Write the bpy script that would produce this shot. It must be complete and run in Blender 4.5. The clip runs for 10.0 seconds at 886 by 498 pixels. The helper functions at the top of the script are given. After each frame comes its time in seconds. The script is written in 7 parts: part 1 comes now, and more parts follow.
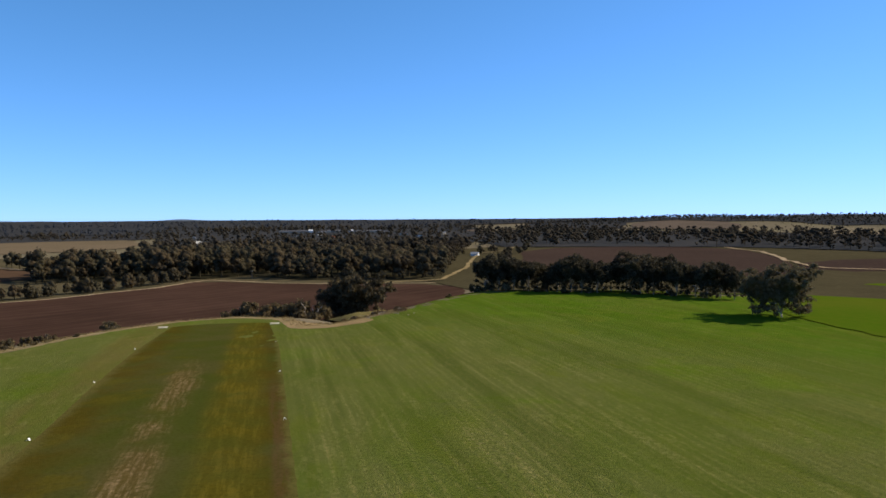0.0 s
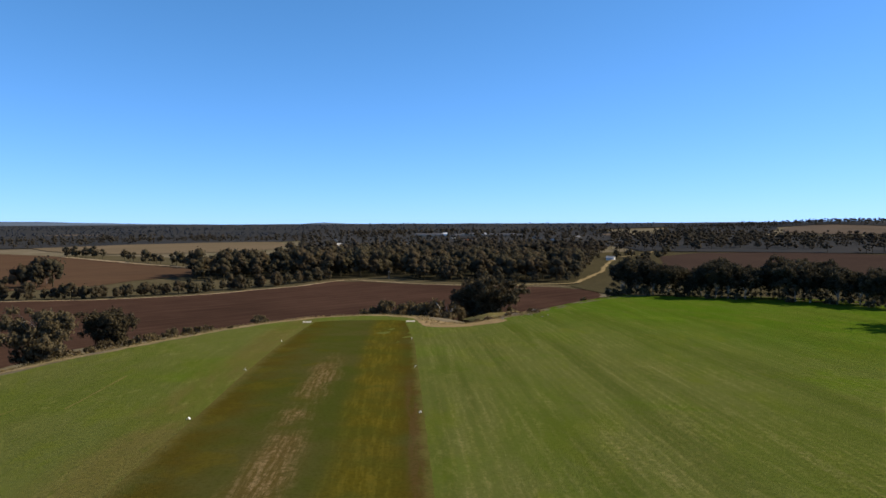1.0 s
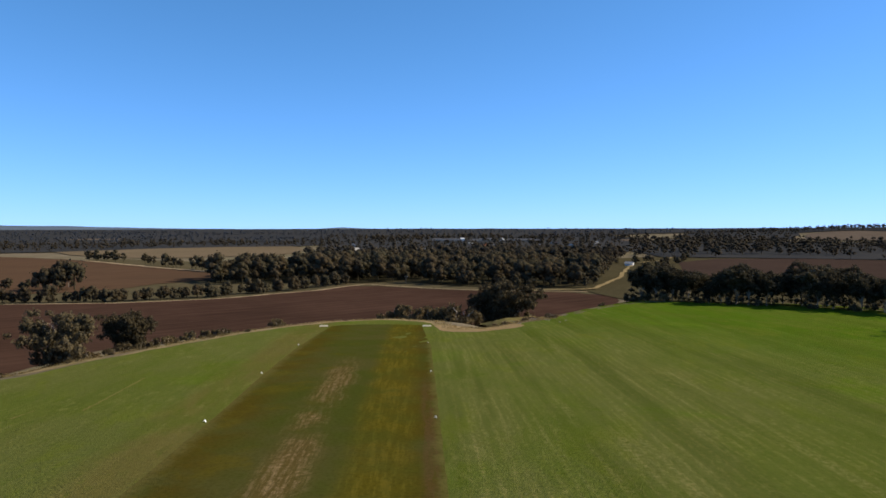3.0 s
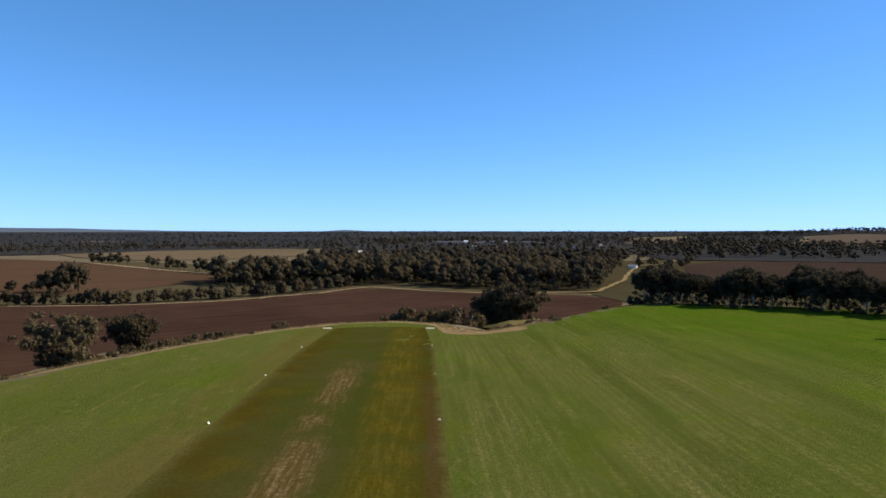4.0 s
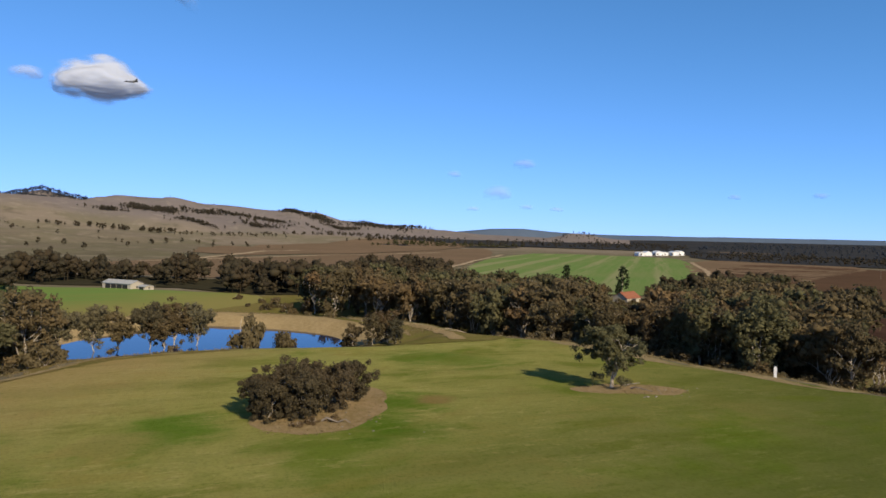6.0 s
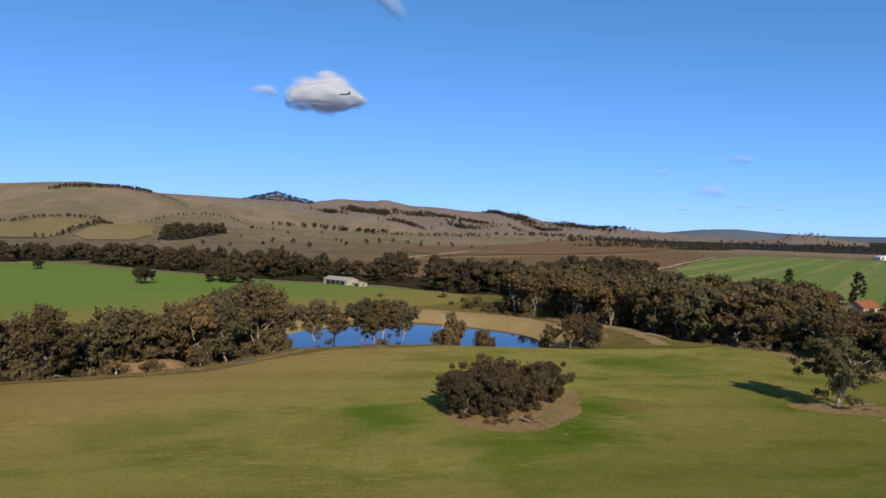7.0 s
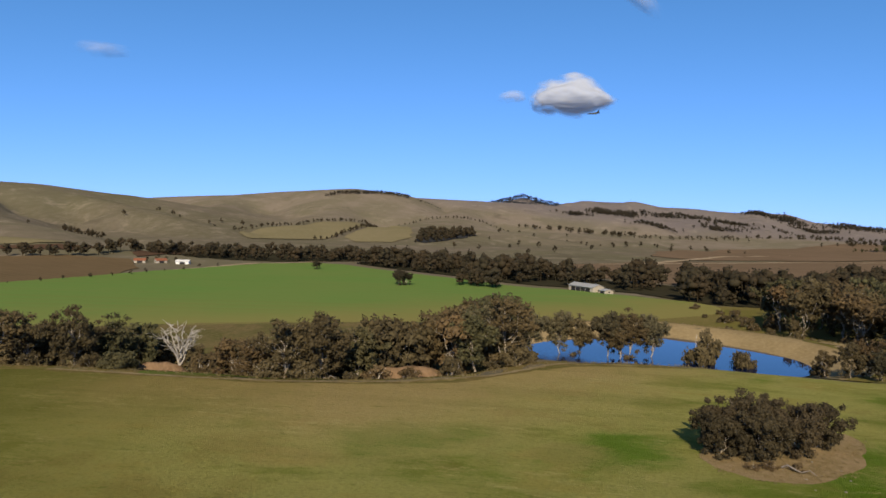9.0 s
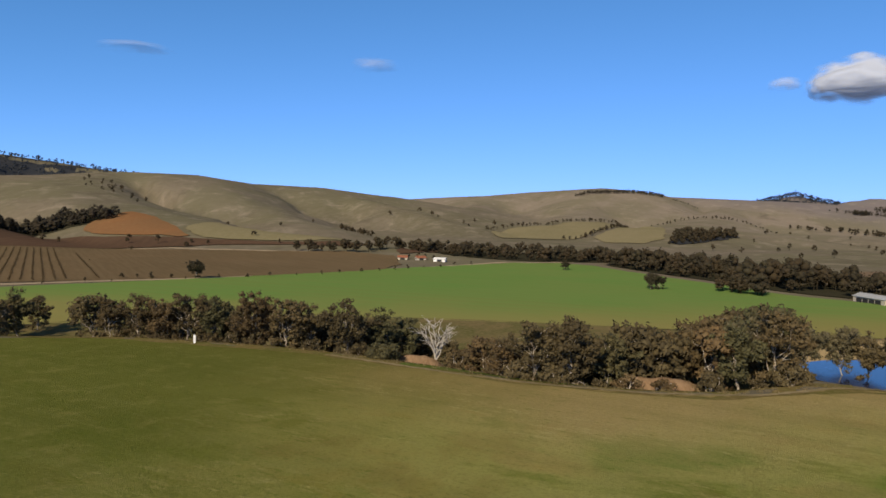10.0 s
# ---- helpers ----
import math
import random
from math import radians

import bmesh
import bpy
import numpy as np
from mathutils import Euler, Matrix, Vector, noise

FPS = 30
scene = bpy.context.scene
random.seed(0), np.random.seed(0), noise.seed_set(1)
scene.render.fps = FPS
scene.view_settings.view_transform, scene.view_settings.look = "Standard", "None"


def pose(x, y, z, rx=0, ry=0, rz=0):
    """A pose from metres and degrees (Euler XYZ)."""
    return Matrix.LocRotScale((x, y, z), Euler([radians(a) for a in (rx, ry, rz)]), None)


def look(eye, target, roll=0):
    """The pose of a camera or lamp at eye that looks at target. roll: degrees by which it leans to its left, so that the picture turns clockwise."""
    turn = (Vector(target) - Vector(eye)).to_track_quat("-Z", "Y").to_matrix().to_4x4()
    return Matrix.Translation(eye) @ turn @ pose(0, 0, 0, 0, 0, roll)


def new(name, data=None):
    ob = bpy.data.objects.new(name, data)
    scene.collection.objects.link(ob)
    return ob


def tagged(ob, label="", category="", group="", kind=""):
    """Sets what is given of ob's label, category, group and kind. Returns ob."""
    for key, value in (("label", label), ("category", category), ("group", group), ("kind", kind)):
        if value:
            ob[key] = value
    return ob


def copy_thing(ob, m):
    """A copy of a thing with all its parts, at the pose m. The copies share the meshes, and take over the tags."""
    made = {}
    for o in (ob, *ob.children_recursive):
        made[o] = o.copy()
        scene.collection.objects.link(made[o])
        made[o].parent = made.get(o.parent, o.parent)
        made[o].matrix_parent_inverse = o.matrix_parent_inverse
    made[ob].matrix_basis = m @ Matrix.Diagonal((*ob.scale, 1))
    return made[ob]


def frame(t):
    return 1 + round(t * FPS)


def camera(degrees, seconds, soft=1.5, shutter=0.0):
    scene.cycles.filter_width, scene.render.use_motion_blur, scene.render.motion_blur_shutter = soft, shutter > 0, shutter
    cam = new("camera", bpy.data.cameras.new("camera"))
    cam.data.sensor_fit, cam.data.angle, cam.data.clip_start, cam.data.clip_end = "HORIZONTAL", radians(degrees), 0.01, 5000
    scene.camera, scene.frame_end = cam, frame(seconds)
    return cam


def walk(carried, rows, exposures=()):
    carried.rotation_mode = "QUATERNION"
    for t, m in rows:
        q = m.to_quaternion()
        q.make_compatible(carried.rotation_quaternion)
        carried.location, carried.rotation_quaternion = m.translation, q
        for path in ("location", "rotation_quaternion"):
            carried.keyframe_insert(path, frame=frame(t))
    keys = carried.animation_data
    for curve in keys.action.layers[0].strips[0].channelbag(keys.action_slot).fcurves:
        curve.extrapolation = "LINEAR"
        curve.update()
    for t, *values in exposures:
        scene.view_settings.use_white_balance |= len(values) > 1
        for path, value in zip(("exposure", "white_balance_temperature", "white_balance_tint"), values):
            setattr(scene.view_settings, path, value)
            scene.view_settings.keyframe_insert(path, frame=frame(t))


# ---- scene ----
from math import atan, atan2, cos, hypot, pi, sin, sqrt, tan

# ---------------------------------------------------------------- camera
cam = camera(64.5, 10.0, soft=1.6)
PATH = [
    (0.0, pose(0.52, -1.56, 26.21, 87.36, 0.33, -2.45)),
    (0.5, pose(-0.66, -2.15, 25.85, 87.43, 0.21, -1.76)),
    (0.7, pose(-0.39, -1.57, 25.58, 87.61, 0.00, 3.90)),
    (1.0, pose(0.02, -0.70, 25.17, 87.73, 0.23, 8.36)),
    (1.5, pose(0.18, -0.31, 25.06, 87.86, 0.16, 9.31)),
    (2.0, pose(0.11, -0.13, 25.00, 87.97, 0.07, 9.46)),
    (2.5, pose(0.10, -0.07, 24.97, 88.05, 0.09, 9.61)),
    (4.0, pose(0.04, -0.04, 24.90, 88.37, 0.04, 10.07)),
    (4.5, pose(0.00, -0.00, 25.00, 88.45, 0.00, 10.20)),
    (5.0, pose(-0.09, -0.34, 25.06, 88.58, -0.03, 11.68)),
    (5.2, pose(-1.37, -0.82, 25.15, 88.69, -0.24, 18.69)),
    (5.3, pose(-1.90, -0.74, 25.00, 88.83, -0.56, 29.52)),
    (5.4, pose(-2.15, -0.41, 24.86, 88.87, -0.74, 37.22)),
    (5.5, pose(-2.48, -0.00, 24.79, 88.85, -0.84, 44.68)),
    (5.7, pose(-3.10, 0.74, 24.55, 88.81, -1.29, 61.19)),
    (5.8, pose(-3.23, 1.21, 24.40, 88.81, -1.18, 68.79)),
    (6.0, pose(-3.47, 1.49, 24.44, 88.70, -1.26, 76.94)),
    (6.2, pose(-3.44, 1.66, 24.44, 88.62, -1.52, 84.93)),
    (7.3, pose(-3.30, 2.55, 24.47, 88.40, -1.27, 94.09)),
    (7.5, pose(-3.36, 2.45, 24.50, 88.39, -1.29, 94.98)),
    (8.0, pose(-3.38, 2.29, 25.16, 88.35, -1.30, 97.95)),
    (8.5, pose(-3.46, 2.08, 26.44, 88.24, -1.22, 105.23)),
    (9.0, pose(-3.60, 2.00, 27.53, 88.11, -1.23, 113.11)),
    (9.5, pose(-3.89, 1.66, 28.08, 87.88, -1.25, 122.05)),
    (10.0, pose(-4.56, 0.80, 28.15, 87.63, -1.45, 133.21)),
]

walk(cam, PATH, [(0.0, 0.44), (5.0, 0.44), (6.0, 0.22), (7.5, 0.11), (10.0, 0.09)])

# ---------------------------------------------------------------- sky, sun
SUN_AZ, SUN_EL = radians(-71), radians(31)   # azimuth to the left of +y
SUN_DIR = Vector((-sin(SUN_AZ) * cos(SUN_EL), cos(SUN_AZ) * cos(SUN_EL), sin(SUN_EL)))
world = bpy.data.worlds.new("sky")
scene.world = world
world.use_nodes = True
wt = world.node_tree
sky = wt.nodes.new("ShaderNodeTexSky")
sky.sky_type = "NISHITA"
sky.sun_disc = False
sky.sun_elevation = SUN_EL
sky.sun_rotation = -SUN_AZ
sky.altitude = 500
sky.air_density = 0.5
sky.dust_density = 0.0
sky.ozone_density = 3.0
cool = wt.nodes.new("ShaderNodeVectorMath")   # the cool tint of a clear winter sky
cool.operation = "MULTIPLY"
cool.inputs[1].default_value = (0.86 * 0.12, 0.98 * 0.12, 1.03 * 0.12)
low = wt.nodes.new("ShaderNodeVectorMath")    # each channel levels off where the low sky is bright
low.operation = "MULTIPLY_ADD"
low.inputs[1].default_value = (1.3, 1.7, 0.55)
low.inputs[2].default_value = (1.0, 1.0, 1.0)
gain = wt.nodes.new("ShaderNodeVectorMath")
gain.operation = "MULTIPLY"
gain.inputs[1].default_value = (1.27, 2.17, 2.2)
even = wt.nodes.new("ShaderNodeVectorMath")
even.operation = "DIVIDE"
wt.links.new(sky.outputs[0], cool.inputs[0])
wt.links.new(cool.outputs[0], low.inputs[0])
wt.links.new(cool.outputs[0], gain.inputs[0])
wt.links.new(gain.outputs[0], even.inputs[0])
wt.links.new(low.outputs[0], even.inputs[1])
upward = wt.nodes.new("ShaderNodeTexCoord")   # unseen overhead sky darkened and greyed so shadows turn less blue
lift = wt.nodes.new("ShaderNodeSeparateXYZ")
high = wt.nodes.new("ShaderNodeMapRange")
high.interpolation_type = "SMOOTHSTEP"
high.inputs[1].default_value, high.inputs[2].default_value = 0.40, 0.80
zenith_tint = wt.nodes.new("ShaderNodeMix")
zenith_tint.data_type = "VECTOR"
zenith_tint.inputs[4].default_value = (1.0, 1.0, 1.0)
zenith_tint.inputs[5].default_value = (1.6, 0.78, 0.62)
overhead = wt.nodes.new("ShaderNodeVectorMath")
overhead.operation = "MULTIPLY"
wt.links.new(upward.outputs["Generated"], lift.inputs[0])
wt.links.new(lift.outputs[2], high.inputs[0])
wt.links.new(high.outputs[0], zenith_tint.inputs[0])
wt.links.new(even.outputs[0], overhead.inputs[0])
wt.links.new(zenith_tint.outputs[1], overhead.inputs[1])
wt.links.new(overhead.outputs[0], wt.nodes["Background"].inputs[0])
# sky dimmed against the sun to keep shadows less blue
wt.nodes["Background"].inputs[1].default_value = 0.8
sun_data = bpy.data.lights.new("sun", "SUN")
sun_data.energy, sun_data.angle, sun_data.color = 5.0, radians(0.5), (1.0, 0.85, 0.62)
sun = new("sun", sun_data)
sun.matrix_world = look(SUN_DIR * 1000, (0, 0, 0))


# ---------------------------------------------------------------- materials
def mat_base(name, rough=0.9, spec=0.2):
    m = bpy.data.materials.new(name)
    m.use_nodes = True
    nt = m.node_tree
    b = nt.nodes["Principled BSDF"]
    b.inputs["Roughness"].default_value = rough
    b.inputs["Specular IOR Level"].default_value = spec
    return m, nt, b


def mix_colour(nt, fac, a, b):
    n = nt.nodes.new("ShaderNodeMix")
    n.data_type = "RGBA"
    for sock, v in ((n.inputs[0], fac), (n.inputs[6], a), (n.inputs[7], b)):
        if isinstance(v, (int, float)):
            sock.default_value = v
        elif isinstance(v, tuple):
            sock.default_value = (*v, 1)
        else:
            nt.links.new(v, sock)
    return n.outputs[2]


def maths(nt, op, a, b=0.0, c=0.0):
    n = nt.nodes.new("ShaderNodeMath")
    n.operation = op
    for sock, v in zip(n.inputs, (a, b, c)):
        if isinstance(v, (int, float)):
            sock.default_value = v
        else:
            nt.links.new(v, sock)
    return n.outputs[0]


def ramp(nt, v, lo, hi):
    n = nt.nodes.new("ShaderNodeMapRange")
    n.interpolation_type = "SMOOTHSTEP"
    n.inputs[1].default_value, n.inputs[2].default_value = lo, hi
    nt.links.new(v, n.inputs[0])
    return n.outputs[0]


def plan_coords(nt, along=(0.0, 1.0), squeeze=1.0, shift=(0, 0)):
    """World place as (across, along * squeeze, height); along is a unit direction in plan."""
    g = nt.nodes.new("ShaderNodeNewGeometry")
    s = nt.nodes.new("ShaderNodeSeparateXYZ")
    nt.links.new(g.outputs["Position"], s.inputs[0])
    ux, uy = along
    x = maths(nt, "SUBTRACT", s.outputs[0], shift[0])
    y = maths(nt, "SUBTRACT", s.outputs[1], shift[1])
    across = maths(nt, "ADD", maths(nt, "MULTIPLY", x, uy), maths(nt, "MULTIPLY", y, -ux))
    length = maths(nt, "ADD", maths(nt, "MULTIPLY", x, ux), maths(nt, "MULTIPLY", y, uy))
    c = nt.nodes.new("ShaderNodeCombineXYZ")
    nt.links.new(across, c.inputs[0])
    nt.links.new(maths(nt, "MULTIPLY", length, squeeze), c.inputs[1])
    return c.outputs[0], across, length


def noise_fac(nt, vec, scale, detail=4.0, rough=0.6, distort=0.0):
    n = nt.nodes.new("ShaderNodeTexNoise")
    n.inputs["Scale"].default_value = scale
    n.inputs["Detail"].default_value = detail
    n.inputs["Roughness"].default_value = rough
    n.inputs["Distortion"].default_value = distort
    if vec is not None:
        nt.links.new(vec, n.inputs["Vector"])
    return n.outputs[0]


def bump(nt, b, height, strength, dist):
    n = nt.nodes.new("ShaderNodeBump")
    n.inputs["Strength"].default_value = strength
    n.inputs["Distance"].default_value = dist
    nt.links.new(height, n.inputs["Height"])
    nt.links.new(n.outputs[0], b.inputs["Normal"])


def land(name, base, second, third, broad=0.02, fine=0.6, along=(0.0, 1.0), squeeze=1.0, row=0.0, row_tint=None, row_amount=0.5, relief=0.4):
    """Ground of a field: broad patches, fine grain, and rows along a direction where it has them."""
    m, nt, b = mat_base(name, 1.0, 0.0)
    iso, _, _ = plan_coords(nt)
    vec, across, length = plan_coords(nt, along, squeeze)
    f1 = ramp(nt, noise_fac(nt, iso, broad, 5, 0.62, 0.4), 0.36, 0.64)
    f2 = ramp(nt, noise_fac(nt, vec, fine, 5, 0.7), 0.35, 0.7)
    f3 = ramp(nt, noise_fac(nt, iso, broad * 7, 5, 0.65), 0.42, 0.72)
    col = mix_colour(nt, f1, base, second)
    col = mix_colour(nt, maths(nt, "MULTIPLY", f2, 0.55), col, third)
    col = mix_colour(nt, maths(nt, "MULTIPLY", f3, 0.45), col, second)
    grain = noise_fac(nt, iso, fine * 6, 3, 0.7)
    if row:
        wob = maths(nt, "ADD", across, maths(nt, "MULTIPLY", noise_fac(nt, iso, 0.03, 2), 4.0))
        w = maths(nt, "SINE", maths(nt, "MULTIPLY", wob, 2 * pi / row))
        w = maths(nt, "MULTIPLY", ramp(nt, w, -0.3, 0.9), ramp(nt, noise_fac(nt, vec, 0.05, 3), 0.35, 0.6))
        col = mix_colour(nt, maths(nt, "MULTIPLY", w, row_amount), col, row_tint)
    nt.links.new(col, b.inputs["Base Color"])
    bump(nt, b, maths(nt, "ADD", grain, maths(nt, "MULTIPLY", f2, 0.6)), relief, 0.25)
    return m


RUN = (-0.204, 0.979)      # the airstrip's direction in plan
RUN_ORIGIN = (-32.0, 89.0)


def field_material():
    """The mown field on the hill: dull green with old drill rows, drier to the west and brightened there for down-sun
    light, rich green on the eastern crest.
    """
    m, nt, b = mat_base("field_grass", 1.0, 0.0)
    iso, _, _ = plan_coords(nt)
    vec, across, length = plan_coords(nt, RUN, 0.05, RUN_ORIGIN)
    g = nt.nodes.new("ShaderNodeNewGeometry")
    s = nt.nodes.new("ShaderNodeSeparateXYZ")
    nt.links.new(g.outputs["Position"], s.inputs[0])
    patch = noise_fac(nt, iso, 0.014, 4, 0.6, 0.5)
    drift = maths(nt, "MULTIPLY", maths(nt, "SUBTRACT", patch, 0.5), 160)
    # strip (dull green) to west (dry, olive-yellow), with down-sun brightness in the colour
    west = maths(nt, "ADD", maths(nt, "MULTIPLY", s.outputs[0], -1.0), maths(nt, "MULTIPLY", s.outputs[1], -1.1))
    west = ramp(nt, maths(nt, "ADD", west, drift), -10, 125)
    col = mix_colour(nt, west, (0.105, 0.120, 0.0300), (0.272, 0.258, 0.074))
    # rich growth on the eastern crest
    east = maths(nt, "ADD", s.outputs[0], maths(nt, "MULTIPLY", s.outputs[1], 0.75))
    east = ramp(nt, maths(nt, "ADD", east, maths(nt, "MULTIPLY", drift, 0.5)), 100, 215)
    col = mix_colour(nt, maths(nt, "MULTIPLY", east, 0.92), col, (0.060, 0.120, 0.0060))
    # green and brown blotches at two sizes
    blot = ramp(nt, noise_fac(nt, iso, 0.028, 5, 0.6, 0.4), 0.53, 0.68)
    col = mix_colour(nt, maths(nt, "MULTIPLY", blot, 0.75), col, (0.0903, 0.1419, 0.0112))
    vec2, _, _ = plan_coords(nt, RUN, 0.45, RUN_ORIGIN)
    mott = noise_fac(nt, vec2, 0.085, 6, 0.68, 0.35)
    col = mix_colour(nt, maths(nt, "MULTIPLY", ramp(nt, mott, 0.52, 0.66), 0.6), col, (0.1075, 0.1333, 0.0159))
    col = mix_colour(nt, maths(nt, "MULTIPLY", maths(nt, "MULTIPLY", maths(nt, "SUBTRACT", 1.0, ramp(nt, mott, 0.34, 0.47)), maths(nt, "MULTIPLY_ADD", west, 0.8, 0.12)), 0.5), col, (0.258, 0.1978, 0.0477))
    blot2 = ramp(nt, noise_fac(nt, iso, 0.045, 6, 0.7, 0.3), 0.53, 0.68)
    col = mix_colour(nt, maths(nt, "MULTIPLY", maths(nt, "MULTIPLY", blot2, maths(nt, "MULTIPLY_ADD", west, 0.75, 0.2)), 0.5), col, (0.1892, 0.1376, 0.0397))
    # lush and bleached places in the western field
    for px_, py_, size, tint, much in ((-87, -41, 9, (0.0645, 0.1462, 0.0095), 0.7), (-95, -33, 6, (0.0645, 0.1462, 0.0095), 0.7), (-97, -12, 9, (0.0645, 0.1419, 0.0095), 0.8),
                                       (-108, 19, 10, (0.0602, 0.129, 0.0079), 0.8), (-93, 15, 9, (0.0602, 0.129, 0.0079), 0.8), (-150, 38, 15, (0.0602, 0.129, 0.0095), 0.6),
                                       (-74, -47, 6, (0.2838, 0.215, 0.0715), 0.5), (-92, -17, 6, (0.2838, 0.2236, 0.0796), 0.5), (-109, 25, 4, (0.258, 0.1548, 0.0676), 0.7)):
        dx_ = maths(nt, "SUBTRACT", s.outputs[0], px_)
        dy_ = maths(nt, "SUBTRACT", s.outputs[1], py_)
        far = maths(nt, "SQRT", maths(nt, "ADD", maths(nt, "MULTIPLY", dx_, dx_), maths(nt, "MULTIPLY", dy_, dy_)))
        far = maths(nt, "ADD", far, maths(nt, "MULTIPLY", maths(nt, "SUBTRACT", mott, 0.5), size * 3.5))
        col = mix_colour(nt, maths(nt, "MULTIPLY", maths(nt, "SUBTRACT", 1.0, ramp(nt, far, size * 0.35, size * 1.15)), much), col, tint)
    # the browned band towards the creek
    d1 = maths(nt, "ADD", s.outputs[0], maths(nt, "MULTIPLY_ADD", s.outputs[1], 0.136, 120.5))
    d2 = maths(nt, "ADD", maths(nt, "MULTIPLY", s.outputs[0], 0.496), maths(nt, "MULTIPLY_ADD", s.outputs[1], 0.868, 108.7))
    near = maths(nt, "ADD", maths(nt, "MAXIMUM", d1, d2), maths(nt, "MULTIPLY", maths(nt, "SUBTRACT", patch, 0.5), 50))
    near = maths(nt, "SUBTRACT", 1.0, ramp(nt, near, 0, 42))
    col = mix_colour(nt, maths(nt, "MULTIPLY", near, 0.85), col, (0.335, 0.240, 0.104))
    # darker and browner towards the south
    south = ramp(nt, maths(nt, "ADD", maths(nt, "MULTIPLY", s.outputs[1], -1.0), drift), 15, 110)
    col = mix_colour(nt, maths(nt, "MULTIPLY", south, 0.6), col, (0.1591, 0.129, 0.0318))
    # thicker growth on the southern shoulder of the hill
    turf = ramp(nt, maths(nt, "ADD", maths(nt, "MULTIPLY_ADD", s.outputs[0], 0.9, maths(nt, "MULTIPLY", s.outputs[1], -1.0)), maths(nt, "MULTIPLY", drift, 0.45)), 0, 62)
    turf = maths(nt, "MULTIPLY", turf, ramp(nt, maths(nt, "MULTIPLY", s.outputs[1], -1.0), 10, 45))
    col = mix_colour(nt, maths(nt, "MULTIPLY", turf, 0.75), col, (0.088, 0.104, 0.0185))
    # worn brownish band beside the strip, greener mottling towards the brow
    side = maths(nt, "SUBTRACT", 1.0, ramp(nt, maths(nt, "ABSOLUTE", maths(nt, "ADD", maths(nt, "MULTIPLY_ADD", maths(nt, "SUBTRACT", mott, 0.5), 8.0, across), 18.5)), 1.5, 6.5))
    col = mix_colour(nt, maths(nt, "MULTIPLY", side, 0.6), col, (0.129, 0.0989, 0.0318))
    lush = maths(nt, "MULTIPLY", ramp(nt, noise_fac(nt, vec2, 0.05, 6, 0.66, 0.4), 0.46, 0.62), maths(nt, "SUBTRACT", 1.0, west))
    col = mix_colour(nt, maths(nt, "MULTIPLY", lush, 0.6), col, (0.085, 0.115, 0.016))
    vec3, _, _ = plan_coords(nt, RUN, 0.3, RUN_ORIGIN)
    # old drill rows: pale and dark lines along the strip
    far_side = ramp(nt, across, 15.5, 19.0)
    thin = maths(nt, "SUBTRACT", 1.0, maths(nt, "MULTIPLY", ramp(nt, across, 45.0, 110.0), 0.75))
    rows = maths(nt, "ADD", maths(nt, "MULTIPLY", maths(nt, "MULTIPLY", far_side, thin), 0.7), 0.28)
    lines = noise_fac(nt, vec, 0.55, 7, 0.72)
    speck = noise_fac(nt, iso, 1.3, 5, 0.8)
    pale = maths(nt, "MULTIPLY", ramp(nt, lines, 0.5, 0.66), ramp(nt, speck, 0.42, 0.64))
    col = mix_colour(nt, maths(nt, "MULTIPLY", maths(nt, "MULTIPLY", pale, rows), 0.6), col, (0.258, 0.2236, 0.0874))
    # fine straw rows left by the drill
    bent = maths(nt, "ADD", across, maths(nt, "MULTIPLY", noise_fac(nt, iso, 0.06, 3), 1.6))
    drill = ramp(nt, maths(nt, "SINE", maths(nt, "MULTIPLY", bent, 2 * pi / 1.45)), 0.1, 0.95)
    grit = ramp(nt, noise_fac(nt, vec2, 2.2, 5, 0.82), 0.46, 0.58)
    where = ramp(nt, noise_fac(nt, vec2, 0.07, 4, 0.6), 0.40, 0.58)
    drill = maths(nt, "MULTIPLY", maths(nt, "MULTIPLY", drill, grit), maths(nt, "MULTIPLY", where, maths(nt, "SUBTRACT", rows, 0.1)))
    col = mix_colour(nt, maths(nt, "MULTIPLY", drill, 0.32), col, (0.2924, 0.2408, 0.0874))
    dark = maths(nt, "SUBTRACT", 1.0, ramp(nt, noise_fac(nt, vec, 0.14, 3, 0.55), 0.36, 0.52))
    col = mix_colour(nt, maths(nt, "MULTIPLY", maths(nt, "MULTIPLY", dark, rows), 0.4), col, (0.0387, 0.0602, 0.0064))
    # straw flecks and tufts everywhere
    fl = ramp(nt, noise_fac(nt, vec3, 0.55, 7, 0.86), 0.52, 0.62)
    fb = ramp(nt, noise_fac(nt, vec2, 0.06, 4, 0.6), 0.43, 0.58)
    col = mix_colour(nt, maths(nt, "MULTIPLY", maths(nt, "MULTIPLY", fl, fb), maths(nt, "MULTIPLY", maths(nt, "MULTIPLY", maths(nt, "MULTIPLY_ADD", west, 0.42, 0.14), maths(nt, "SUBTRACT", 1.0, maths(nt, "MULTIPLY", turf, 0.8))), maths(nt, "SUBTRACT", 1.0, maths(nt, "MULTIPLY", east, 0.85)))), col, (0.3784, 0.3182, 0.1273))
    fg = ramp(nt, noise_fac(nt, vec3, 0.7, 6, 0.84), 0.55, 0.64)
    col = mix_colour(nt, maths(nt, "MULTIPLY", fg, 0.4), col, (0.0645, 0.0989, 0.0095))
    fine = noise_fac(nt, iso, 1.8, 6, 0.82)
    col = mix_colour(nt, maths(nt, "MULTIPLY", ramp(nt, fine, 0.46, 0.68), 0.34), col, (0.043, 0.0516, 0.0064))
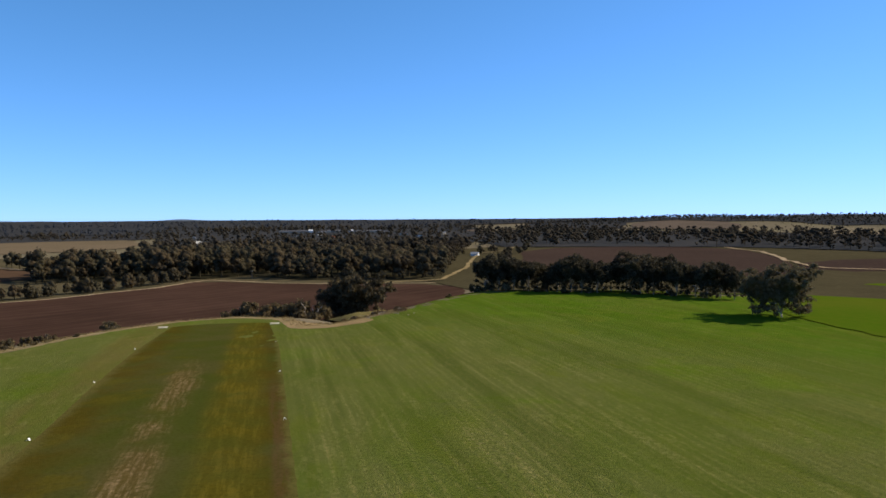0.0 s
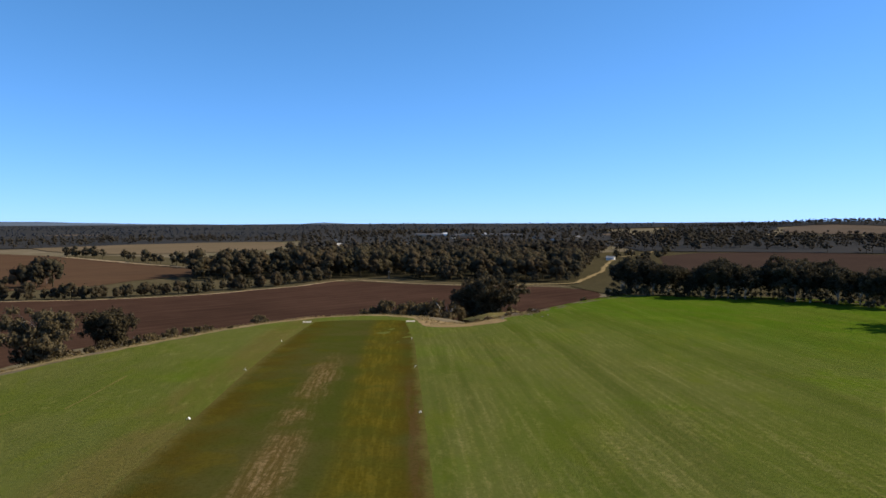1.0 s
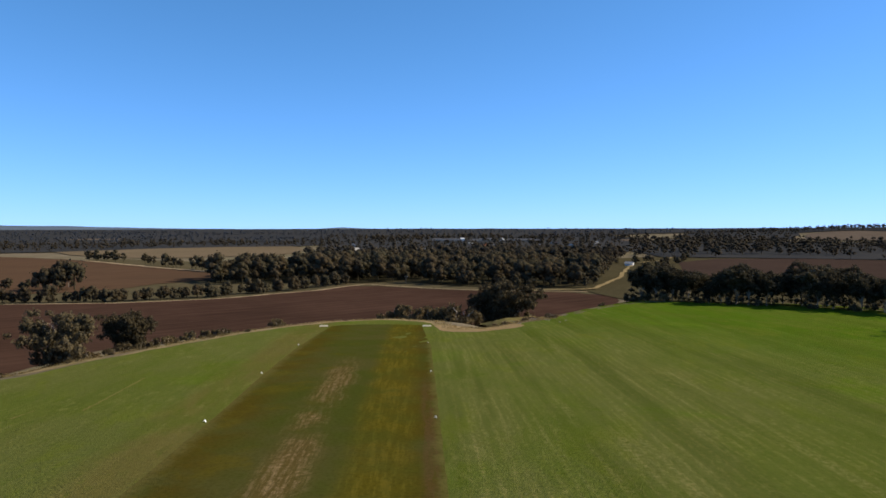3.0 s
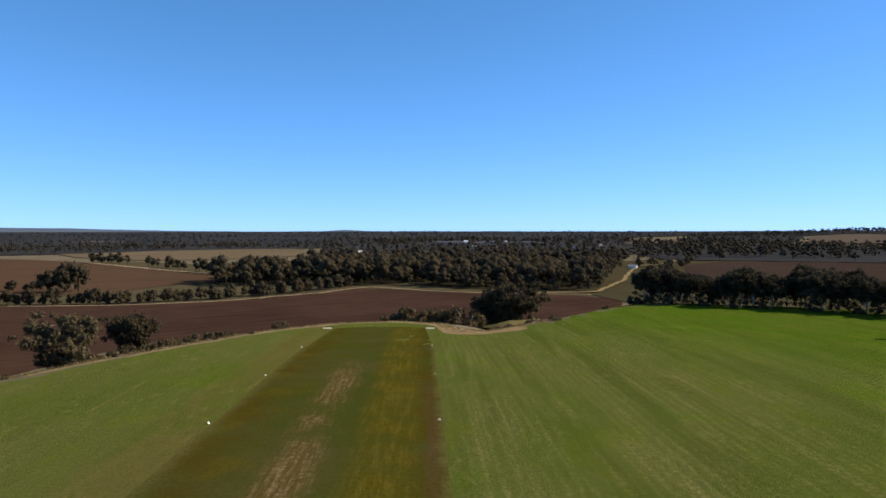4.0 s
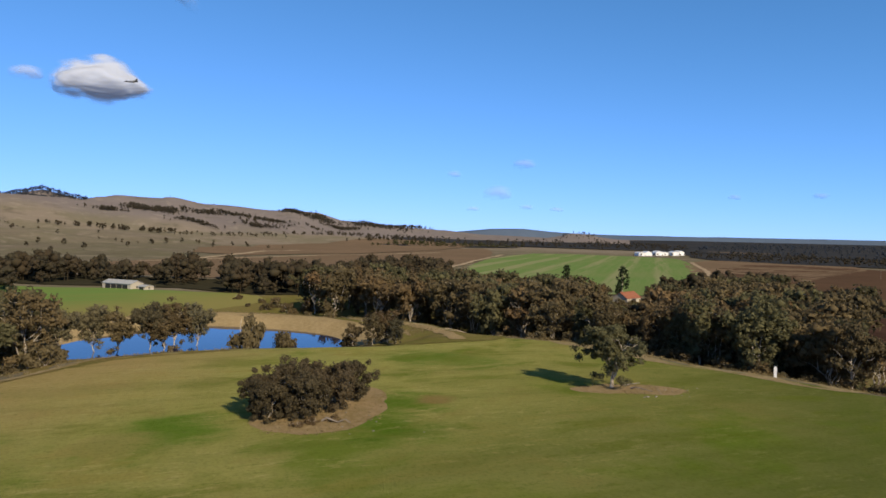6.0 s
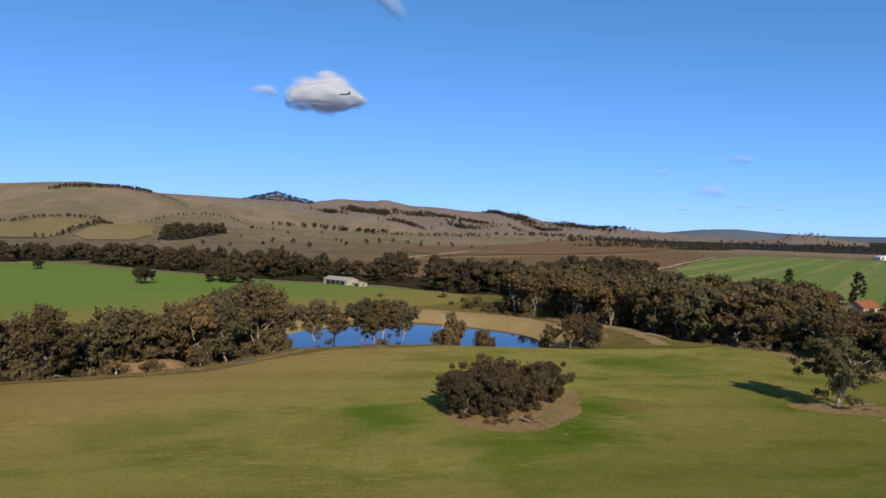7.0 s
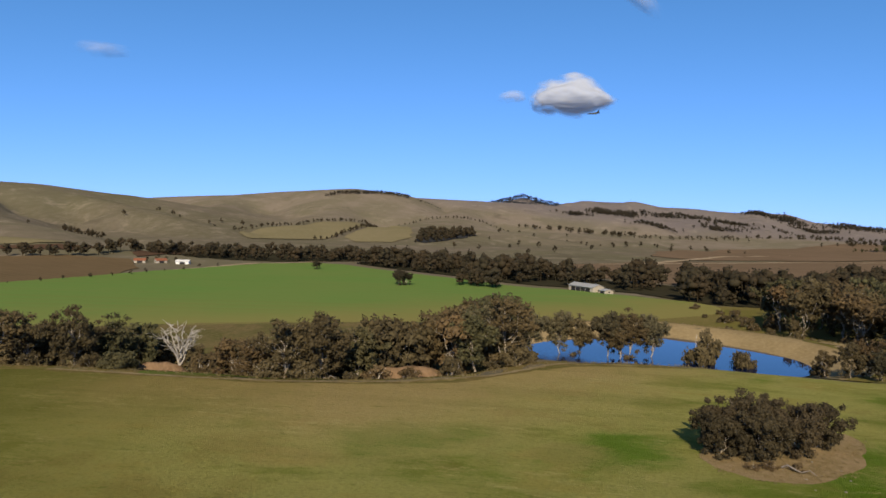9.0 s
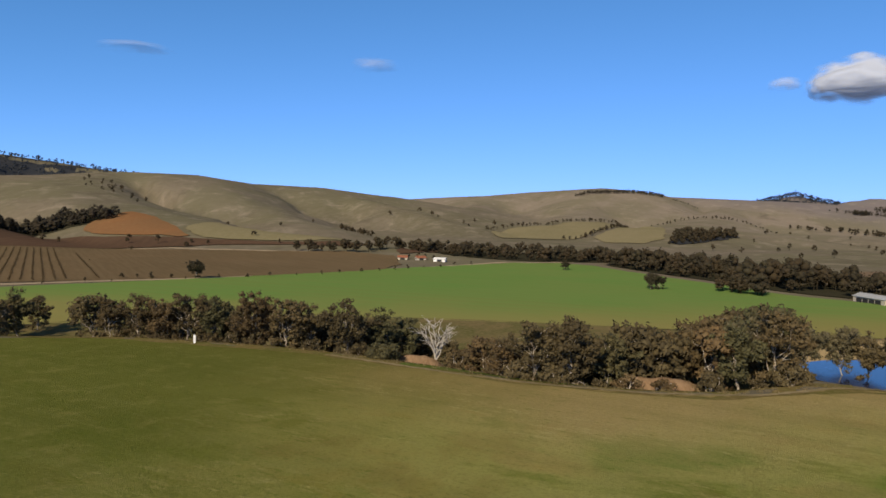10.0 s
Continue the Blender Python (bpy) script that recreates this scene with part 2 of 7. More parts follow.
    wide = ramp(nt, noise_fac(nt, iso, 0.16, 6, 0.72, 0.3), 0.5, 0.7)
    col = mix_colour(nt, maths(nt, "MULTIPLY", maths(nt, "MULTIPLY", wide, maths(nt, "MULTIPLY_ADD", west, 0.8, 0.15)), 0.35), col, (0.2322, 0.1935, 0.0597))
    nt.links.new(col, b.inputs["Base Color"])
    bump(nt, b, maths(nt, "ADD", fine, speck), 0.7, 0.3)
    return m


def runway_material():
    """The airstrip: close-cropped dark green, moss-brown edges, a yellowed lane and bare streaks along the middle."""
    m, nt, b = mat_base("runway_grass", 1.0, 0.0)
    iso, _, _ = plan_coords(nt)
    vec, across, length = plan_coords(nt, RUN, 0.08, RUN_ORIGIN)
    wob = maths(nt, "ADD", across, maths(nt, "MULTIPLY", maths(nt, "SUBTRACT", noise_fac(nt, iso, 0.07, 5, 0.65), 0.5), 5.0))
    col = mix_colour(nt, ramp(nt, noise_fac(nt, iso, 0.05, 5), 0.4, 0.62), (0.0540, 0.0640, 0.0115), (0.0700, 0.0670, 0.0185))
    edge = maths(nt, "SUBTRACT", 1.0, ramp(nt, maths(nt, "ABSOLUTE", maths(nt, "ADD", wob, 13.0)), 0.5, 8.5))
    edge2 = maths(nt, "SUBTRACT", 1.0, ramp(nt, maths(nt, "ABSOLUTE", maths(nt, "SUBTRACT", wob, 14.0)), 0.8, 5.5))
    brown = maths(nt, "MAXIMUM", maths(nt, "MULTIPLY", edge, 0.8), maths(nt, "MULTIPLY", edge2, 0.8))
    brown = maths(nt, "MULTIPLY", brown, ramp(nt, noise_fac(nt, iso, 0.09, 5, 0.65), 0.3, 0.6))
    col = mix_colour(nt, brown, col, (0.0688, 0.0482, 0.0071))
    lane = maths(nt, "SUBTRACT", 1.0, ramp(nt, maths(nt, "ABSOLUTE", maths(nt, "SUBTRACT", wob, 8.8)), 2.0, 5.5))
    lane = maths(nt, "MULTIPLY", lane, maths(nt, "ADD", 0.45, maths(nt, "MULTIPLY", ramp(nt, noise_fac(nt, iso, 0.10, 6, 0.66), 0.40, 0.62), 0.55)))
    tone = mix_colour(nt, ramp(nt, noise_fac(nt, vec, 1.1, 5, 0.75), 0.45, 0.62), (0.0860, 0.0700, 0.0080), (0.1260, 0.1000, 0.0130))
    col = mix_colour(nt, maths(nt, "MULTIPLY", lane, 0.92), col, tone)
    bare = maths(nt, "SUBTRACT", 1.0, ramp(nt, maths(nt, "ABSOLUTE", maths(nt, "ADD", wob, 1.0)), 0.5, 4.0))
    reach = maths(nt, "MULTIPLY", maths(nt, "SUBTRACT", 1.0, ramp(nt, length, 30, 60)), ramp(nt, noise_fac(nt, iso, 0.055, 4), 0.36, 0.56))
    streak = maths(nt, "MULTIPLY", ramp(nt, noise_fac(nt, vec, 1.6, 7, 0.78), 0.45, 0.58), ramp(nt, noise_fac(nt, iso, 1.0, 4, 0.75), 0.36, 0.6))
    col = mix_colour(nt, maths(nt, "MULTIPLY", maths(nt, "MULTIPLY", bare, reach), 0.45), col, (0.129, 0.0731, 0.0279))
    col = mix_colour(nt, maths(nt, "MULTIPLY", maths(nt, "MULTIPLY", bare, reach), streak), col, (0.2300, 0.1640, 0.0820))
    # worn soil along the eastern edge, mossy clouds on the western side
    rut = maths(nt, "SUBTRACT", 1.0, ramp(nt, maths(nt, "ABSOLUTE", maths(nt, "SUBTRACT", across, 14.6)), 0.4, 1.5))
    rut = maths(nt, "MULTIPLY", rut, maths(nt, "MULTIPLY", maths(nt, "SUBTRACT", 1.0, ramp(nt, length, 5, 40)), ramp(nt, noise_fac(nt, vec, 0.9, 5, 0.7), 0.38, 0.55)))
    col = mix_colour(nt, maths(nt, "MULTIPLY", rut, 0.5), col, (0.1032, 0.0559, 0.0302))
    moss = maths(nt, "MULTIPLY", ramp(nt, noise_fac(nt, iso, 0.12, 6, 0.66, 0.3), 0.5, 0.66), maths(nt, "SUBTRACT", 1.0, ramp(nt, across, -6.0, 2.0)))
    col = mix_colour(nt, maths(nt, "MULTIPLY", moss, 0.6), col, (0.0903, 0.0731, 0.0095))
    # the western edge runs out into the field's own grass
    shore = maths(nt, "MULTIPLY_ADD", maths(nt, "SUBTRACT", noise_fac(nt, iso, 0.22, 5, 0.66), 0.5), 3.5, across)
    shore = maths(nt, "SUBTRACT", 1.0, ramp(nt, shore, -15.4, -12.6))
    col = mix_colour(nt, maths(nt, "MULTIPLY", shore, 0.9), col, (0.110, 0.094, 0.0277))
    brink = maths(nt, "MULTIPLY_ADD", maths(nt, "SUBTRACT", noise_fac(nt, iso, 0.3, 5, 0.66), 0.5), 3.0, across)
    col = mix_colour(nt, maths(nt, "MULTIPLY", ramp(nt, brink, 14.6, 16.2), 0.8), col, (0.118, 0.110, 0.032))
    fine = noise_fac(nt, iso, 1.8, 6, 0.82)
    col = mix_colour(nt, maths(nt, "MULTIPLY", ramp(nt, fine, 0.44, 0.66), 0.4), col, (0.0241, 0.0292, 0.0039))
    nt.links.new(col, b.inputs["Base Color"])
    bump(nt, b, fine, 0.7, 0.25)
    return m


def leaf_material(name, dark, light, brown):
    m, nt, b = mat_base(name, 0.8, 0.06)
    info = nt.nodes.new("ShaderNodeObjectInfo")
    geo = nt.nodes.new("ShaderNodeNewGeometry")
    col = mix_colour(nt, geo.outputs["Random Per Island"], dark, light)
    col = mix_colour(nt, maths(nt, "MULTIPLY", ramp(nt, info.outputs["Random"], 0.35, 1.0), 0.5), col, brown)
    other = maths(nt, "FRACT", maths(nt, "MULTIPLY", info.outputs["Random"], 7.31))
    pale = tuple(min(c * 1.35, 1.0) for c in light)
    col = mix_colour(nt, maths(nt, "MULTIPLY", ramp(nt, other, 0.5, 1.0), 0.4), col, pale)
    col = mix_colour(nt, maths(nt, "MULTIPLY", maths(nt, "SUBTRACT", 1.0, ramp(nt, other, 0.0, 0.4)), 0.55), col, dark)
    nt.links.new(col, b.inputs["Base Color"])
    tr = nt.nodes.new("ShaderNodeBsdfTranslucent")
    nt.links.new(col, tr.inputs["Color"])
    ms = nt.nodes.new("ShaderNodeMixShader")
    ms.inputs[0].default_value = 0.30
    nt.links.new(b.outputs[0], ms.inputs[1])
    nt.links.new(tr.outputs[0], ms.inputs[2])
    nt.links.new(ms.outputs[0], nt.nodes["Material Output"].inputs[0])
    return m


def woods_material(name, dark, light, brown):
    m, nt, b = mat_base(name, 0.9, 0.0)
    geo = nt.nodes.new("ShaderNodeNewGeometry")
    iso, _, _ = plan_coords(nt)
    col = mix_colour(nt, geo.outputs["Random Per Island"], dark, light)
    col = mix_colour(nt, maths(nt, "MULTIPLY", ramp(nt, noise_fac(nt, iso, 0.06, 3), 0.42, 0.6), 0.75), col, brown)
    nt.links.new(col, b.inputs["Base Color"])
    tr = nt.nodes.new("ShaderNodeBsdfTranslucent")
    nt.links.new(col, tr.inputs["Color"])
    ms = nt.nodes.new("ShaderNodeMixShader")
    ms.inputs[0].default_value = 0.46
    nt.links.new(b.outputs[0], ms.inputs[1])
    nt.links.new(tr.outputs[0], ms.inputs[2])
    nt.links.new(ms.outputs[0], nt.nodes["Material Output"].inputs[0])
    return m


def plain(name, colour, rough=0.7, spec=0.3, metal=0.0, vary=0.12, scale=3.0):
    m, nt, b = mat_base(name, rough, spec)
    b.inputs["Metallic"].default_value = metal
    tc = nt.nodes.new("ShaderNodeTexCoord")
    f = noise_fac(nt, tc.outputs["Object"], scale, 5, 0.65)
    dark = tuple(c * (1 - 2.5 * vary) for c in colour)
    nt.links.new(mix_colour(nt, ramp(nt, f, 0.35, 0.7), dark, colour), b.inputs["Base Color"])
    bump(nt, b, f, 0.15, 0.02)
    return m


def bark_material():
    m, nt, b = mat_base("gum_bark", 0.85, 0.2)
    tc = nt.nodes.new("ShaderNodeTexCoord")
    mp = nt.nodes.new("ShaderNodeMapping")
    mp.inputs["Scale"].default_value = (1, 1, 0.25)
    nt.links.new(tc.outputs["Object"], mp.inputs[0])
    f = noise_fac(nt, mp.outputs[0], 2.2, 5, 0.7, 0.5)
    col = mix_colour(nt, ramp(nt, f, 0.35, 0.62), (0.1376, 0.1032, 0.0731), (0.473, 0.4128, 0.3354))
    nt.links.new(col, b.inputs["Base Color"])
    bump(nt, b, f, 0.5, 0.06)
    return m


M_GROUND = land("dry_grazing_land", (0.152, 0.126, 0.090), (0.120, 0.106, 0.066), (0.195, 0.162, 0.120), 0.0024, 0.05)
def hill_tint(m):
    """Bleached mauve-grey grass over the western hills, olive over the southern ones."""
    nt = m.node_tree
    b = nt.nodes["Principled BSDF"]
    old = b.inputs["Base Color"].links[0].from_socket
    iso, _, _ = plan_coords(nt)
    g = nt.nodes.new("ShaderNodeNewGeometry")
    s = nt.nodes.new("ShaderNodeSeparateXYZ")
    nt.links.new(g.outputs["Position"], s.inputs[0])
    drift = maths(nt, "MULTIPLY", maths(nt, "SUBTRACT", noise_fac(nt, iso, 0.0025, 4, 0.6, 0.3), 0.5), 1500)
    west = ramp(nt, maths(nt, "SUBTRACT", drift, s.outputs[0]), 1350, 1900)
    patch = ramp(nt, noise_fac(nt, iso, 0.0045, 5, 0.6, 0.5), 0.42, 0.6)
    col = mix_colour(nt, maths(nt, "MULTIPLY", west, 0.7), old, (0.240, 0.196, 0.150))
    col = mix_colour(nt, maths(nt, "MULTIPLY", patch, 0.55), col, (0.138, 0.126, 0.074))
    # far stony hills, their mauve greyed to take in distance haze
    stony_haze = ramp(nt, maths(nt, "SUBTRACT", maths(nt, "MULTIPLY", drift, 0.4), s.outputs[0]), 2350, 2800)
    col = mix_colour(nt, maths(nt, "MULTIPLY", stony_haze, 0.85), col, (0.178, 0.153, 0.148))
    # worn sheep country: pale bare places and dark bracken at a smaller size
    worn = ramp(nt, noise_fac(nt, iso, 0.018, 6, 0.7, 0.4), 0.5, 0.72)
    col = mix_colour(nt, maths(nt, "MULTIPLY", worn, 0.42), col, (0.33, 0.275, 0.21))
    dusk = ramp(nt, noise_fac(nt, iso, 0.011, 5, 0.66, 0.6), 0.56, 0.7)
    col = mix_colour(nt, maths(nt, "MULTIPLY", dusk, 0.5), col, (0.100, 0.084, 0.060))
    nt.links.new(col, b.inputs["Base Color"])


hill_tint(M_GROUND)
M_FIELD = field_material()
M_RUNWAY = runway_material()
M_VERGE = land("dry_verge_grass", (0.2666, 0.2021, 0.1075), (0.1892, 0.1462, 0.0688), (0.344, 0.2752, 0.1634), 0.08, 0.9)
M_MARGIN = land("olive_brown_margin", (0.1634, 0.1204, 0.043), (0.1118, 0.1032, 0.0258), (0.2494, 0.1892, 0.086), 0.08, 0.7)
M_DIRT = land("bare_earth", (0.2838, 0.2021, 0.1075), (0.2064, 0.1505, 0.0688), (0.344, 0.258, 0.1505), 0.09, 1.0)
M_SCRUFF = land("scruffy_creek_grass", (0.1548, 0.1161, 0.0516), (0.086, 0.086, 0.0258), (0.215, 0.1634, 0.086), 0.05, 0.6)
M_PLOUGH = land("ploughed_soil", (0.0602, 0.0344, 0.0258), (0.0378, 0.0224, 0.0172), (0.0903, 0.0533, 0.0387), 0.012, 0.35, (0.62, 0.78), 0.05, 9.0, (0.0387, 0.0224, 0.0172), 0.4)
M_BROWN = land("brown_paddock", (0.0900, 0.0540, 0.0350), (0.0720, 0.0450, 0.0300), (0.1080, 0.0720, 0.0460), 0.006, 0.2, (0.6, 0.8), 0.1, 14.0, (0.1080, 0.0640, 0.0400), 0.35)
M_RUST = land("rust_red_paddock", (0.2021, 0.0963, 0.0413), (0.1634, 0.0903, 0.043), (0.215, 0.129, 0.0645), 0.006, 0.2)
M_DULL = land("dull_brown_paddock", (0.165, 0.114, 0.074), (0.135, 0.096, 0.062), (0.21, 0.152, 0.098), 0.005, 0.15, (0.3, 0.954), 0.06, 30.0, (0.172, 0.1161, 0.0688), 0.4)
M_PALE = land("pale_stubble_paddock", (0.1480, 0.1140, 0.0760), (0.1220, 0.0950, 0.0600), (0.1760, 0.1400, 0.0930), 0.005, 0.15)
M_DRY = land("dry_grass_paddock", (0.2150, 0.1800, 0.0980), (0.1800, 0.1550, 0.0800), (0.2500, 0.2100, 0.1250), 0.005, 0.15)
M_FARPALE = land("bleached_far_stubble", (0.1180, 0.0930, 0.0740), (0.0930, 0.0750, 0.0580), (0.1350, 0.1080, 0.0860), 0.005, 0.15)
M_DARK = land("dark_fallow_paddock", (0.0499, 0.0344, 0.0292), (0.0396, 0.0275, 0.0241), (0.0688, 0.0482, 0.0378), 0.008, 0.2)
M_CROP = land("green_crop", (0.116, 0.206, 0.048), (0.136, 0.204, 0.052), (0.154, 0.214, 0.062), 0.010, 0.3, (0.35, -0.937), 0.05, 17.0, (0.150, 0.178, 0.048), 0.35)


def thin_near_creek(m):
    """The crop is thin and yellowed along the creek."""
    nt = m.node_tree
    b = nt.nodes["Principled BSDF"]
    old = b.inputs["Base Color"].links[0].from_socket
    iso, _, _ = plan_coords(nt)
    _, across, _ = plan_coords(nt, (0.70, -0.71), 1.0, (-318, -80))
    ragged = maths(nt, "MULTIPLY_ADD", maths(nt, "SUBTRACT", noise_fac(nt, iso, 0.012, 4, 0.6, 0.4), 0.5), 110.0, across)
    thin = maths(nt, "SUBTRACT", 1.0, ramp(nt, ragged, 5, 135))
    nt.links.new(mix_colour(nt, maths(nt, "MULTIPLY", thin, 0.85), old, (0.235, 0.195, 0.068)), b.inputs["Base Color"])


thin_near_creek(M_CROP)
M_STRIPE = land("striped_young_crop", (0.1080, 0.1900, 0.0500), (0.1400, 0.1920, 0.0620), (0.1850, 0.2120, 0.0900), 0.006, 0.2, (-0.87, 0.5), 0.04, 44.0, (0.2500, 0.2400, 0.1250), 0.7)
M_BRIGHT = land("bright_green_crop", (0.0516, 0.0989, 0.0052), (0.0731, 0.0989, 0.0086), (0.0817, 0.1075, 0.0103), 0.02, 0.4)
M_VINES = land("vineyard_ground", (0.138, 0.095, 0.052), (0.118, 0.084, 0.045), (0.165, 0.120, 0.068), 0.008, 0.3, (-0.288, -0.958), 0.05, 6.2, (0.17, 0.125, 0.072), 0.25)
M_BANK = land("dam_bank_grass", (0.3096, 0.2279, 0.1161), (0.2408, 0.1763, 0.086), (0.3698, 0.2838, 0.1548), 0.06, 0.8)
M_OLIVE = land("olive_rough_pasture", (0.1419, 0.1247, 0.0344), (0.1806, 0.1419, 0.0559), (0.1032, 0.1118, 0.0241), 0.03, 0.5)
M_HEADLAND = land("dull_headland_grass", (0.088, 0.074, 0.044), (0.066, 0.060, 0.034), (0.112, 0.092, 0.056), 0.03, 0.4)
M_TRACK = land("pale_dirt_track", (0.344, 0.2666, 0.172), (0.2838, 0.215, 0.1376), (0.387, 0.3096, 0.215), 0.05, 0.6)
M_LEAF = leaf_material("gum_leaves", (0.0790, 0.0630, 0.0350), (0.1330, 0.1050, 0.0540), (0.1540, 0.1060, 0.0520))
M_LEAF_RED = leaf_material("rusty_gum_leaves", (0.0920, 0.0660, 0.0360), (0.1560, 0.1100, 0.0550), (0.1800, 0.1100, 0.0530))
M_LEAF_GREY = leaf_material("grey_gum_leaves", (0.0600, 0.0540, 0.0330), (0.1480, 0.1300, 0.0740), (0.1400, 0.1120, 0.0620))
M_LEAF_GREEN = leaf_material("green_gum_leaves", (0.0680, 0.0630, 0.0330), (0.1120, 0.1050, 0.0510), (0.1200, 0.0980, 0.0490))
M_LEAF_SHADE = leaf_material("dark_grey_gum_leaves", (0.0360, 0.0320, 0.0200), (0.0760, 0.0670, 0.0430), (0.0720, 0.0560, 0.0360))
M_LEAF_PINE = leaf_material("pine_needles", (0.016, 0.025, 0.012), (0.036, 0.05, 0.022), (0.032, 0.04, 0.018))
M_WOODS = woods_material("woodland_leaves", (0.0520, 0.0440, 0.0300), (0.0880, 0.0760, 0.0480), (0.0940, 0.0700, 0.0430))
M_VALE = woods_material("dark_valley_leaves", (0.0580, 0.0520, 0.0400), (0.0760, 0.0680, 0.0500), (0.0800, 0.0640, 0.0460))
M_GROVE = woods_material("grey_green_grove_leaves", (0.0700, 0.0620, 0.0400), (0.0920, 0.0810, 0.0510), (0.0960, 0.0720, 0.0450))
M_PLANT = woods_material("olive_plantation_leaves", (0.050, 0.050, 0.024), (0.098, 0.096, 0.044), (0.095, 0.085, 0.042))
# base colour of the ranges stands for the air's blue haze
M_RANGE = land("haze_blue_ranges", (0.105, 0.140, 0.195), (0.092, 0.124, 0.172), (0.118, 0.150, 0.20), 0.002, 0.02)
# far leaves: blue of distance haze put into their colour
M_FARWOODS = woods_material("haze_blue_forest_leaves", (0.050, 0.062, 0.082), (0.066, 0.080, 0.102), (0.070, 0.077, 0.090))
M_LEAF_DARK = leaf_material("dark_mallee_leaves", (0.0500, 0.0410, 0.0240), (0.1080, 0.0880, 0.0500), (0.0960, 0.0680, 0.0400))
M_LEAF_TAN = leaf_material("dry_tan_leaves", (0.10, 0.07, 0.035), (0.21, 0.15, 0.08), (0.17, 0.11, 0.055))
M_TONGUE = land("green_bank_grass", (0.0946, 0.129, 0.0258), (0.1462, 0.129, 0.043), (0.0774, 0.1204, 0.0172), 0.08, 0.7)
M_CLAY = land("clay_bank", (0.2236, 0.1419, 0.0817), (0.1548, 0.0989, 0.0559), (0.2924, 0.1978, 0.1204), 0.25, 1.2)
M_BARK = bark_material()
M_DEADWOOD = plain("bleached_deadwood", (0.55, 0.5, 0.43), 0.85, 0.2, 0, 0.15, 2.0)
M_WHITE = plain("weathered_white_paint", (0.8, 0.79, 0.76), 0.5, 0.4, 0, 0.06)
M_CREAM = plain("weathered_cream_paint", (0.62, 0.57, 0.44), 0.7, 0.2, 0, 0.08)
M_IRON = plain("galvanised_iron_roof", (0.40, 0.40, 0.39), 0.6, 0.3, 0.0, 0.12)
M_WALL = plain("pale_rendered_wall", (0.45, 0.40, 0.32), 0.85, 0.2, 0, 0.08)
M_SLATE = plain("dark_grey_iron_roof", (0.12, 0.12, 0.13), 0.7, 0.3, 0.0, 0.12)
M_TILE = plain("orange_roof_tiles", (0.31, 0.12, 0.065), 0.8, 0.2, 0, 0.15)
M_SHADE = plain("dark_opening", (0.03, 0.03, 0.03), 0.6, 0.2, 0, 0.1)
M_TIMBER = plain("grey_weathered_timber", (0.27, 0.23, 0.19), 0.9, 0.1, 0, 0.15)
M_STONE = plain("field_stone", (0.27, 0.235, 0.19), 0.9, 0.2, 0, 0.15)
M_JET = plain("dark_grey_airframe", (0.055, 0.06, 0.07), 0.4, 0.4, 0, 0.08)
M_GLASS = plain("smoked_canopy", (0.015, 0.015, 0.02), 0.08, 0.6, 0, 0.05)


def water_material():
    m, nt, b = mat_base("dam_water", 0.0, 0.5)
    b.inputs["Base Color"].default_value = (0.002, 0.010, 0.045, 1)
    b.inputs["IOR"].default_value = 1.3
    iso, _, _ = plan_coords(nt)
    bump(nt, b, noise_fac(nt, iso, 1.6, 4, 0.65), 0.03, 0.05)
    return m


M_WATER = water_material()


# ---------------------------------------------------------------- the lie of the land
def smooth(e0, e1, v):
    t = np.clip((v - e0) / (e1 - e0), 0, 1)
    return t * t * (3 - 2 * t)


def lattice(ix, iy, seed):
    h = np.sin(ix * 127.1 + iy * 311.7 + seed * 74.7) * 43758.5453
    return h - np.floor(h)


def value_noise(x, y, wave, seed=0, octaves=3):
    total, amp, norm = np.zeros_like(x), 1.0, 0.0
    for o in range(octaves):
        u, v = x / wave, y / wave
        i, j = np.floor(u), np.floor(v)
        a, b = u - i, v - j
        a, b = a * a * (3 - 2 * a), b * b * (3 - 2 * b)
        s = seed + o * 13
        n = (lattice(i, j, s) * (1 - a) + lattice(i + 1, j, s) * a) * (1 - b) + (lattice(i, j + 1, s) * (1 - a) + lattice(i + 1, j + 1, s) * a) * b
        total += (n * 2 - 1) * amp
        norm += amp
        amp *= 0.5
        wave *= 0.5
    return total / norm


def polar(az, r):
    """A place in plan by its bearing (degrees to the left of +y) and its distance."""
    return (-r * sin(radians(az)), r * cos(radians(az)))


def inside_distance(x, y, poly):
    """Distance to a polygon's edge, negative inside."""
    d = np.full(x.shape, 1e9)
    inside = np.zeros(x.shape, bool)
    n = len(poly)
    for k in range(n):
        (ax, ay), (bx, by) = poly[k], poly[(k + 1) % n]
        ex, ey = bx - ax, by - ay
        t = np.clip(((x - ax) * ex + (y - ay) * ey) / (ex * ex + ey * ey + 1e-9), 0, 1)
        d = np.minimum(d, np.hypot(x - ax - t * ex, y - ay - t * ey))
        if ay != by:
            cross = ((ay > y) != (by > y)) & (x < (bx - ax) * (y - ay) / (by - ay) + ax)
            inside ^= cross
    return np.where(inside, -d, d)


def rounded(poly, times=2):
    for _ in range(times):
        out = []
        for k in range(len(poly)):
            (ax, ay), (bx, by) = poly[k], poly[(k + 1) % len(poly)]
            out += [(ax * 0.75 + bx * 0.25, ay * 0.75 + by * 0.25), (ax * 0.25 + bx * 0.75, ay * 0.25 + by * 0.75)]
        poly = out
    return poly


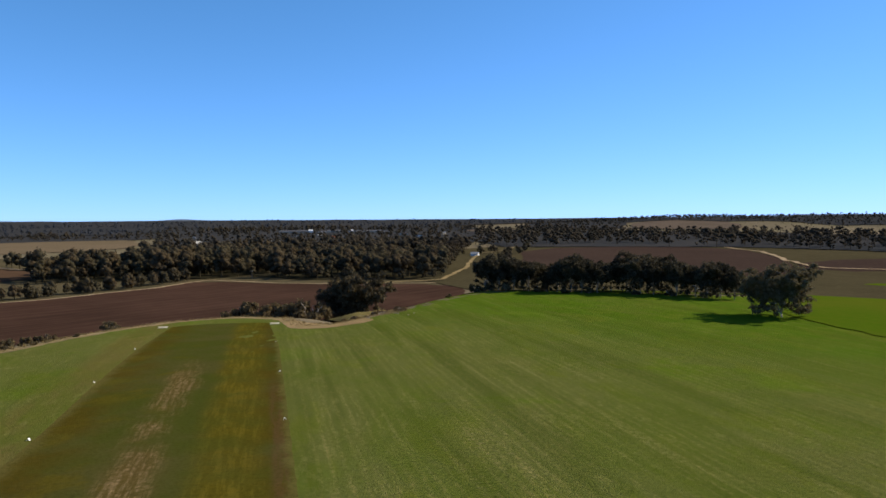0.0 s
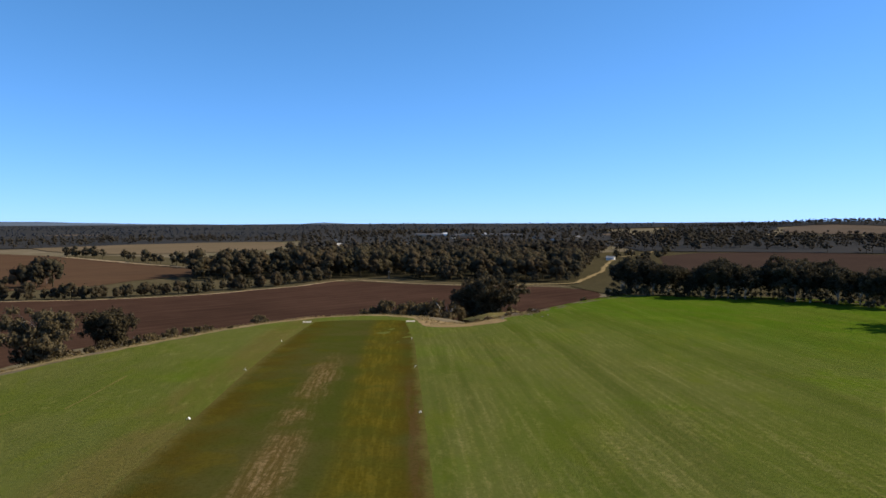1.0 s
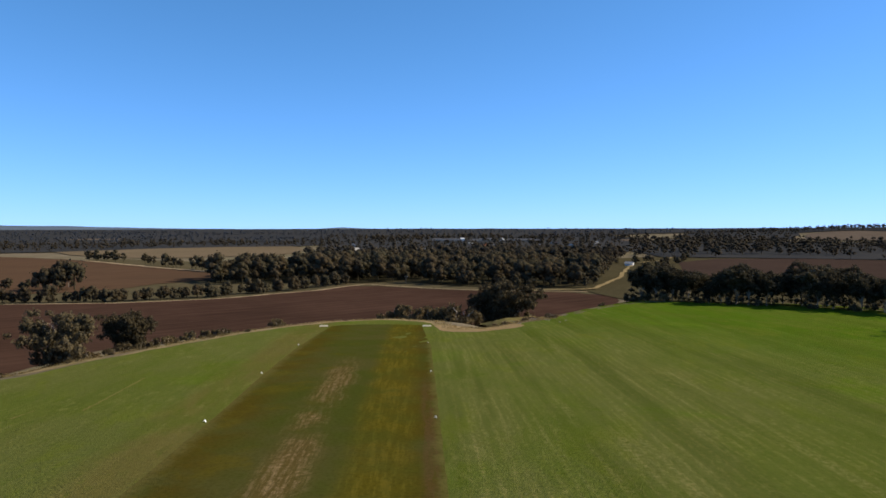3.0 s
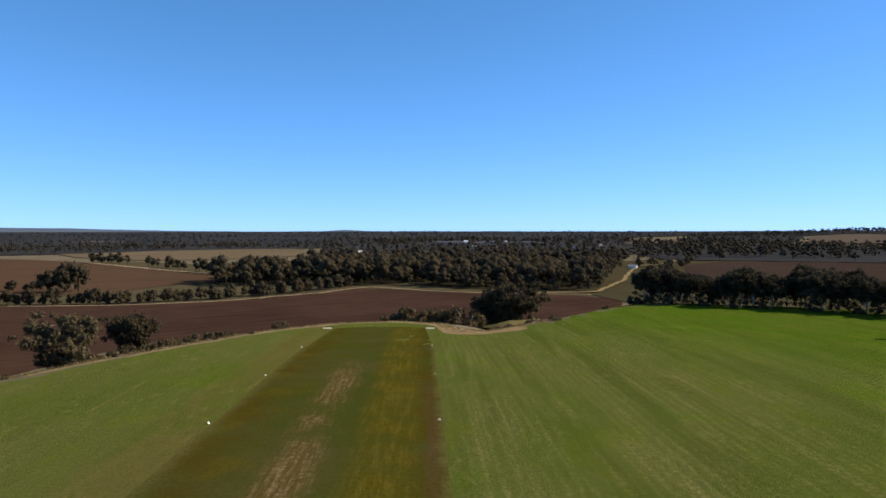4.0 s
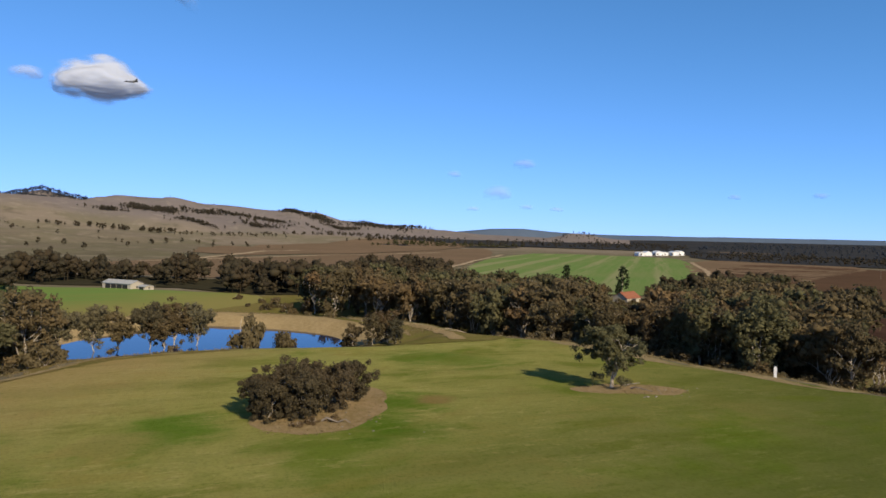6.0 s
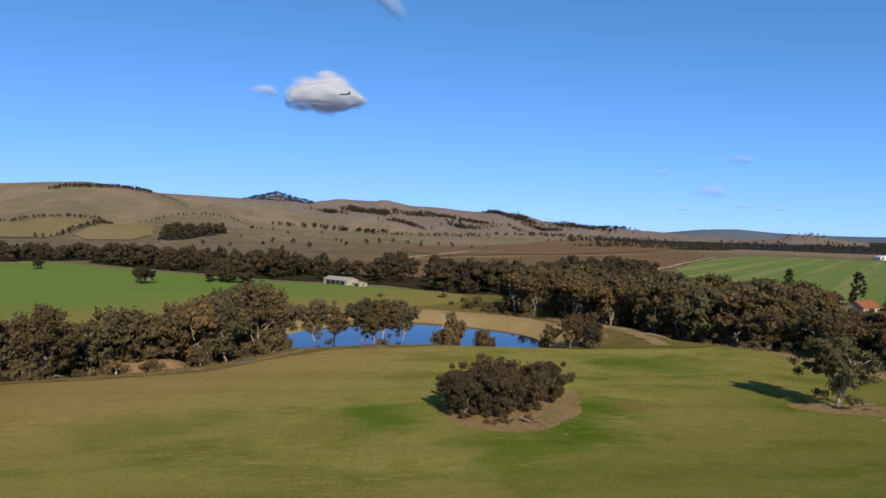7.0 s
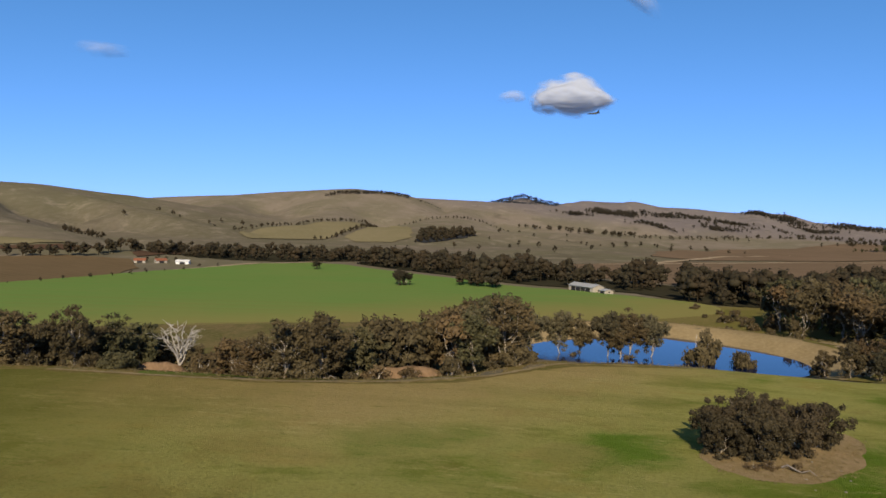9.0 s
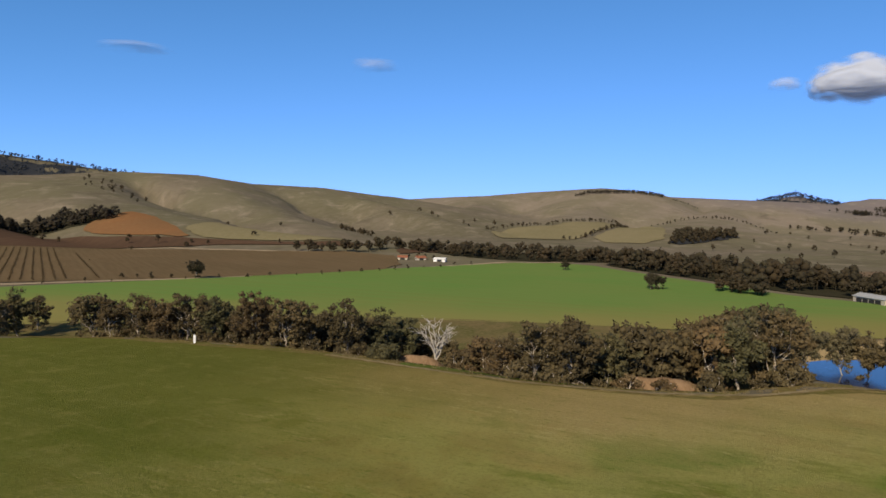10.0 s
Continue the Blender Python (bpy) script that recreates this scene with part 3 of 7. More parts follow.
# the field on the hilltop, going left round from the north-east
HILL = [(180, 140), (186, 235), (150, 262), (122, 264), (100, 274), (70, 284), (36, 290), (18, 262), (4, 232), (-8, 214), (-18, 194), (-30, 190),
        (-40, 218), (-58, 230), (-74, 217), (-85, 190), (-91, 160), (-96, 134), (-98, 112), (-106, 103), (-123, 97), (-139, 86),
        (-158, 84), (-180, 77), (-192, 62), (-190, 46), (-172, 30), (-171, 10), (-171, -8), (-166, -22), (-156, -36), (-134, -44), (-121, -56),
        (-110, -77), (-107, -100), (-104, -121), (-97, -145), (-80, -182), (-55, -212), (0, -230), (120, -160), (150, 0)]
LAKE = [(-196, -52), (-199, -20), (-200, 8), (-212, 22), (-236, 20), (-254, -2), (-264, -28), (-238, -54), (-215, -62)]
LAKE_Z = -10.0
SPILLWAY = [(-260.6, 27.4, -7.6), (-249, 39.4, -7.2), (-235, 47.8, -6.7), (-216, 51.4, -5.9), (-196, 52, -4.8), (-183, 50.8, -4.2)]

RIDGES = [   # bearing, distance, elevation seen from the hilltop; width of the flank
    ([(174, 2900, 4.0), (165.4, 2900, 3.8), (162, 2900, 3.45), (158.4, 2900, 3.0), (154, 2900, 2.4)], 420),
    ([(176, 1750, 2.0), (168, 1800, 2.2), (163, 1850, 2.5), (158.4, 1900, 3.0), (153, 1950, 3.0), (148.3, 2000, 2.5), (143.5, 2050, 2.4), (139.3, 2150, 1.9), (136, 2300, 1.2)], 520),
    ([(137, 3000, 1.5), (133.4, 2900, 1.85), (129, 2850, 2.1), (126, 2800, 2.45), (120.5, 2750, 2.85), (115.3, 2850, 2.25), (111, 2950, 2.1), (108, 3100, 1.95), (104, 3200, 1.7), (100, 3300, 1.5)], 640),
    ([(142.5, 1980, 2.15), (140, 1800, 1.65), (137.4, 1650, 1.15), (134, 1500, 0.35), (131.3, 1420, -0.35)], 130),
    ([(153.4, 1950, 2.6), (150.1, 1750, 1.9), (147.9, 1550, 1.05), (145.6, 1350, 0.0), (144.5, 1270, -0.4)], 140),
    ([(133, 1650, -0.35), (129, 1640, -0.25), (124, 1640, -0.2), (117, 1680, -0.2), (110, 1800, -0.3), (100, 2000, -0.35), (88, 2250, -0.4)], 330),
    ([(127.8, 2750, 2.1), (130.2, 2350, 1.4), (131.7, 2000, 0.75), (132.3, 1750, 0.1)], 170),
    ([(119, 2700, 2.5), (120.8, 2300, 1.5), (122.5, 1950, 0.7), (123, 1750, 0.2)], 180),
    ([(110, 2950, 1.9), (111.5, 2500, 1.3), (112.5, 2100, 0.7), (113.5, 1800, 0.2)], 200),
    ([(111, 4550, 1.5), (107.6, 4550, 2.3), (106.6, 4550, 2.55), (105.4, 4550, 2.15), (103, 4550, 1.6)], 300),
    ([(104.5, 3700, 1.55), (101.6, 3500, 2.12), (100, 3450, 2.1), (97, 3400, 2.08), (95, 3450, 1.75), (92.1, 3500, 1.42), (90.3, 3500, 1.25), (89.2, 3500, 1.36), (88, 3500, 1.2), (86.9, 3500, 1.28), (85.4, 3500, 0.75), (83.2, 3600, 0.4), (81, 3700, 0.4), (78.2, 3800, 0.18), (74, 3900, -0.1)], 430),
    ([(101.5, 3300, 1.6), (101.8, 2900, 1.0), (102.5, 2550, 0.5)], 150),
    ([(97.2, 3350, 1.65), (97.0, 2950, 0.95), (97.6, 2600, 0.45)], 160),
    ([(93.5, 3400, 1.1), (92.8, 3000, 0.6), (93, 2700, 0.25)], 140),
    ([(89.4, 3400, 1.0), (89, 3100, 0.55), (88.6, 2800, 0.2)], 130),
    ([(67.6, 3300, -0.1), (66.5, 3300, 0.22), (65.4, 3300, 0.15), (63.9, 3300, -0.15)], 110),
    ([(-12, 2400, -0.5), (-16, 2400, -0.4), (-19.3, 2400, -0.24), (-21.8, 2400, -0.16), (-26, 2500, -0.22), (-35, 2700, -0.05), (-45, 2800, 0.1)], 420),
]


def ridge_height(x, y, base):
    z = base.copy()
    rocky = smooth(-0.02, 0.06, -x / np.maximum(np.hypot(x, y), 1) - 0.955) * smooth(2500, 3100, np.hypot(x, y))
    for line, width in RIDGES:
        best, crest, run = np.full(x.shape, 1e9), np.zeros(x.shape), np.zeros(x.shape)
        pts = [(*polar(a, r), 26 + r * tan(radians(e))) for a, r, e in line]
        gone = 0.0
        for (ax, ay, az), (bx, by, bz) in zip(pts, pts[1:]):
            ex, ey = bx - ax, by - ay
            t = np.clip(((x - ax) * ex + (y - ay) * ey) / (ex * ex + ey * ey), 0, 1)
            d = np.hypot(x - ax - t * ex, y - ay - t * ey)
            near = d < best
            best = np.where(near, d, best)
            crest = np.where(near, az + (bz - az) * t, crest)
            run = np.where(near, gone + t * hypot(ex, ey), run)
            gone += hypot(ex, ey)
        # spurs run down from the crest, with gullies between them
        u = run + 0.30 * width * value_noise(x, y, width * 0.9, 3 + len(line), 2)
        rib = value_noise(u, best * 0.25, width * 0.7, 31 + len(line), 1)
        spur = 0.95 + 0.4 * np.clip(2.2 * np.abs(rib) - 0.7, -0.7, 0.8) + 0.12 * value_noise(x, y, width * 0.75, len(line), 2)
        fall = np.exp(-(best / (width * np.maximum(spur, 0.45))) ** 1.8)
        h = (crest - base) * fall + rocky * fall * 25.0 * (0.7 - 2 * np.abs(value_noise(x, y, 300, 77, 2)))
        z = np.maximum(z, base + h)
    return z


def height(x, y):
    """Height of the ground at places in plan (arrays)."""
    x, y = np.asarray(x, float), np.asarray(y, float)
    r = np.hypot(x, y)
    s = smooth(-0.25, 0.1, x / np.maximum(r, 1))
    dome = -(1.15e-4 * (1 - s) + 0.6e-4 * s) * np.minimum(r, 420) ** 2 + 0.25 * value_noise(x, y, 45, 3, 2)
    valley = -16 + 0.6 * value_noise(x, y, 180, 5, 2) + 24 * smooth(1500, 4900, r)
    valley = ridge_height(x, y, valley)
    d = inside_distance(x, y, HILL)
    wide = 48 + 70 * smooth(0.0, 0.35, x / np.maximum(r, 1))
    t = smooth(0, 1, d / wide)
    z = dome * (1 - t) + valley * t
    # the dam, held behind its bank
    dl = inside_distance(x, y, LAKE)
    bank = LAKE_Z - 1.2 + 4.0 * smooth(-3, 14, dl)
    hold = 1 - smooth(16, 46, dl)
    keep = smooth(0, 22, d)
    z = z * (1 - hold * keep) + np.where(dl < 16, bank, np.maximum(bank, z * 0 + LAKE_Z + 2.8)) * hold * keep
    # the spillway bank that runs on from the field's corner
    for (ax, ay, az), (bx, by, bz) in zip(SPILLWAY, SPILLWAY[1:]):
        ex, ey = bx - ax, by - ay
        t = np.clip(((x - ax) * ex + (y - ay) * ey) / (ex * ex + ey * ey), 0, 1)
        near = np.hypot(x - ax - t * ex, y - ay - t * ey)
        z = np.maximum(z, z + (az + (bz - az) * t - z) * np.exp(-(near / 8.5) ** 2.4))
    return z


def ground_z(x, y):
    return float(height(np.array([x], float), np.array([y], float))[0])


def mesh_object(name, verts, faces, material, parent=None, smooth_faces=False):
    me = bpy.data.meshes.new(name)
    me.from_pydata([tuple(v) for v in verts], [], [tuple(f) for f in faces])
    if material:
        me.materials.append(material)
    if smooth_faces:
        me.polygons.foreach_set("use_smooth", [True] * len(me.polygons))
    me.update()
    ob = new(name, me)
    if parent is not None:
        ob.parent = parent
    return ob


def part(name, bm, material, parent, label=""):
    me = bpy.data.meshes.new(name)
    bm.to_mesh(me)
    bm.free()
    me.materials.append(material)
    ob = new(name, me)
    ob.parent = parent
    if label:
        tagged(ob, label)
    return ob


RINGS = [0.0]
while RINGS[-1] < 66:
    RINGS.append(RINGS[-1] + 6)
while RINGS[-1] < 4930:
    RINGS.append(RINGS[-1] * 1.021)
SPOKES = 600


def facet_z(x, y):
    """Height of the ground's facets, between its rings and spokes."""
    rr = np.array(RINGS)
    r = np.hypot(x, y)
    k = np.clip(np.searchsorted(rr, r) - 1, 0, len(rr) - 2)
    v = (r - rr[k]) / (rr[k + 1] - rr[k])
    a = np.mod(np.arctan2(x, y), 2 * pi) / (2 * pi) * SPOKES
    i = np.floor(a)
    u = a - i

    def corner(ring, spoke):
        t = spoke * 2 * pi / SPOKES
        return height(ring * np.sin(t), ring * np.cos(t))

    low = corner(rr[k], i) * (1 - u) + corner(rr[k], i + 1) * u
    high = corner(rr[k + 1], i) * (1 - u) + corner(rr[k + 1], i + 1) * u
    return low * (1 - v) + high * v


def ground_sheet():
    n = SPOKES
    ang = np.arange(n) * 2 * pi / n
    rr = np.array(RINGS[1:])
    x = (rr[:, None] * np.sin(ang)[None]).ravel()
    y = (rr[:, None] * np.cos(ang)[None]).ravel()
    z = height(x, y)
    verts = np.concatenate([[[0, 0, ground_z(0, 0)]], np.stack([x, y, z], 1)])
    faces = [(0, 1 + (k + 1) % n, 1 + k) for k in range(n)]
    for i in range(len(rr) - 1):
        a = 1 + i * n
        for k in range(n):
            k2 = (k + 1) % n
            faces.append((a + k, a + k2, a + n + k2, a + n + k))
    ob = mesh_object("ground", verts, faces, M_GROUND, None, True)
    return tagged(ob, "rolling dry grazing land with valley floor and bare hills", "ground", kind="structure")


def fine_line(line, step=14.0):
    out = [line[0]]
    for (ax, ay), (bx, by) in zip(line, line[1:]):
        n = max(1, int(hypot(bx - ax, by - ay) / step))
        out += [(ax + (bx - ax) * k / n, ay + (by - ay) * k / n) for k in range(1, n + 1)]
    return out


def sheet(name, poly, material, label, cell=12.0, lift=None, category="field", rounds=2, wobble=0.0, seed=1):
    """A field, strip or track that lies on the ground, with its own outline."""
    poly = rounded(poly, rounds)
    ragged = wobble or min(hypot(x, y) for x, y in poly) * 0.004
    poly = fine_line(poly + poly[:1], max(ragged * 2.2, 0.8))[:-1]
    a = np.array(poly)
    jag = ragged * (2.4 if wobble else 1.6)
    dx = value_noise(a[:, 0], a[:, 1], ragged * 9, seed + 20, 3) * jag
    dy = value_noise(a[:, 0], a[:, 1], ragged * 9, seed + 50, 3) * jag
    poly = [(x + u, y + v) for (x, y), u, v in zip(poly, dx, dy)]
    bm = bmesh.new()
    bm.faces.new([bm.verts.new((x, y, 0)) for x, y in poly])
    xs, ys = [p[0] for p in poly], [p[1] for p in poly]
    for lo, hi, axis in ((min(xs), max(xs), 0), (min(ys), max(ys), 1)):
        c = lo + cell
        while c < hi:
            co, no = ((c, 0, 0), (1, 0, 0)) if axis == 0 else ((0, c, 0), (0, 1, 0))
            bmesh.ops.bisect_plane(bm, geom=bm.verts[:] + bm.edges[:] + bm.faces[:], plane_co=co, plane_no=no)
            c += cell
    bmesh.ops.triangulate(bm, faces=bm.faces[:])
    co = np.array([v.co for v in bm.verts])
    r = np.hypot(co[:, 0], co[:, 1])
    z = np.where(r > 500, facet_z(co[:, 0], co[:, 1]), height(co[:, 0], co[:, 1])) + (lift if lift is not None else 0.08 + 0.0007 * r)
    for v, h in zip(bm.verts, z):
        v.co.z = h
    bmesh.ops.recalc_face_normals(bm, faces=bm.faces[:])
    if sum(f.normal.z for f in bm.faces) < 0:
        bmesh.ops.reverse_faces(bm, faces=bm.faces[:])
    me = bpy.data.meshes.new(name)
    bm.to_mesh(me)
    bm.free()
    me.materials.append(material)
    me.polygons.foreach_set("use_smooth", [True] * len(me.polygons))
    return tagged(new(name, me), label, category, kind="structure")


def ribbon(line, width):
    """Outline of a strip of that width along a line in plan."""
    left, right = [], []
    for k, (x, y) in enumerate(line):
        (ax, ay), (bx, by) = line[max(k - 1, 0)], line[min(k + 1, len(line) - 1)]
        d = hypot(bx - ax, by - ay)
        nx, ny = -(by - ay) / d * width / 2, (bx - ax) / d * width / 2
        left.append((x + nx, y + ny))
        right.append((x - nx, y - ny))
    return left + right[::-1]


ground_sheet()
sheet("field", HILL, M_FIELD, "mown green hilltop field with drier streaks", 9.0, 0.04, rounds=2)


def run_place(across, length):
    ux, uy = RUN
    return (RUN_ORIGIN[0] + across * uy + length * ux, RUN_ORIGIN[1] - across * ux + length * uy)


sheet("runway", [run_place(a, l) for a, l in ((-15.0, -80), (-15.0, 118), (-8, 124), (8, 124), (16.0, 117), (16.0, -80))], M_RUNWAY,
      "close-cropped dark green grass airstrip with bare streaks", 7.0, 0.07, "runway", rounds=1, wobble=0.07)
# the dry verge round the brow of the hill
sheet("verge", ribbon([(-18, 196), (-30, 194), (-41, 221), (-58, 233), (-75, 220), (-87, 192), (-94, 160), (-99, 134), (-103, 116), (-112, 108)], 6.0), M_VERGE,
      "strip of dry straw-coloured grass along the brow", 6.0, 0.08, "verge", wobble=0.8)
sheet("verge", [(-112, 112), (-106, 101), (-123, 93), (-141, 82), (-160, 80), (-178, 72), (-190, 74), (-160, 92), (-140, 94), (-126, 106)], M_VERGE,
      "dry grass strip between the field and creek trees", 6.0, 0.09, "verge", wobble=0.9)
sheet("verge", [(-1, 214), (3, 232), (17, 262), (35, 290), (44, 298), (30, 304), (12, 286), (-4, 256), (-12, 230)], M_FIELD, "grassy shoulder below the field's edge", 6.0, 0.06, "verge", wobble=0.6)
sheet("bare_ground", [(-36, 192), (-24, 187), (-14, 193), (-11, 203), (-18, 210), (-30, 204), (-38, 212)], M_DIRT,
      "bare pale earth at the end of the airstrip", 5.0, 0.11, "bare ground", wobble=1.2)
sheet("verge", ribbon([(-172, -4), (-167, -22), (-157, -37), (-135, -46), (-122, -58), (-112, -78), (-109, -100), (-106, -121), (-99, -146), (-82, -184), (-60, -214)], 9.0), M_MARGIN,
      "dry mown margin along the creek trees", 6.0, 0.08, "verge", wobble=1.1)
sheet("bare_ground", [(-98, -3), (-92, 0), (-90, 7), (-97, 15), (-117, 19), (-121, 15), (-112, 8), (-103, 0)], M_DIRT, "dry litter and bare earth under the shrub clump", 4.0, 0.075, "bare ground", wobble=0.55)
sheet("bare_ground", [(-115, 49), (-111, 53), (-108, 66), (-110, 71), (-117, 68), (-119, 58)], M_DIRT, "trampled bare earth round the lone gum", 4.0, 0.075, "bare ground", wobble=0.55)

sheet("verge", [(-106, -106), (-110, -108), (-115, -100), (-116, -88), (-118, -74), (-122, -66), (-116, -72), (-111, -86), (-108, -98)], M_TONGUE, "tongue of green grass along the creek bank", 4.0, 0.14, "verge", wobble=0.7)
sheet("track", ribbon(fine_line([(-102, -126), (-105, -106), (-107, -90), (-113, -72), (-122, -56), (-136, -43), (-158, -35), (-168, -22)], 6), 1.3), M_VERGE, "narrow pale wheel track along the field margin", 6.0, 0.16, "track", rounds=1, wobble=0.25)
for line in ([(-75.2, 84.5), (-75.5, 89.5)], [(-68.3, 90), (-70.8, 101), (-73.9, 114)]):
    sheet("wheel_track", ribbon(fine_line(line, 1.5), 0.3), M_OLIVE, "faint pale wheel scratch in the short grass", 3.0, 0.07, "track", rounds=1, wobble=0.12)
sheet("dam_bank", [(-174, 14), (-186, 20), (-204, 32), (-222, 40), (-246, 30), (-262, 18), (-272, 34), (-254, 52), (-238, 62), (-218, 66), (-196, 66), (-184, 60), (-176, 40)], M_OLIVE, "dry grassed spillway bank beside the dam", 3.0, 0.2, "bank", wobble=0.9)
sheet("track", ribbon(fine_line([(-184, 48), (-197, 49.5), (-216, 49), (-234, 45.5), (-247, 37.5), (-258, 26)], 4), 4.6), M_BANK, "straw-coloured wheel track along the spillway bank", 2.0, 0.34, "track", rounds=1, wobble=0.4)
# the valley paddocks
sheet("rough_land", [(-560, 300), (-420, 262), (-320, 280), (-230, 310), (-150, 410), (-120, 440), (40, 420), (70, 470), (60, 560), (-100, 540), (-230, 640), (-420, 760), (-600, 820), (-560, 740), (-300, 560), (-262, 505), (-300, 470), (-310, 400), (-480, 345)], M_HEADLAND, "dull rough grass of the headlands", 16.0, 0.12, "ground", rounds=1, seed=9)
sheet("paddock", [(-150, 150), (-152, 200), (-140, 225), (-100, 270), (-40, 262), (20, 330), (30, 372), (28, 433), (-66, 441), (-143, 474), (-157, 428), (-192, 373), (-236, 336), (-290, 319), (-332, 306), (-250, 190)],
      M_PLOUGH, "dark ploughed paddock on the valley floor", 14.0, 0.18, "ploughed field", rounds=1)
sheet("paddock", [(-352, 362), (-300, 380), (-286, 412), (-285, 470), (-246, 508), (-300, 570), (-504, 712), (-640, 800), (-834, 846), (-1000, 760), (-819, 547), (-600, 420), (-480, 330)],
      M_BROWN, "red-brown fallow paddock beyond the hedgerow", 22.0, None, "field", rounds=1)
sheet("paddock", [(-858, 1058), (-880, 1330), (-571, 1440), (-383, 1016), (-427, 905), (-530, 801), (-700, 900)], M_PALE, "pale stubble paddock", 26.0, None, "field", rounds=1)
sheet("paddock", [(89, 560), (140, 900), (319, 931), (400, 845), (350, 640), (277, 486), (200, 450)], M_DARK, "dark fallow paddock behind the row of gums", 22.0, None, "field", rounds=1)
sheet("paddock", [(340, 612), (520, 660), (420, 500), (293, 499)], M_DARK, "dark fallow paddock beside a dirt track", 22.0, None, "field", rounds=1)
sheet("paddock", [(109, 140), (107, 198), (124, 256), (150, 290), (230, 390), (300, 420), (320, 330), (200, 120)], M_BRIGHT, "bright green crop beyond the fence line", 12.0, None, "field", rounds=1)
sheet("paddock", [polar(-17.0, 2010), polar(-18, 2200), polar(-22, 2215), polar(-25.5, 2200), polar(-25.5, 1890), polar(-22, 1905), polar(-19.5, 1950)], M_FARPALE, "pale stubble on a low far hill", 24.0, 1.8, "field", rounds=1)
sheet("paddock", [polar(-4.3, 1960), polar(-6.6, 1960), polar(-6.5, 1800), polar(-4.7, 1830)], M_FARPALE, "small pale paddock among far trees", 24.0, 2.4, "field", rounds=1)
sheet("paddock", [(-498, 150), (-734, 185), (-1203, 380), (-1469, 569), (-1246, 742), (-1134, 712), (-599, 405), (-430, 290), (-441, 230)], M_STRIPE, "young green crop with pale drill rows", 26.0, None, "field", rounds=1)
sheet("paddock", [(-620, 400), (-1110, 690), (-1150, 900), (-900, 900), (-640, 560), (-520, 420)], M_DULL, "dull brown fallow paddock", 28.0, None, "field", rounds=1)
sheet("paddock", [(-640, -160), (-880, -190), (-1099, 60), (-1900, 560), (-1300, 411), (-792, 192), (-560, 120), (-560, 30)], M_DULL, "wide dull brown paddock on the plain", 34.0, None, "field", rounds=1)
sheet("paddock", [(-1000, -120), (-1500, -150), (-2300, 420), (-2100, 640), (-1250, 160)], M_DULL, "wide dull brown paddock on the far plain", 44.0, None, "field", rounds=1)
sheet("paddock", [(-30, -452), (-140, -446), (-216, -441), (-287, -439), (-410, -450), (-554, -440), (-655, -410), (-560, -270), (-527, -206), (-490, -149), (-490, -105), (-473, -65), (-452, -14), (-410, -2), (-366, -26), (-318, -80), (-262, -170), (-190, -255), (-110, -290), (-30, -330)],
      M_CROP, "lush green crop in the creek bend", 16.0, None, "field", rounds=1)
sheet("paddock", [(-20, -500), (-110, -480), (-232, -446), (-327, -440), (-432, -446), (-560, -600), (-404, -765), (-243, -918), (-120, -940), (-20, -940)], M_VINES, "winter vineyard in brown rows", 22.0, None, "vineyard", rounds=1)
sheet("paddock", [polar(178, 905), polar(166, 903), polar(157, 905), polar(150, 905), polar(144, 895), polar(139, 862), polar(139.5, 905), polar(150, 932), polar(154, 972), polar(158, 1035), polar(161, 1095), polar(166, 1115), polar(178, 1120)], M_BROWN, "brown fallow paddock below the hills", 16.0, 0.9, "field", rounds=1)
sheet("paddock", [polar(160.3, 1140), polar(159.3, 1068), polar(156, 1008), polar(152.4, 958), polar(153.4, 1020), polar(154.6, 1120), polar(156.3, 1222), polar(158, 1190)], M_RUST, "rust-red tilled paddock on the hill foot", 12.0, 1.2, "field", rounds=1)
sheet("paddock", [polar(137.2, 790), polar(134, 812), polar(132.6, 960), polar(135.5, 940)], M_BROWN, "small red-brown paddock behind the cottages", 14.0, 1.0, "field", rounds=1)
for poly, label in (([polar(129.3, 1330), polar(128.3, 1500), polar(124.8, 1620), polar(121.5, 1770), polar(119.6, 1900), polar(118.8, 1800), polar(120, 1580), polar(122, 1390), polar(124.5, 1330)], "pale dry paddock between tree rows on the foothill"),
                    ([polar(121.4, 1330), polar(119.4, 1590), polar(118.2, 1800), polar(117, 1900), polar(115.4, 1700), polar(115.6, 1300)], "bleached paddock beside a grove on the foothill"),
                    ([polar(152.2, 962), polar(150, 938), polar(143, 918), polar(139.6, 940), polar(140.2, 1060), polar(146, 1105), polar(151, 1125), polar(153.2, 1045)], "pale dry slope at the foot of the hill")):
    sheet("paddock", poly, M_DRY, label, 15.0, 1.2, "field", rounds=1)
sheet("creek_flat", [(-118, 112), (-140, 96), (-180, 84), (-206, 62), (-250, 60), (-330, 60), (-420, 120), (-420, 250), (-300, 250), (-200, 200), (-155, 160)], M_SCRUFF,
      "rough dry creek flat under the gums", 12.0, None, "ground", rounds=1)
sheet("creek_flat", [(-176, -30), (-158, -45), (-136, -52), (-124, -64), (-114, -82), (-112, -102), (-108, -124), (-101, -150), (-84, -190), (-60, -222), (-70, -300), (-140, -296), (-200, -250), (-262, -172), (-310, -84), (-262, -66), (-220, -70)], M_SCRUFF,
      "rough dry creek bank under the gums", 12.0, None, "ground", rounds=1)
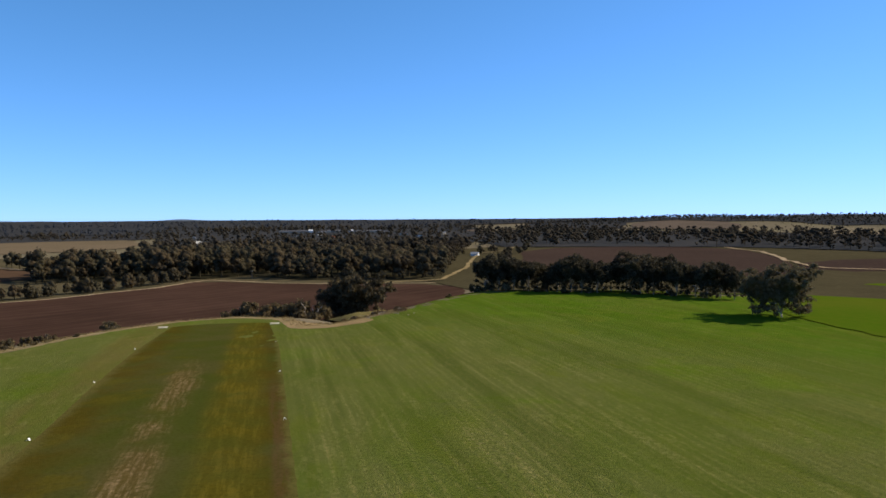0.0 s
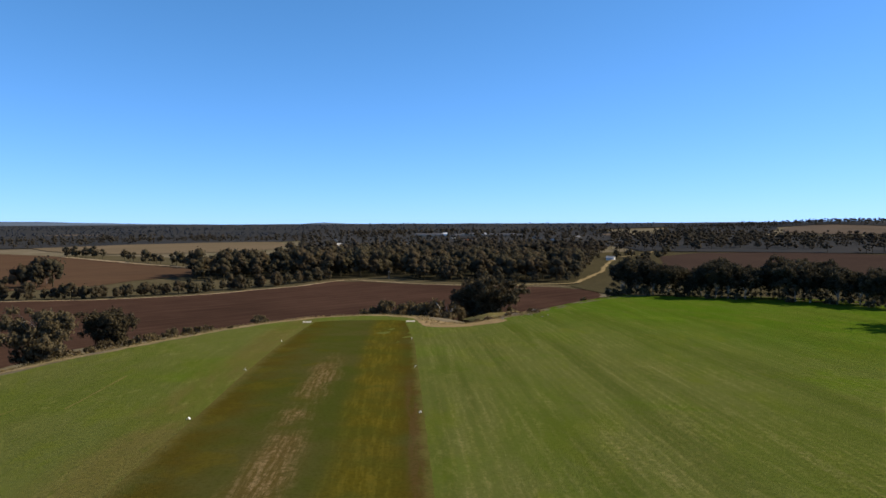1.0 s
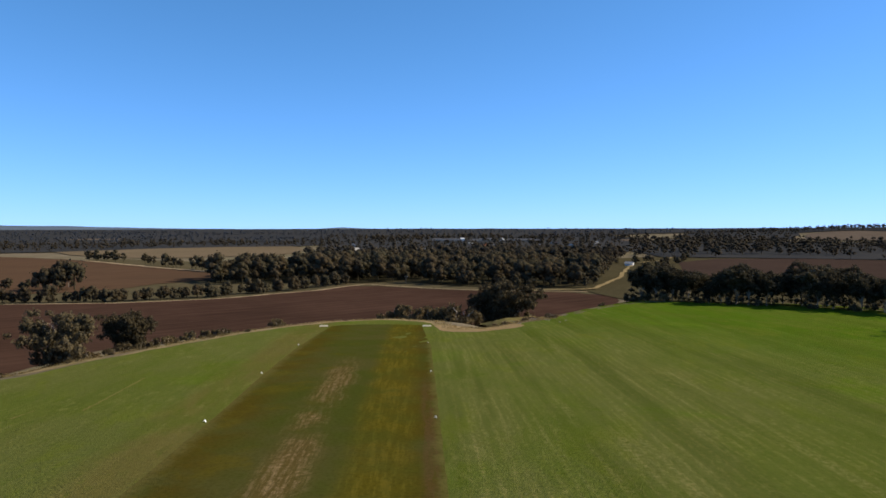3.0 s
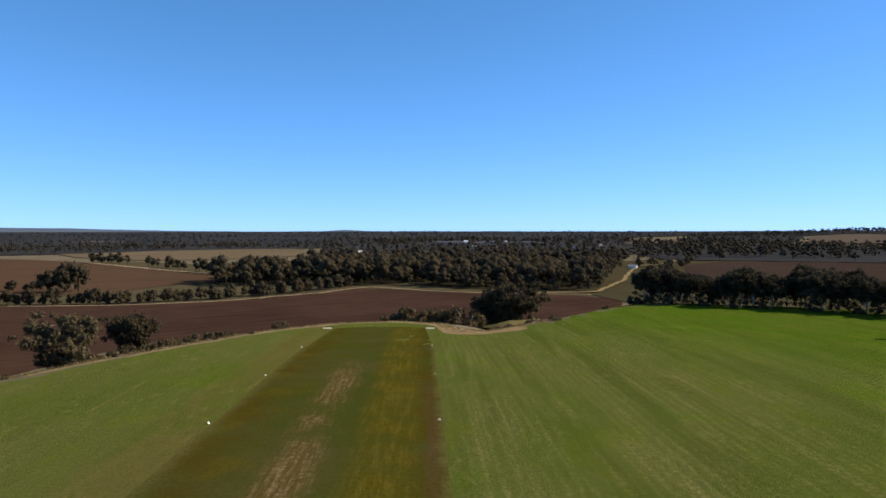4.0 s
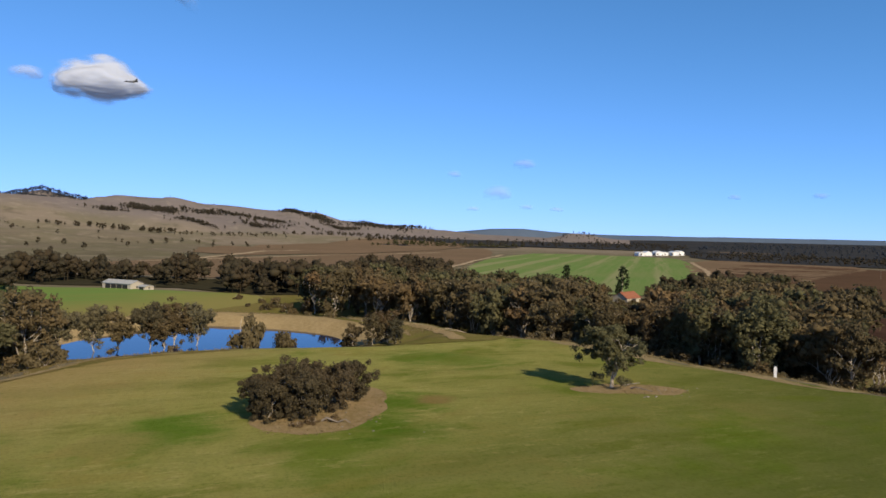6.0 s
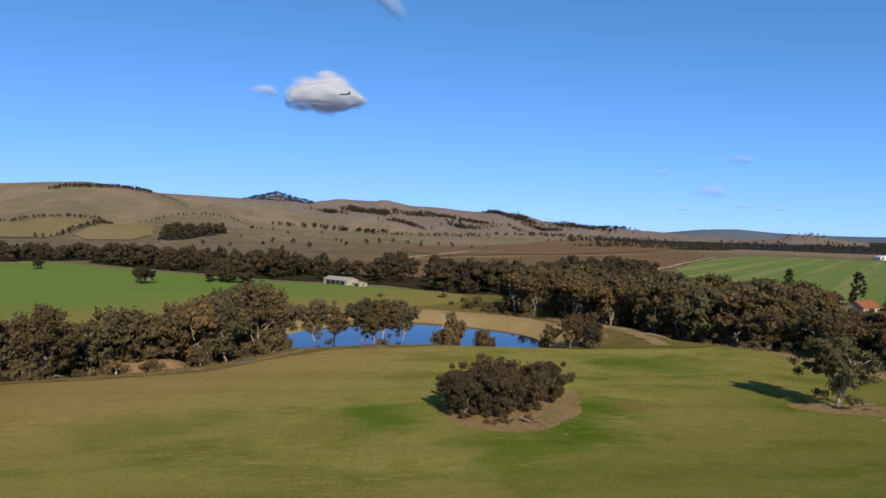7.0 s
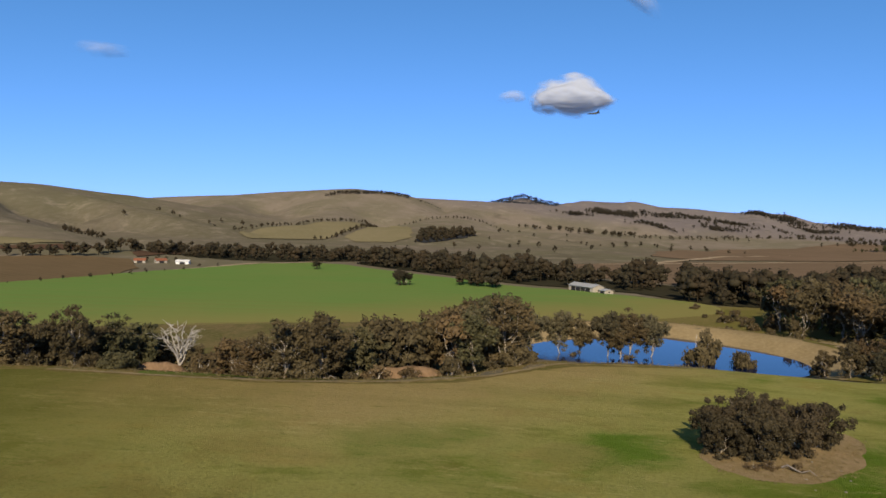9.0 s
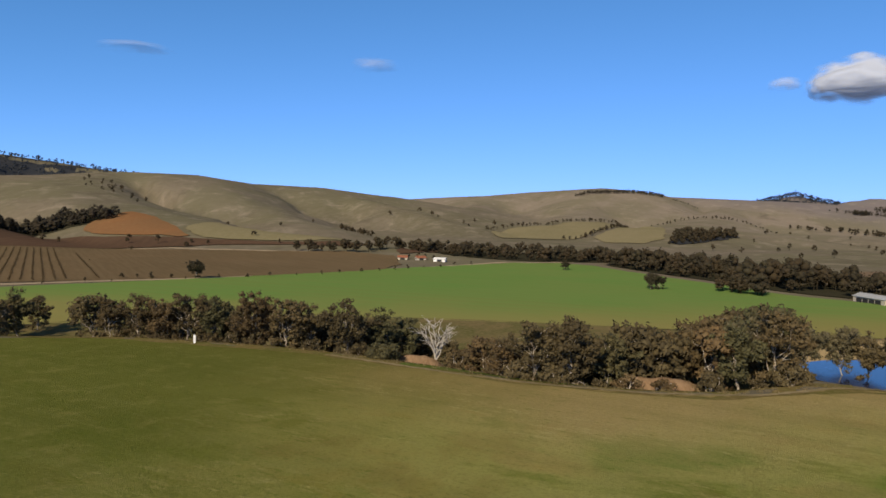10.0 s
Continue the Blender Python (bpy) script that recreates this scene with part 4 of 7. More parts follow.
# the dam
sheet("dam_bank", [(-192, -56), (-190, 20), (-196, 34), (-216, 44), (-246, 40), (-272, 10), (-290, -30), (-262, -66), (-214, -74)], M_BANK, "straw-coloured grass bank round the dam", 6.0, 0.14, "bank", rounds=2)


def lake():
    bm = bmesh.new()
    bm.faces.new([bm.verts.new((x, y, LAKE_Z)) for x, y in rounded(LAKE, 2)])
    me = bpy.data.meshes.new("dam_water")
    bm.to_mesh(me)
    bm.free()
    me.materials.append(M_WATER)
    return tagged(new("dam_water", me), "still blue water of a farm dam", "water", kind="structure")


lake()
sheet("creek_flat", [(-262, -66), (-300, -84), (-365, -32), (-440, -20), (-450, 30), (-330, 60), (-250, 62), (-214, 56), (-246, 42), (-274, 12), (-294, -30)], M_OLIVE, "rough olive pasture behind the dam", 12.0, 0.3, "ground", rounds=1)
sheet("creek_flat", [(10, 288), (60, 292), (125, 266), (170, 290), (150, 350), (40, 360)], M_BRIGHT, "green pasture behind the row of gums", 12.0, 0.3, "ground", rounds=1)
# dirt tracks
for line, width, label in (
        ([(398, 880), (393, 770), (340, 625), (318, 530), (360, 505), (470, 500)], 5, "pale dirt track between dark paddocks"),
        ([(-780, 190), (-1000, 285), (-1305, 424)], 8, "pale dirt track along the green crop"),
        ([(-1056, 672), (-800, 530), (-584, 400)], 6, "pale dirt track along the green crop"),
        ([(-846, -149), (-1156, 114), (-1393, 320)], 12, "pale dirt track over the plain"),
        ([(-901, -108), (-1300, 0), (-1700, 200)], 14, "pale dirt track over the plain"),
        ([(-20, -478), (-110, -466), (-230, -446), (-330, -438), (-435, -444), (-560, -446), (-660, -420)], 9, "pale farm track along the green crop"),
        ([(-175, -478), (-230, -660), (-286, -846)], 4.5, "pale track through the vineyard"),
        ([(-200, -890), (-250, -868), (-389, -803), (-482, -686), (-525, -600)], 9, "pale farm road below the hills"),
        ([(-290, 320), (-236, 337), (-190, 374), (-155, 430), (-140, 480), (-66, 447), (28, 440)], 2.6, "pale headland track along the ploughed paddock"),
        ([(-250, 30), (-240, 44), (-215, 54), (-200, 66)], 5, "pale dirt track over the dam bank"),
        ([(-560, 745), (-430, 660), (-300, 575), (-250, 520)], 7, "pale dirt track past the brown paddock")):
    sheet("track", ribbon(fine_line(line), width), M_TRACK, label, 14.0, (0.28 if abs(line[0][0]) < 320 else 1.1), "track", rounds=1)

sheet("track", ribbon(fine_line([(150, 985), (112, 850), (73, 777), (55, 660), (43, 565), (19, 456), (-23, 440)]), 3.4), M_VERGE, "narrow dirt road winding out of the trees", 14.0, 1.0, "track", rounds=1)


# ---------------------------------------------------------------- trees
ICO = bmesh.new()
bmesh.ops.create_icosphere(ICO, subdivisions=1, radius=1.0)
ROCK_V = np.array([v.co for v in ICO.verts])
ROCK_F = np.array([[v.index for v in f.verts] for f in ICO.faces])
ICO.free()
# an eight-sided heart for clumps of leaves
ICO_V = np.array([(1, 0, 0), (-1, 0, 0), (0, 1, 0), (0, -1, 0), (0, 0, 1), (0, 0, -1)], float)
ICO_F = np.array([(0, 2, 4), (2, 1, 4), (1, 3, 4), (3, 0, 4), (2, 0, 5), (1, 2, 5), (3, 1, 5), (0, 3, 5)])


def tube(points, radii, sides=6):
    """A tapered limb through points."""
    verts, faces = [], []
    pts = [Vector(p) for p in points]
    for k, (p, r) in enumerate(zip(pts, radii)):
        d = (pts[min(k + 1, len(pts) - 1)] - pts[max(k - 1, 0)]).normalized()
        side = d.cross(Vector((0.31, 0.87, 0.38))).normalized()
        up = d.cross(side)
        verts += [p + (side * cos(a) + up * sin(a)) * r for a in (2 * pi * i / sides for i in range(sides))]
    for k in range(len(pts) - 1):
        for i in range(sides):
            j = (i + 1) % sides
            faces.append((k * sides + i, k * sides + j, (k + 1) * sides + j, (k + 1) * sides + i))
    return verts, faces


def leaf_clumps(rng, centres, radii, per, leaf, core=0.62, flat=0.78, round_core=False):
    """Clumps of small leaf sprays round centres, each with a dense heart. Returns vertices and triangles."""
    centres, radii = np.asarray(centres, float), np.asarray(radii, float)
    n = len(centres)
    d = rng.normal(size=(n, per, 3))
    d /= np.linalg.norm(d, axis=2, keepdims=True)
    rad = rng.uniform(0.45, 1.2, (n, per, 1))
    mid = centres[:, None] + d * rad * radii[:, None, None] * np.array([1, 1, flat])
    mid = mid.reshape(-1, 3)
    out = d.reshape(-1, 3)
    a = np.cross(out, rng.normal(size=out.shape)) + 0.45 * rng.normal(size=out.shape) + np.array([0, 0, -0.7])
    a /= np.linalg.norm(a, axis=1, keepdims=True) + 1e-9
    b = np.cross(out + 0.6 * rng.normal(size=out.shape), a)
    b /= np.linalg.norm(b, axis=1, keepdims=True) + 1e-9
    size = leaf * rng.uniform(0.6, 1.35, (len(mid), 1))
    tri = np.stack([mid + 1.15 * a * size, mid - 0.6 * a * size + 0.55 * b * size, mid - 0.6 * a * size - 0.55 * b * size], 1).reshape(-1, 3)
    faces = np.arange(len(tri)).reshape(-1, 3)
    if core:
        hv, hf, rough = (ROCK_V, ROCK_F, 0.14) if round_core else (ICO_V, ICO_F, 0.3)
        lump = hv[None] * (1 + rough * rng.normal(size=(n, len(hv), 1))) * (radii * core)[:, None, None] * np.array([1, 1, flat]) + centres[:, None]
        cf = hf[None] + (np.arange(n) * len(hv))[:, None, None] + len(tri)
        tri = np.concatenate([tri, lump.reshape(-1, 3)])
        faces = np.concatenate([faces, cf.reshape(-1, 3)])
    return tri, faces


def tri_object(name, verts, faces, material, parent=None):
    me = bpy.data.meshes.new(name)
    nv, nf = len(verts), len(faces)
    me.vertices.add(nv)
    me.vertices.foreach_set("co", np.asarray(verts, np.float32).ravel())
    me.loops.add(nf * 3)
    me.loops.foreach_set("vertex_index", np.asarray(faces, np.int32).ravel())
    me.polygons.add(nf)
    me.polygons.foreach_set("loop_start", np.arange(nf, dtype=np.int32) * 3)
    me.materials.append(material)
    me.update(calc_edges=True)
    me.validate()
    ob = new(name, me)
    if parent is not None:
        ob.parent = parent
    return ob


def limb(rng, a, b, lift, r0, r1, n=6):
    """A crooked limb from a to b that arches by lift."""
    a, b = np.array(a, float), np.array(b, float)
    size = np.linalg.norm(b - a)
    pts = []
    for k in range(n):
        t = k / (n - 1)
        p = a + (b - a) * t + np.array([0, 0, lift * 4 * t * (1 - t)])
        if 0 < k < n - 1:
            p = p + rng.normal(size=3) * size * 0.045
        pts.append(p)
    return pts, [r0 + (r1 - r0) * (k / (n - 1)) ** 0.8 for k in range(n)]


def gum(name, seed, tall, spread, fork=0.3, limbs=5, clump=0.085, per=34, leaf=0.32, lean=0.06, leaves=M_LEAF, bark=M_BARK, twigs=4, fill=1.0, bare=0, sides=6, low=0, thin=1.0, knot=3, split=False):
    """A eucalypt: a forked trunk, crooked limbs, and clumps of leaves at the limbs' ends."""
    rng = np.random.default_rng(seed)
    base = new(name)
    pieces = [([], [])]

    def grow(points, radii):
        tv, tf = pieces[-1]
        v, f = tube(points, radii, sides if radii[0] > 0.1 else 4)
        tf.extend(tuple(i + len(tv) for i in q) for q in f)
        tv.extend(v)

    thick = (0.014 * tall + 0.04) * thin
    crotch = np.array([lean * tall * rng.uniform(-1, 1), lean * tall * rng.uniform(-1, 1), tall * fork])
    pts, rad = limb(rng, (0, 0, -0.6), crotch, 0, thick * 1.15, thick * 0.8, 5)
    rad[0] *= 1.3
    grow(pts, rad)
    centres, radii = [], []
    turn = rng.uniform(0, 6.28)
    for k in range(limbs):
        a = turn + 2 * pi * k / limbs + rng.uniform(-0.5, 0.5)
        out = spread * rng.uniform(0.35, 0.95) if k else spread * 0.15
        if split:
            pieces.append(([], []))
        top = tall * (0.97 - 0.42 * (out / spread) ** 2 * rng.uniform(0.5, 1.2)) - clump * tall * 0.6
        end = np.array([crotch[0] + out * cos(a), crotch[1] + out * sin(a), top])
        pts, rad = limb(rng, crotch * np.array([1, 1, rng.uniform(0.75, 1.0)]), end, 0.06 * tall, thick * 0.5, thick * 0.11, 7)
        grow(pts, rad)
        naked = k >= limbs - bare
        for j in range(twigs):
            start = pts[rng.integers(2, 6)]
            e2 = start + np.array([cos(a + rng.uniform(-1.6, 1.6)), sin(a + rng.uniform(-1.6, 1.6)), rng.uniform(0.1, 0.9)]) * spread * rng.uniform(0.22, 0.5)
            e2[2] = min(e2[2], tall * 0.95)
            q, rq = limb(rng, start, e2, 0.02 * tall, thick * 0.26, thick * 0.06, 5)
            grow(q, rq)
            if naked:
                continue
            for _ in range(knot):
                centres.append(e2 + rng.normal(size=3) * clump * tall * np.array([0.75, 0.75, 0.5]))
                radii.append(clump * tall * rng.uniform(0.6, 1.1))
        if naked:
            continue
        for _ in range(int(3 * fill)):
            centres.append(end + rng.normal(size=3) * clump * tall * np.array([0.9, 0.9, 0.55]))
            radii.append(clump * tall * rng.uniform(0.75, 1.2))
        for t in (4, 5):
            if rng.random() < 0.75 * fill:
                centres.append(pts[t] + rng.normal(size=3) * clump * tall * 0.6)
                radii.append(clump * tall * rng.uniform(0.6, 1.0))
    for k in range(low):   # hanging lower foliage
        a = rng.uniform(0, 2 * pi)
        q = spread * rng.uniform(0.35, 0.8)
        centres.append((crotch[0] + q * cos(a), crotch[1] + q * sin(a), tall * rng.uniform(0.10, 0.52)))
        radii.append(clump * tall * rng.uniform(0.7, 1.15))
    trunk = mesh_object("trunk", *pieces[0], bark, base, True)
    for tv, tf in pieces[1:]:
        mesh_object("limb", tv, tf, bark, trunk, True)
    if centres:
        v, f = leaf_clumps(rng, centres, radii, per, leaf)
        tri_object("crown", v, f, leaves, base)
    return base


def shrub(name, seed, tall, spread, per=80, leaf=0.26, leaves=M_LEAF, clumps=16):
    """A dense bush: several stems and a low mound of leaf clumps."""
    rng = np.random.default_rng(seed)
    base = new(name)
    tv, tf, centres, radii = [], [], [], []
    for k in range(5):
        a = 2 * pi * k / 5 + rng.uniform(-0.5, 0.5)
        end = np.array([cos(a) * spread * 0.55, sin(a) * spread * 0.55, tall * rng.uniform(0.55, 0.8)])
        pts, rad = limb(rng, (0.1 * cos(a), 0.1 * sin(a), -0.3), end, 0.05 * tall, 0.02 * tall + 0.03, 0.03, 5)
        v, f = tube(pts, rad, 5)
        tf.extend(tuple(i + len(tv) for i in q) for q in f)
        tv.extend(v)
    for _ in range(clumps):
        a, q = rng.uniform(0, 2 * pi), sqrt(rng.random())
        z = tall * (0.22 + rng.random() * (0.66 - 0.4 * q * q))
        centres.append((cos(a) * q * spread * 0.82, sin(a) * q * spread * 0.82, z))
        radii.append(min(tall, spread) * rng.uniform(0.2, 0.34))
    mesh_object("stem", tv, tf, M_BARK, base, True)
    v, f = leaf_clumps(rng, centres, radii, per, leaf)
    tri_object("foliage", v, f, leaves, base)
    return base


def pine(name, seed, tall, spread):
    rng = np.random.default_rng(seed)
    base = new(name)
    v, f = tube([(0, 0, -0.5), (0.1, 0, tall * 0.5), (0, 0.1, tall * 0.97)], [0.035 * tall, 0.022 * tall, 0.01], 6)
    mesh_object("trunk", v, f, M_BARK, base, True)
    centres, radii = [], []
    for k in range(26):
        t = 0.22 + 0.76 * k / 25
        a = k * 2.4
        r = spread * (1 - t) ** 0.45 * rng.uniform(0.2, 0.95)
        centres.append((r * cos(a), r * sin(a), tall * t))
        radii.append(spread * rng.uniform(0.22, 0.4))
    v, f = leaf_clumps(rng, centres, radii, 40, 0.5, 0.7, 0.7)
    tri_object("crown", v, f, M_LEAF_PINE, base)
    return base


def put(ob, x, y, turn=0.0, size=1.0, sink=0.1, stretch=1.0):
    m = pose(x, y, ground_z(x, y) - sink, 0, 0, turn)
    return m @ Matrix.Diagonal((size, size, size * stretch, 1))


class Kinds:
    """Prototypes that stand in the place themselves; further ones are copies."""

    def __init__(self, makers, label, category, group):
        self.makers, self.made, self.tags = makers, {}, (label, category, group)

    def plant(self, k, x, y, turn, size, stretch=1.0, label=""):
        k %= len(self.makers)
        if k not in self.made:
            ob = self.makers[k]()
            ob.matrix_basis = put(ob, x, y, turn, size, 0.1, stretch)
            self.made[k] = ob
            tagged(ob, label or self.tags[0], self.tags[1], self.tags[2])
            return ob
        src = self.made[k]
        keep = src.matrix_basis.copy()
        src.scale = (1, 1, 1)
        ob = copy_thing(src, put(src, x, y, turn, size, 0.1, stretch))
        src.matrix_basis = keep
        tagged(ob, label or self.tags[0])
        return ob


def scatter(poly, gap, seed, jitter=0.42):
    rng = random.Random(seed)
    xs, ys = [p[0] for p in poly], [p[1] for p in poly]
    out, y, odd = [], min(ys), 0
    while y < max(ys):
        x = min(xs) + (gap / 2 if odd else 0)
        while x < max(xs):
            out.append((x + rng.uniform(-jitter, jitter) * gap, y + rng.uniform(-jitter, jitter) * gap))
            x += gap
        y += gap * 0.87
        odd = not odd
    a = np.array(out)
    keep = inside_distance(a[:, 0], a[:, 1], poly) < 0
    return [p for p, k in zip(out, keep) if k]


def along(line, gap, seed, side=4.0):
    rng = random.Random(seed)
    out = []
    for x, y in fine_line(line, gap):
        out.append((x + rng.uniform(-side, side), y + rng.uniform(-side, side)))
    return out


# prototypes are 14 m tall; they are planted at their own sizes
CREEK = Kinds([lambda: gum("gum_tree", 11, 14, 5.4, 0.20, 7, 0.085, low=26, bare=1),
               lambda: gum("gum_tree", 12, 14, 4.4, 0.26, 6, 0.085, low=26, leaves=M_LEAF_GREY),
               lambda: gum("gum_tree", 13, 14, 6.2, 0.16, 7, 0.085, low=30, leaves=M_LEAF_RED),
               lambda: gum("gum_tree", 14, 14, 5.2, 0.24, 7, 0.08, bare=2, low=14),
               lambda: gum("gum_tree", 15, 14, 3.8, 0.30, 6, 0.088, low=26, leaves=M_LEAF_GREEN),
               lambda: gum("gum_tree", 16, 14, 5.8, 0.15, 8, 0.083, low=28, bare=1)],
              "olive-leaved gum tree with pale trunk on the creek bank", "tree", "gum trees along the creek")
BACK = Kinds([lambda: gum("gum_tree", 21, 14, 5.6, 0.20, 6, 0.115, 20, 0.54, twigs=2, sides=5, low=12),
              lambda: gum("gum_tree", 22, 14, 5.0, 0.24, 5, 0.115, 20, 0.54, twigs=2, sides=5, low=12, leaves=M_LEAF_GREEN),
              lambda: gum("gum_tree", 23, 14, 6.2, 0.18, 6, 0.115, 20, 0.54, twigs=2, sides=5, low=12),
              lambda: gum("gum_tree", 24, 14, 4.6, 0.28, 5, 0.115, 20, 0.54, twigs=2, sides=5, bare=1, low=4, leaves=M_LEAF_RED)],
             "tall gum tree with brown-green crown in the valley wood", "tree", "gum trees in the valley wood")
SLIM = Kinds([lambda: gum("gum_tree", 31, 14, 3.8, 0.20, 9, 0.078, 44, 0.30, low=5, leaves=M_LEAF_GREY, thin=0.7, twigs=5),
              lambda: gum("gum_tree", 32, 14, 3.4, 0.22, 9, 0.078, 44, 0.30, low=4, thin=0.7, twigs=5)],
             "slender gum tree with a bare lower trunk at the dam", "tree", "gum trees at the dam")
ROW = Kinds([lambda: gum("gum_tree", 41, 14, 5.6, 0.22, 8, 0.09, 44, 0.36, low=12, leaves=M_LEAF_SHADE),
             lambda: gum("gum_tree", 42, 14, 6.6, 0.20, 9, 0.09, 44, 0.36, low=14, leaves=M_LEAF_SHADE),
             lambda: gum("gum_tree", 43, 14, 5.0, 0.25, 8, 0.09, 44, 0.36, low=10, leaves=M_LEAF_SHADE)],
            "dark dense gum tree in a row on the field's edge", "tree", "row of gum trees on the field's edge")
BUSH = Kinds([lambda: shrub("shrub", 51, 3.0, 2.4), lambda: shrub("shrub", 52, 3.0, 2.8), lambda: shrub("shrub", 53, 3.0, 2.0)],
             "low dark green shrub in dry grass", "shrub", "shrubs on the field's margin")

MALLEE = Kinds([lambda: gum("mallee_tree", 91, 6.6, 4.0, 0.08, 10, 0.115, 95, 0.19, leaves=M_LEAF_DARK, low=34, thin=0.7, twigs=4, knot=1, fill=1.0),
                lambda: gum("mallee_tree", 92, 6.6, 3.6, 0.06, 10, 0.115, 95, 0.19, leaves=M_LEAF_DARK, low=34, thin=0.7, twigs=4, knot=1, fill=1.0)],
               "dense dark mallee in the clump on bare earth", "tree", "mallees in the field clump")


def field_gap(x, y):
    """Distance from the hilltop field's edge."""
    return float(inside_distance(np.array([x]), np.array([y]), HILL)[0])


rng = random.Random(4)
CREEK_FRONT = [(-114, 122), (-130, 109), (-150, 100), (-183, 90), (-205, 70), (-224, 72), (-204, 108), (-176, 132), (-156, 146), (-136, 132)]
for x, y in scatter(CREEK_FRONT, 9.0, 3):
    bearing = math.degrees(atan2(-x, y))
    (CREEK if field_gap(x, y) < 21 else BACK).plant(rng.randrange(12), x, y, rng.uniform(0, 360), rng.uniform(1.05, 1.45) if bearing < 58 else rng.uniform(0.8, 1.1), 1.0, "olive-leaved gum tree in the creek wood")
for x, y in along([(-114, 121), (-131, 108), (-151, 99), (-184, 89), (-206, 69)], 5.0, 19, 3.0):
    BUSH.plant(rng.randrange(3), x, y, rng.uniform(0, 360), rng.uniform(0.6, 1.5), 1.0, "scrubby dark bush under the creek gums")
CREEK_BACK = [(-224, 74), (-204, 110), (-176, 134), (-160, 150), (-185, 184), (-235, 228), (-300, 250), (-360, 250), (-420, 180), (-430, 90), (-408, 22), (-372, 10), (-332, 16), (-300, 38), (-262, 62)]
WOOD_TOP = [0.050, 0.040, 0.058, 0.066, 0.061, 0.054, 0.050, 0.047, 0.045, 0.060]   # how the wood's top falls with distance, by bearing
for x, y in scatter(CREEK_BACK, 16.5, 5):
    r = hypot(x, y)
    if abs(hypot(x + 398, y - 210)) < 20:
        continue
    bearing = math.degrees(atan2(-x, y))
    most = (41 - r * np.interp(bearing, [48, 53, 57, 61, 66, 71, 75, 80, 88, 95], WOOD_TOP)) / 14
    if r > 230 and abs(bearing - 62.2) < 1.9:
        most = (41 - r * 0.09) / 14
        if most < 0.3:
            continue
    BACK.plant(rng.randrange(4), x, y, rng.uniform(0, 360), min(rng.uniform(0.72, 1.02) * most, 1.6))
CREEK_LEFT = [(-162, -44), (-137, -54), (-126, -66), (-117, -84), (-115, -104), (-111, -127), (-105, -151), (-94, -181), (-78, -208), (-92, -228), (-120, -195), (-136, -162), (-146, -128), (-154, -102), (-170, -84), (-196, -66), (-184, -52)]
for x, y in scatter(CREEK_LEFT, 8.8, 8):
    if hypot(x + 120, y + 109) < 9 or hypot(x + 110, y + 116) < 7 or hypot(x + 135, y + 61) < 11 or hypot(x + 129, y + 65) < 6 or rng.random() < 0.08:
        continue
    (CREEK if field_gap(x, y) < 19 else BACK).plant(rng.randrange(12), x, y, rng.uniform(0, 360), rng.uniform(1.0, 1.26) if y > -72 else rng.uniform(0.85, 1.08) if y > -92 else rng.uniform(0.62, 1.0), 1.0, "olive-brown gum tree on the creek bank")
for x, y in along([(-160, -43), (-137, -54), (-125, -67), (-117, -85), (-114, -105), (-110, -128), (-104, -152), (-90, -186)], 5.5, 9, 3.0):
    if hypot(x + 114, y + 110) < 9 or hypot(x + 133, y + 59) < 8:
        continue
    BUSH.plant(rng.randrange(3), x, y, rng.uniform(0, 360), rng.uniform(0.6, 1.7), 1.0, "scrubby grey-green bush under the creek gums")

for k, (x, y, s) in enumerate([(-62, -228, 0.8), (-52, -232, 0.7), (-44, -240, 0.85), (-70, -262, 1.15), (-80, -270, 1.2), (-60, -272, 1.0), (-90, -282, 0.9), (-72, -286, 1.1), (-50, -262, 0.9)]):
    CREEK.plant(k, x, y, 71 * k, s)
# clay banks of the creek bed, bare between the trees
def earth_bank(x, y, turn, long, wide, tall_, seed):
    u, v = np.meshgrid(np.linspace(-1, 1, 22), np.linspace(-1, 1, 14), indexing="ij")
    px_, py_ = u * long / 2, v * wide / 2
    h = tall_ * np.clip(1 - u ** 4, 0, 1) * smooth(-1, 0.2, v) * (1 - 0.75 * smooth(0.35, 1, v)) * (1 + 0.3 * value_noise(px_, py_, 3.0, seed, 3)) - 0.4
    verts = np.stack([px_.ravel(), py_.ravel(), h.ravel()], 1)
    faces = [(i * 14 + j, (i + 1) * 14 + j, (i + 1) * 14 + j + 1, i * 14 + j + 1) for i in range(21) for j in range(13)]
    ob = mesh_object("earth_bank", verts, faces, M_CLAY, None, True)
    ob.matrix_basis = pose(x, y, ground_z(x, y), 0, 0, turn)
    return tagged(ob, "eroded bare clay bank between creek gums", "bank", "clay banks of the creek")


mound = earth_bank(-13, 216, 49, 24, 12, 1.5, 3)
tagged(mound, "low mound of scraped earth and rubble past the airstrip", "mound")
mound.data.materials[0] = M_SCRUFF
TUFT = Kinds([lambda: shrub("grass_tussock", 55, 0.7, 1.0, 40, 0.14, M_LEAF_TAN, 9), lambda: shrub("grass_tussock", 56, 0.6, 0.9, 40, 0.14, M_LEAF_RED, 9)],
             "dry tussock on the scraped mound", "tussock", "tussocks on the mound")
trng = random.Random(17)
for k in range(34):
    u, v = trng.uniform(-12, 12), trng.uniform(-5, 5)
    TUFT.plant(k, -13 + u * 0.656 - v * 0.755, 216 + u * 0.755 + v * 0.656, 40 * k, trng.uniform(0.7, 1.7), trng.uniform(1.0, 1.6))
earth_bank(-138, -62, 118, 18, 8, 3.8, 1)
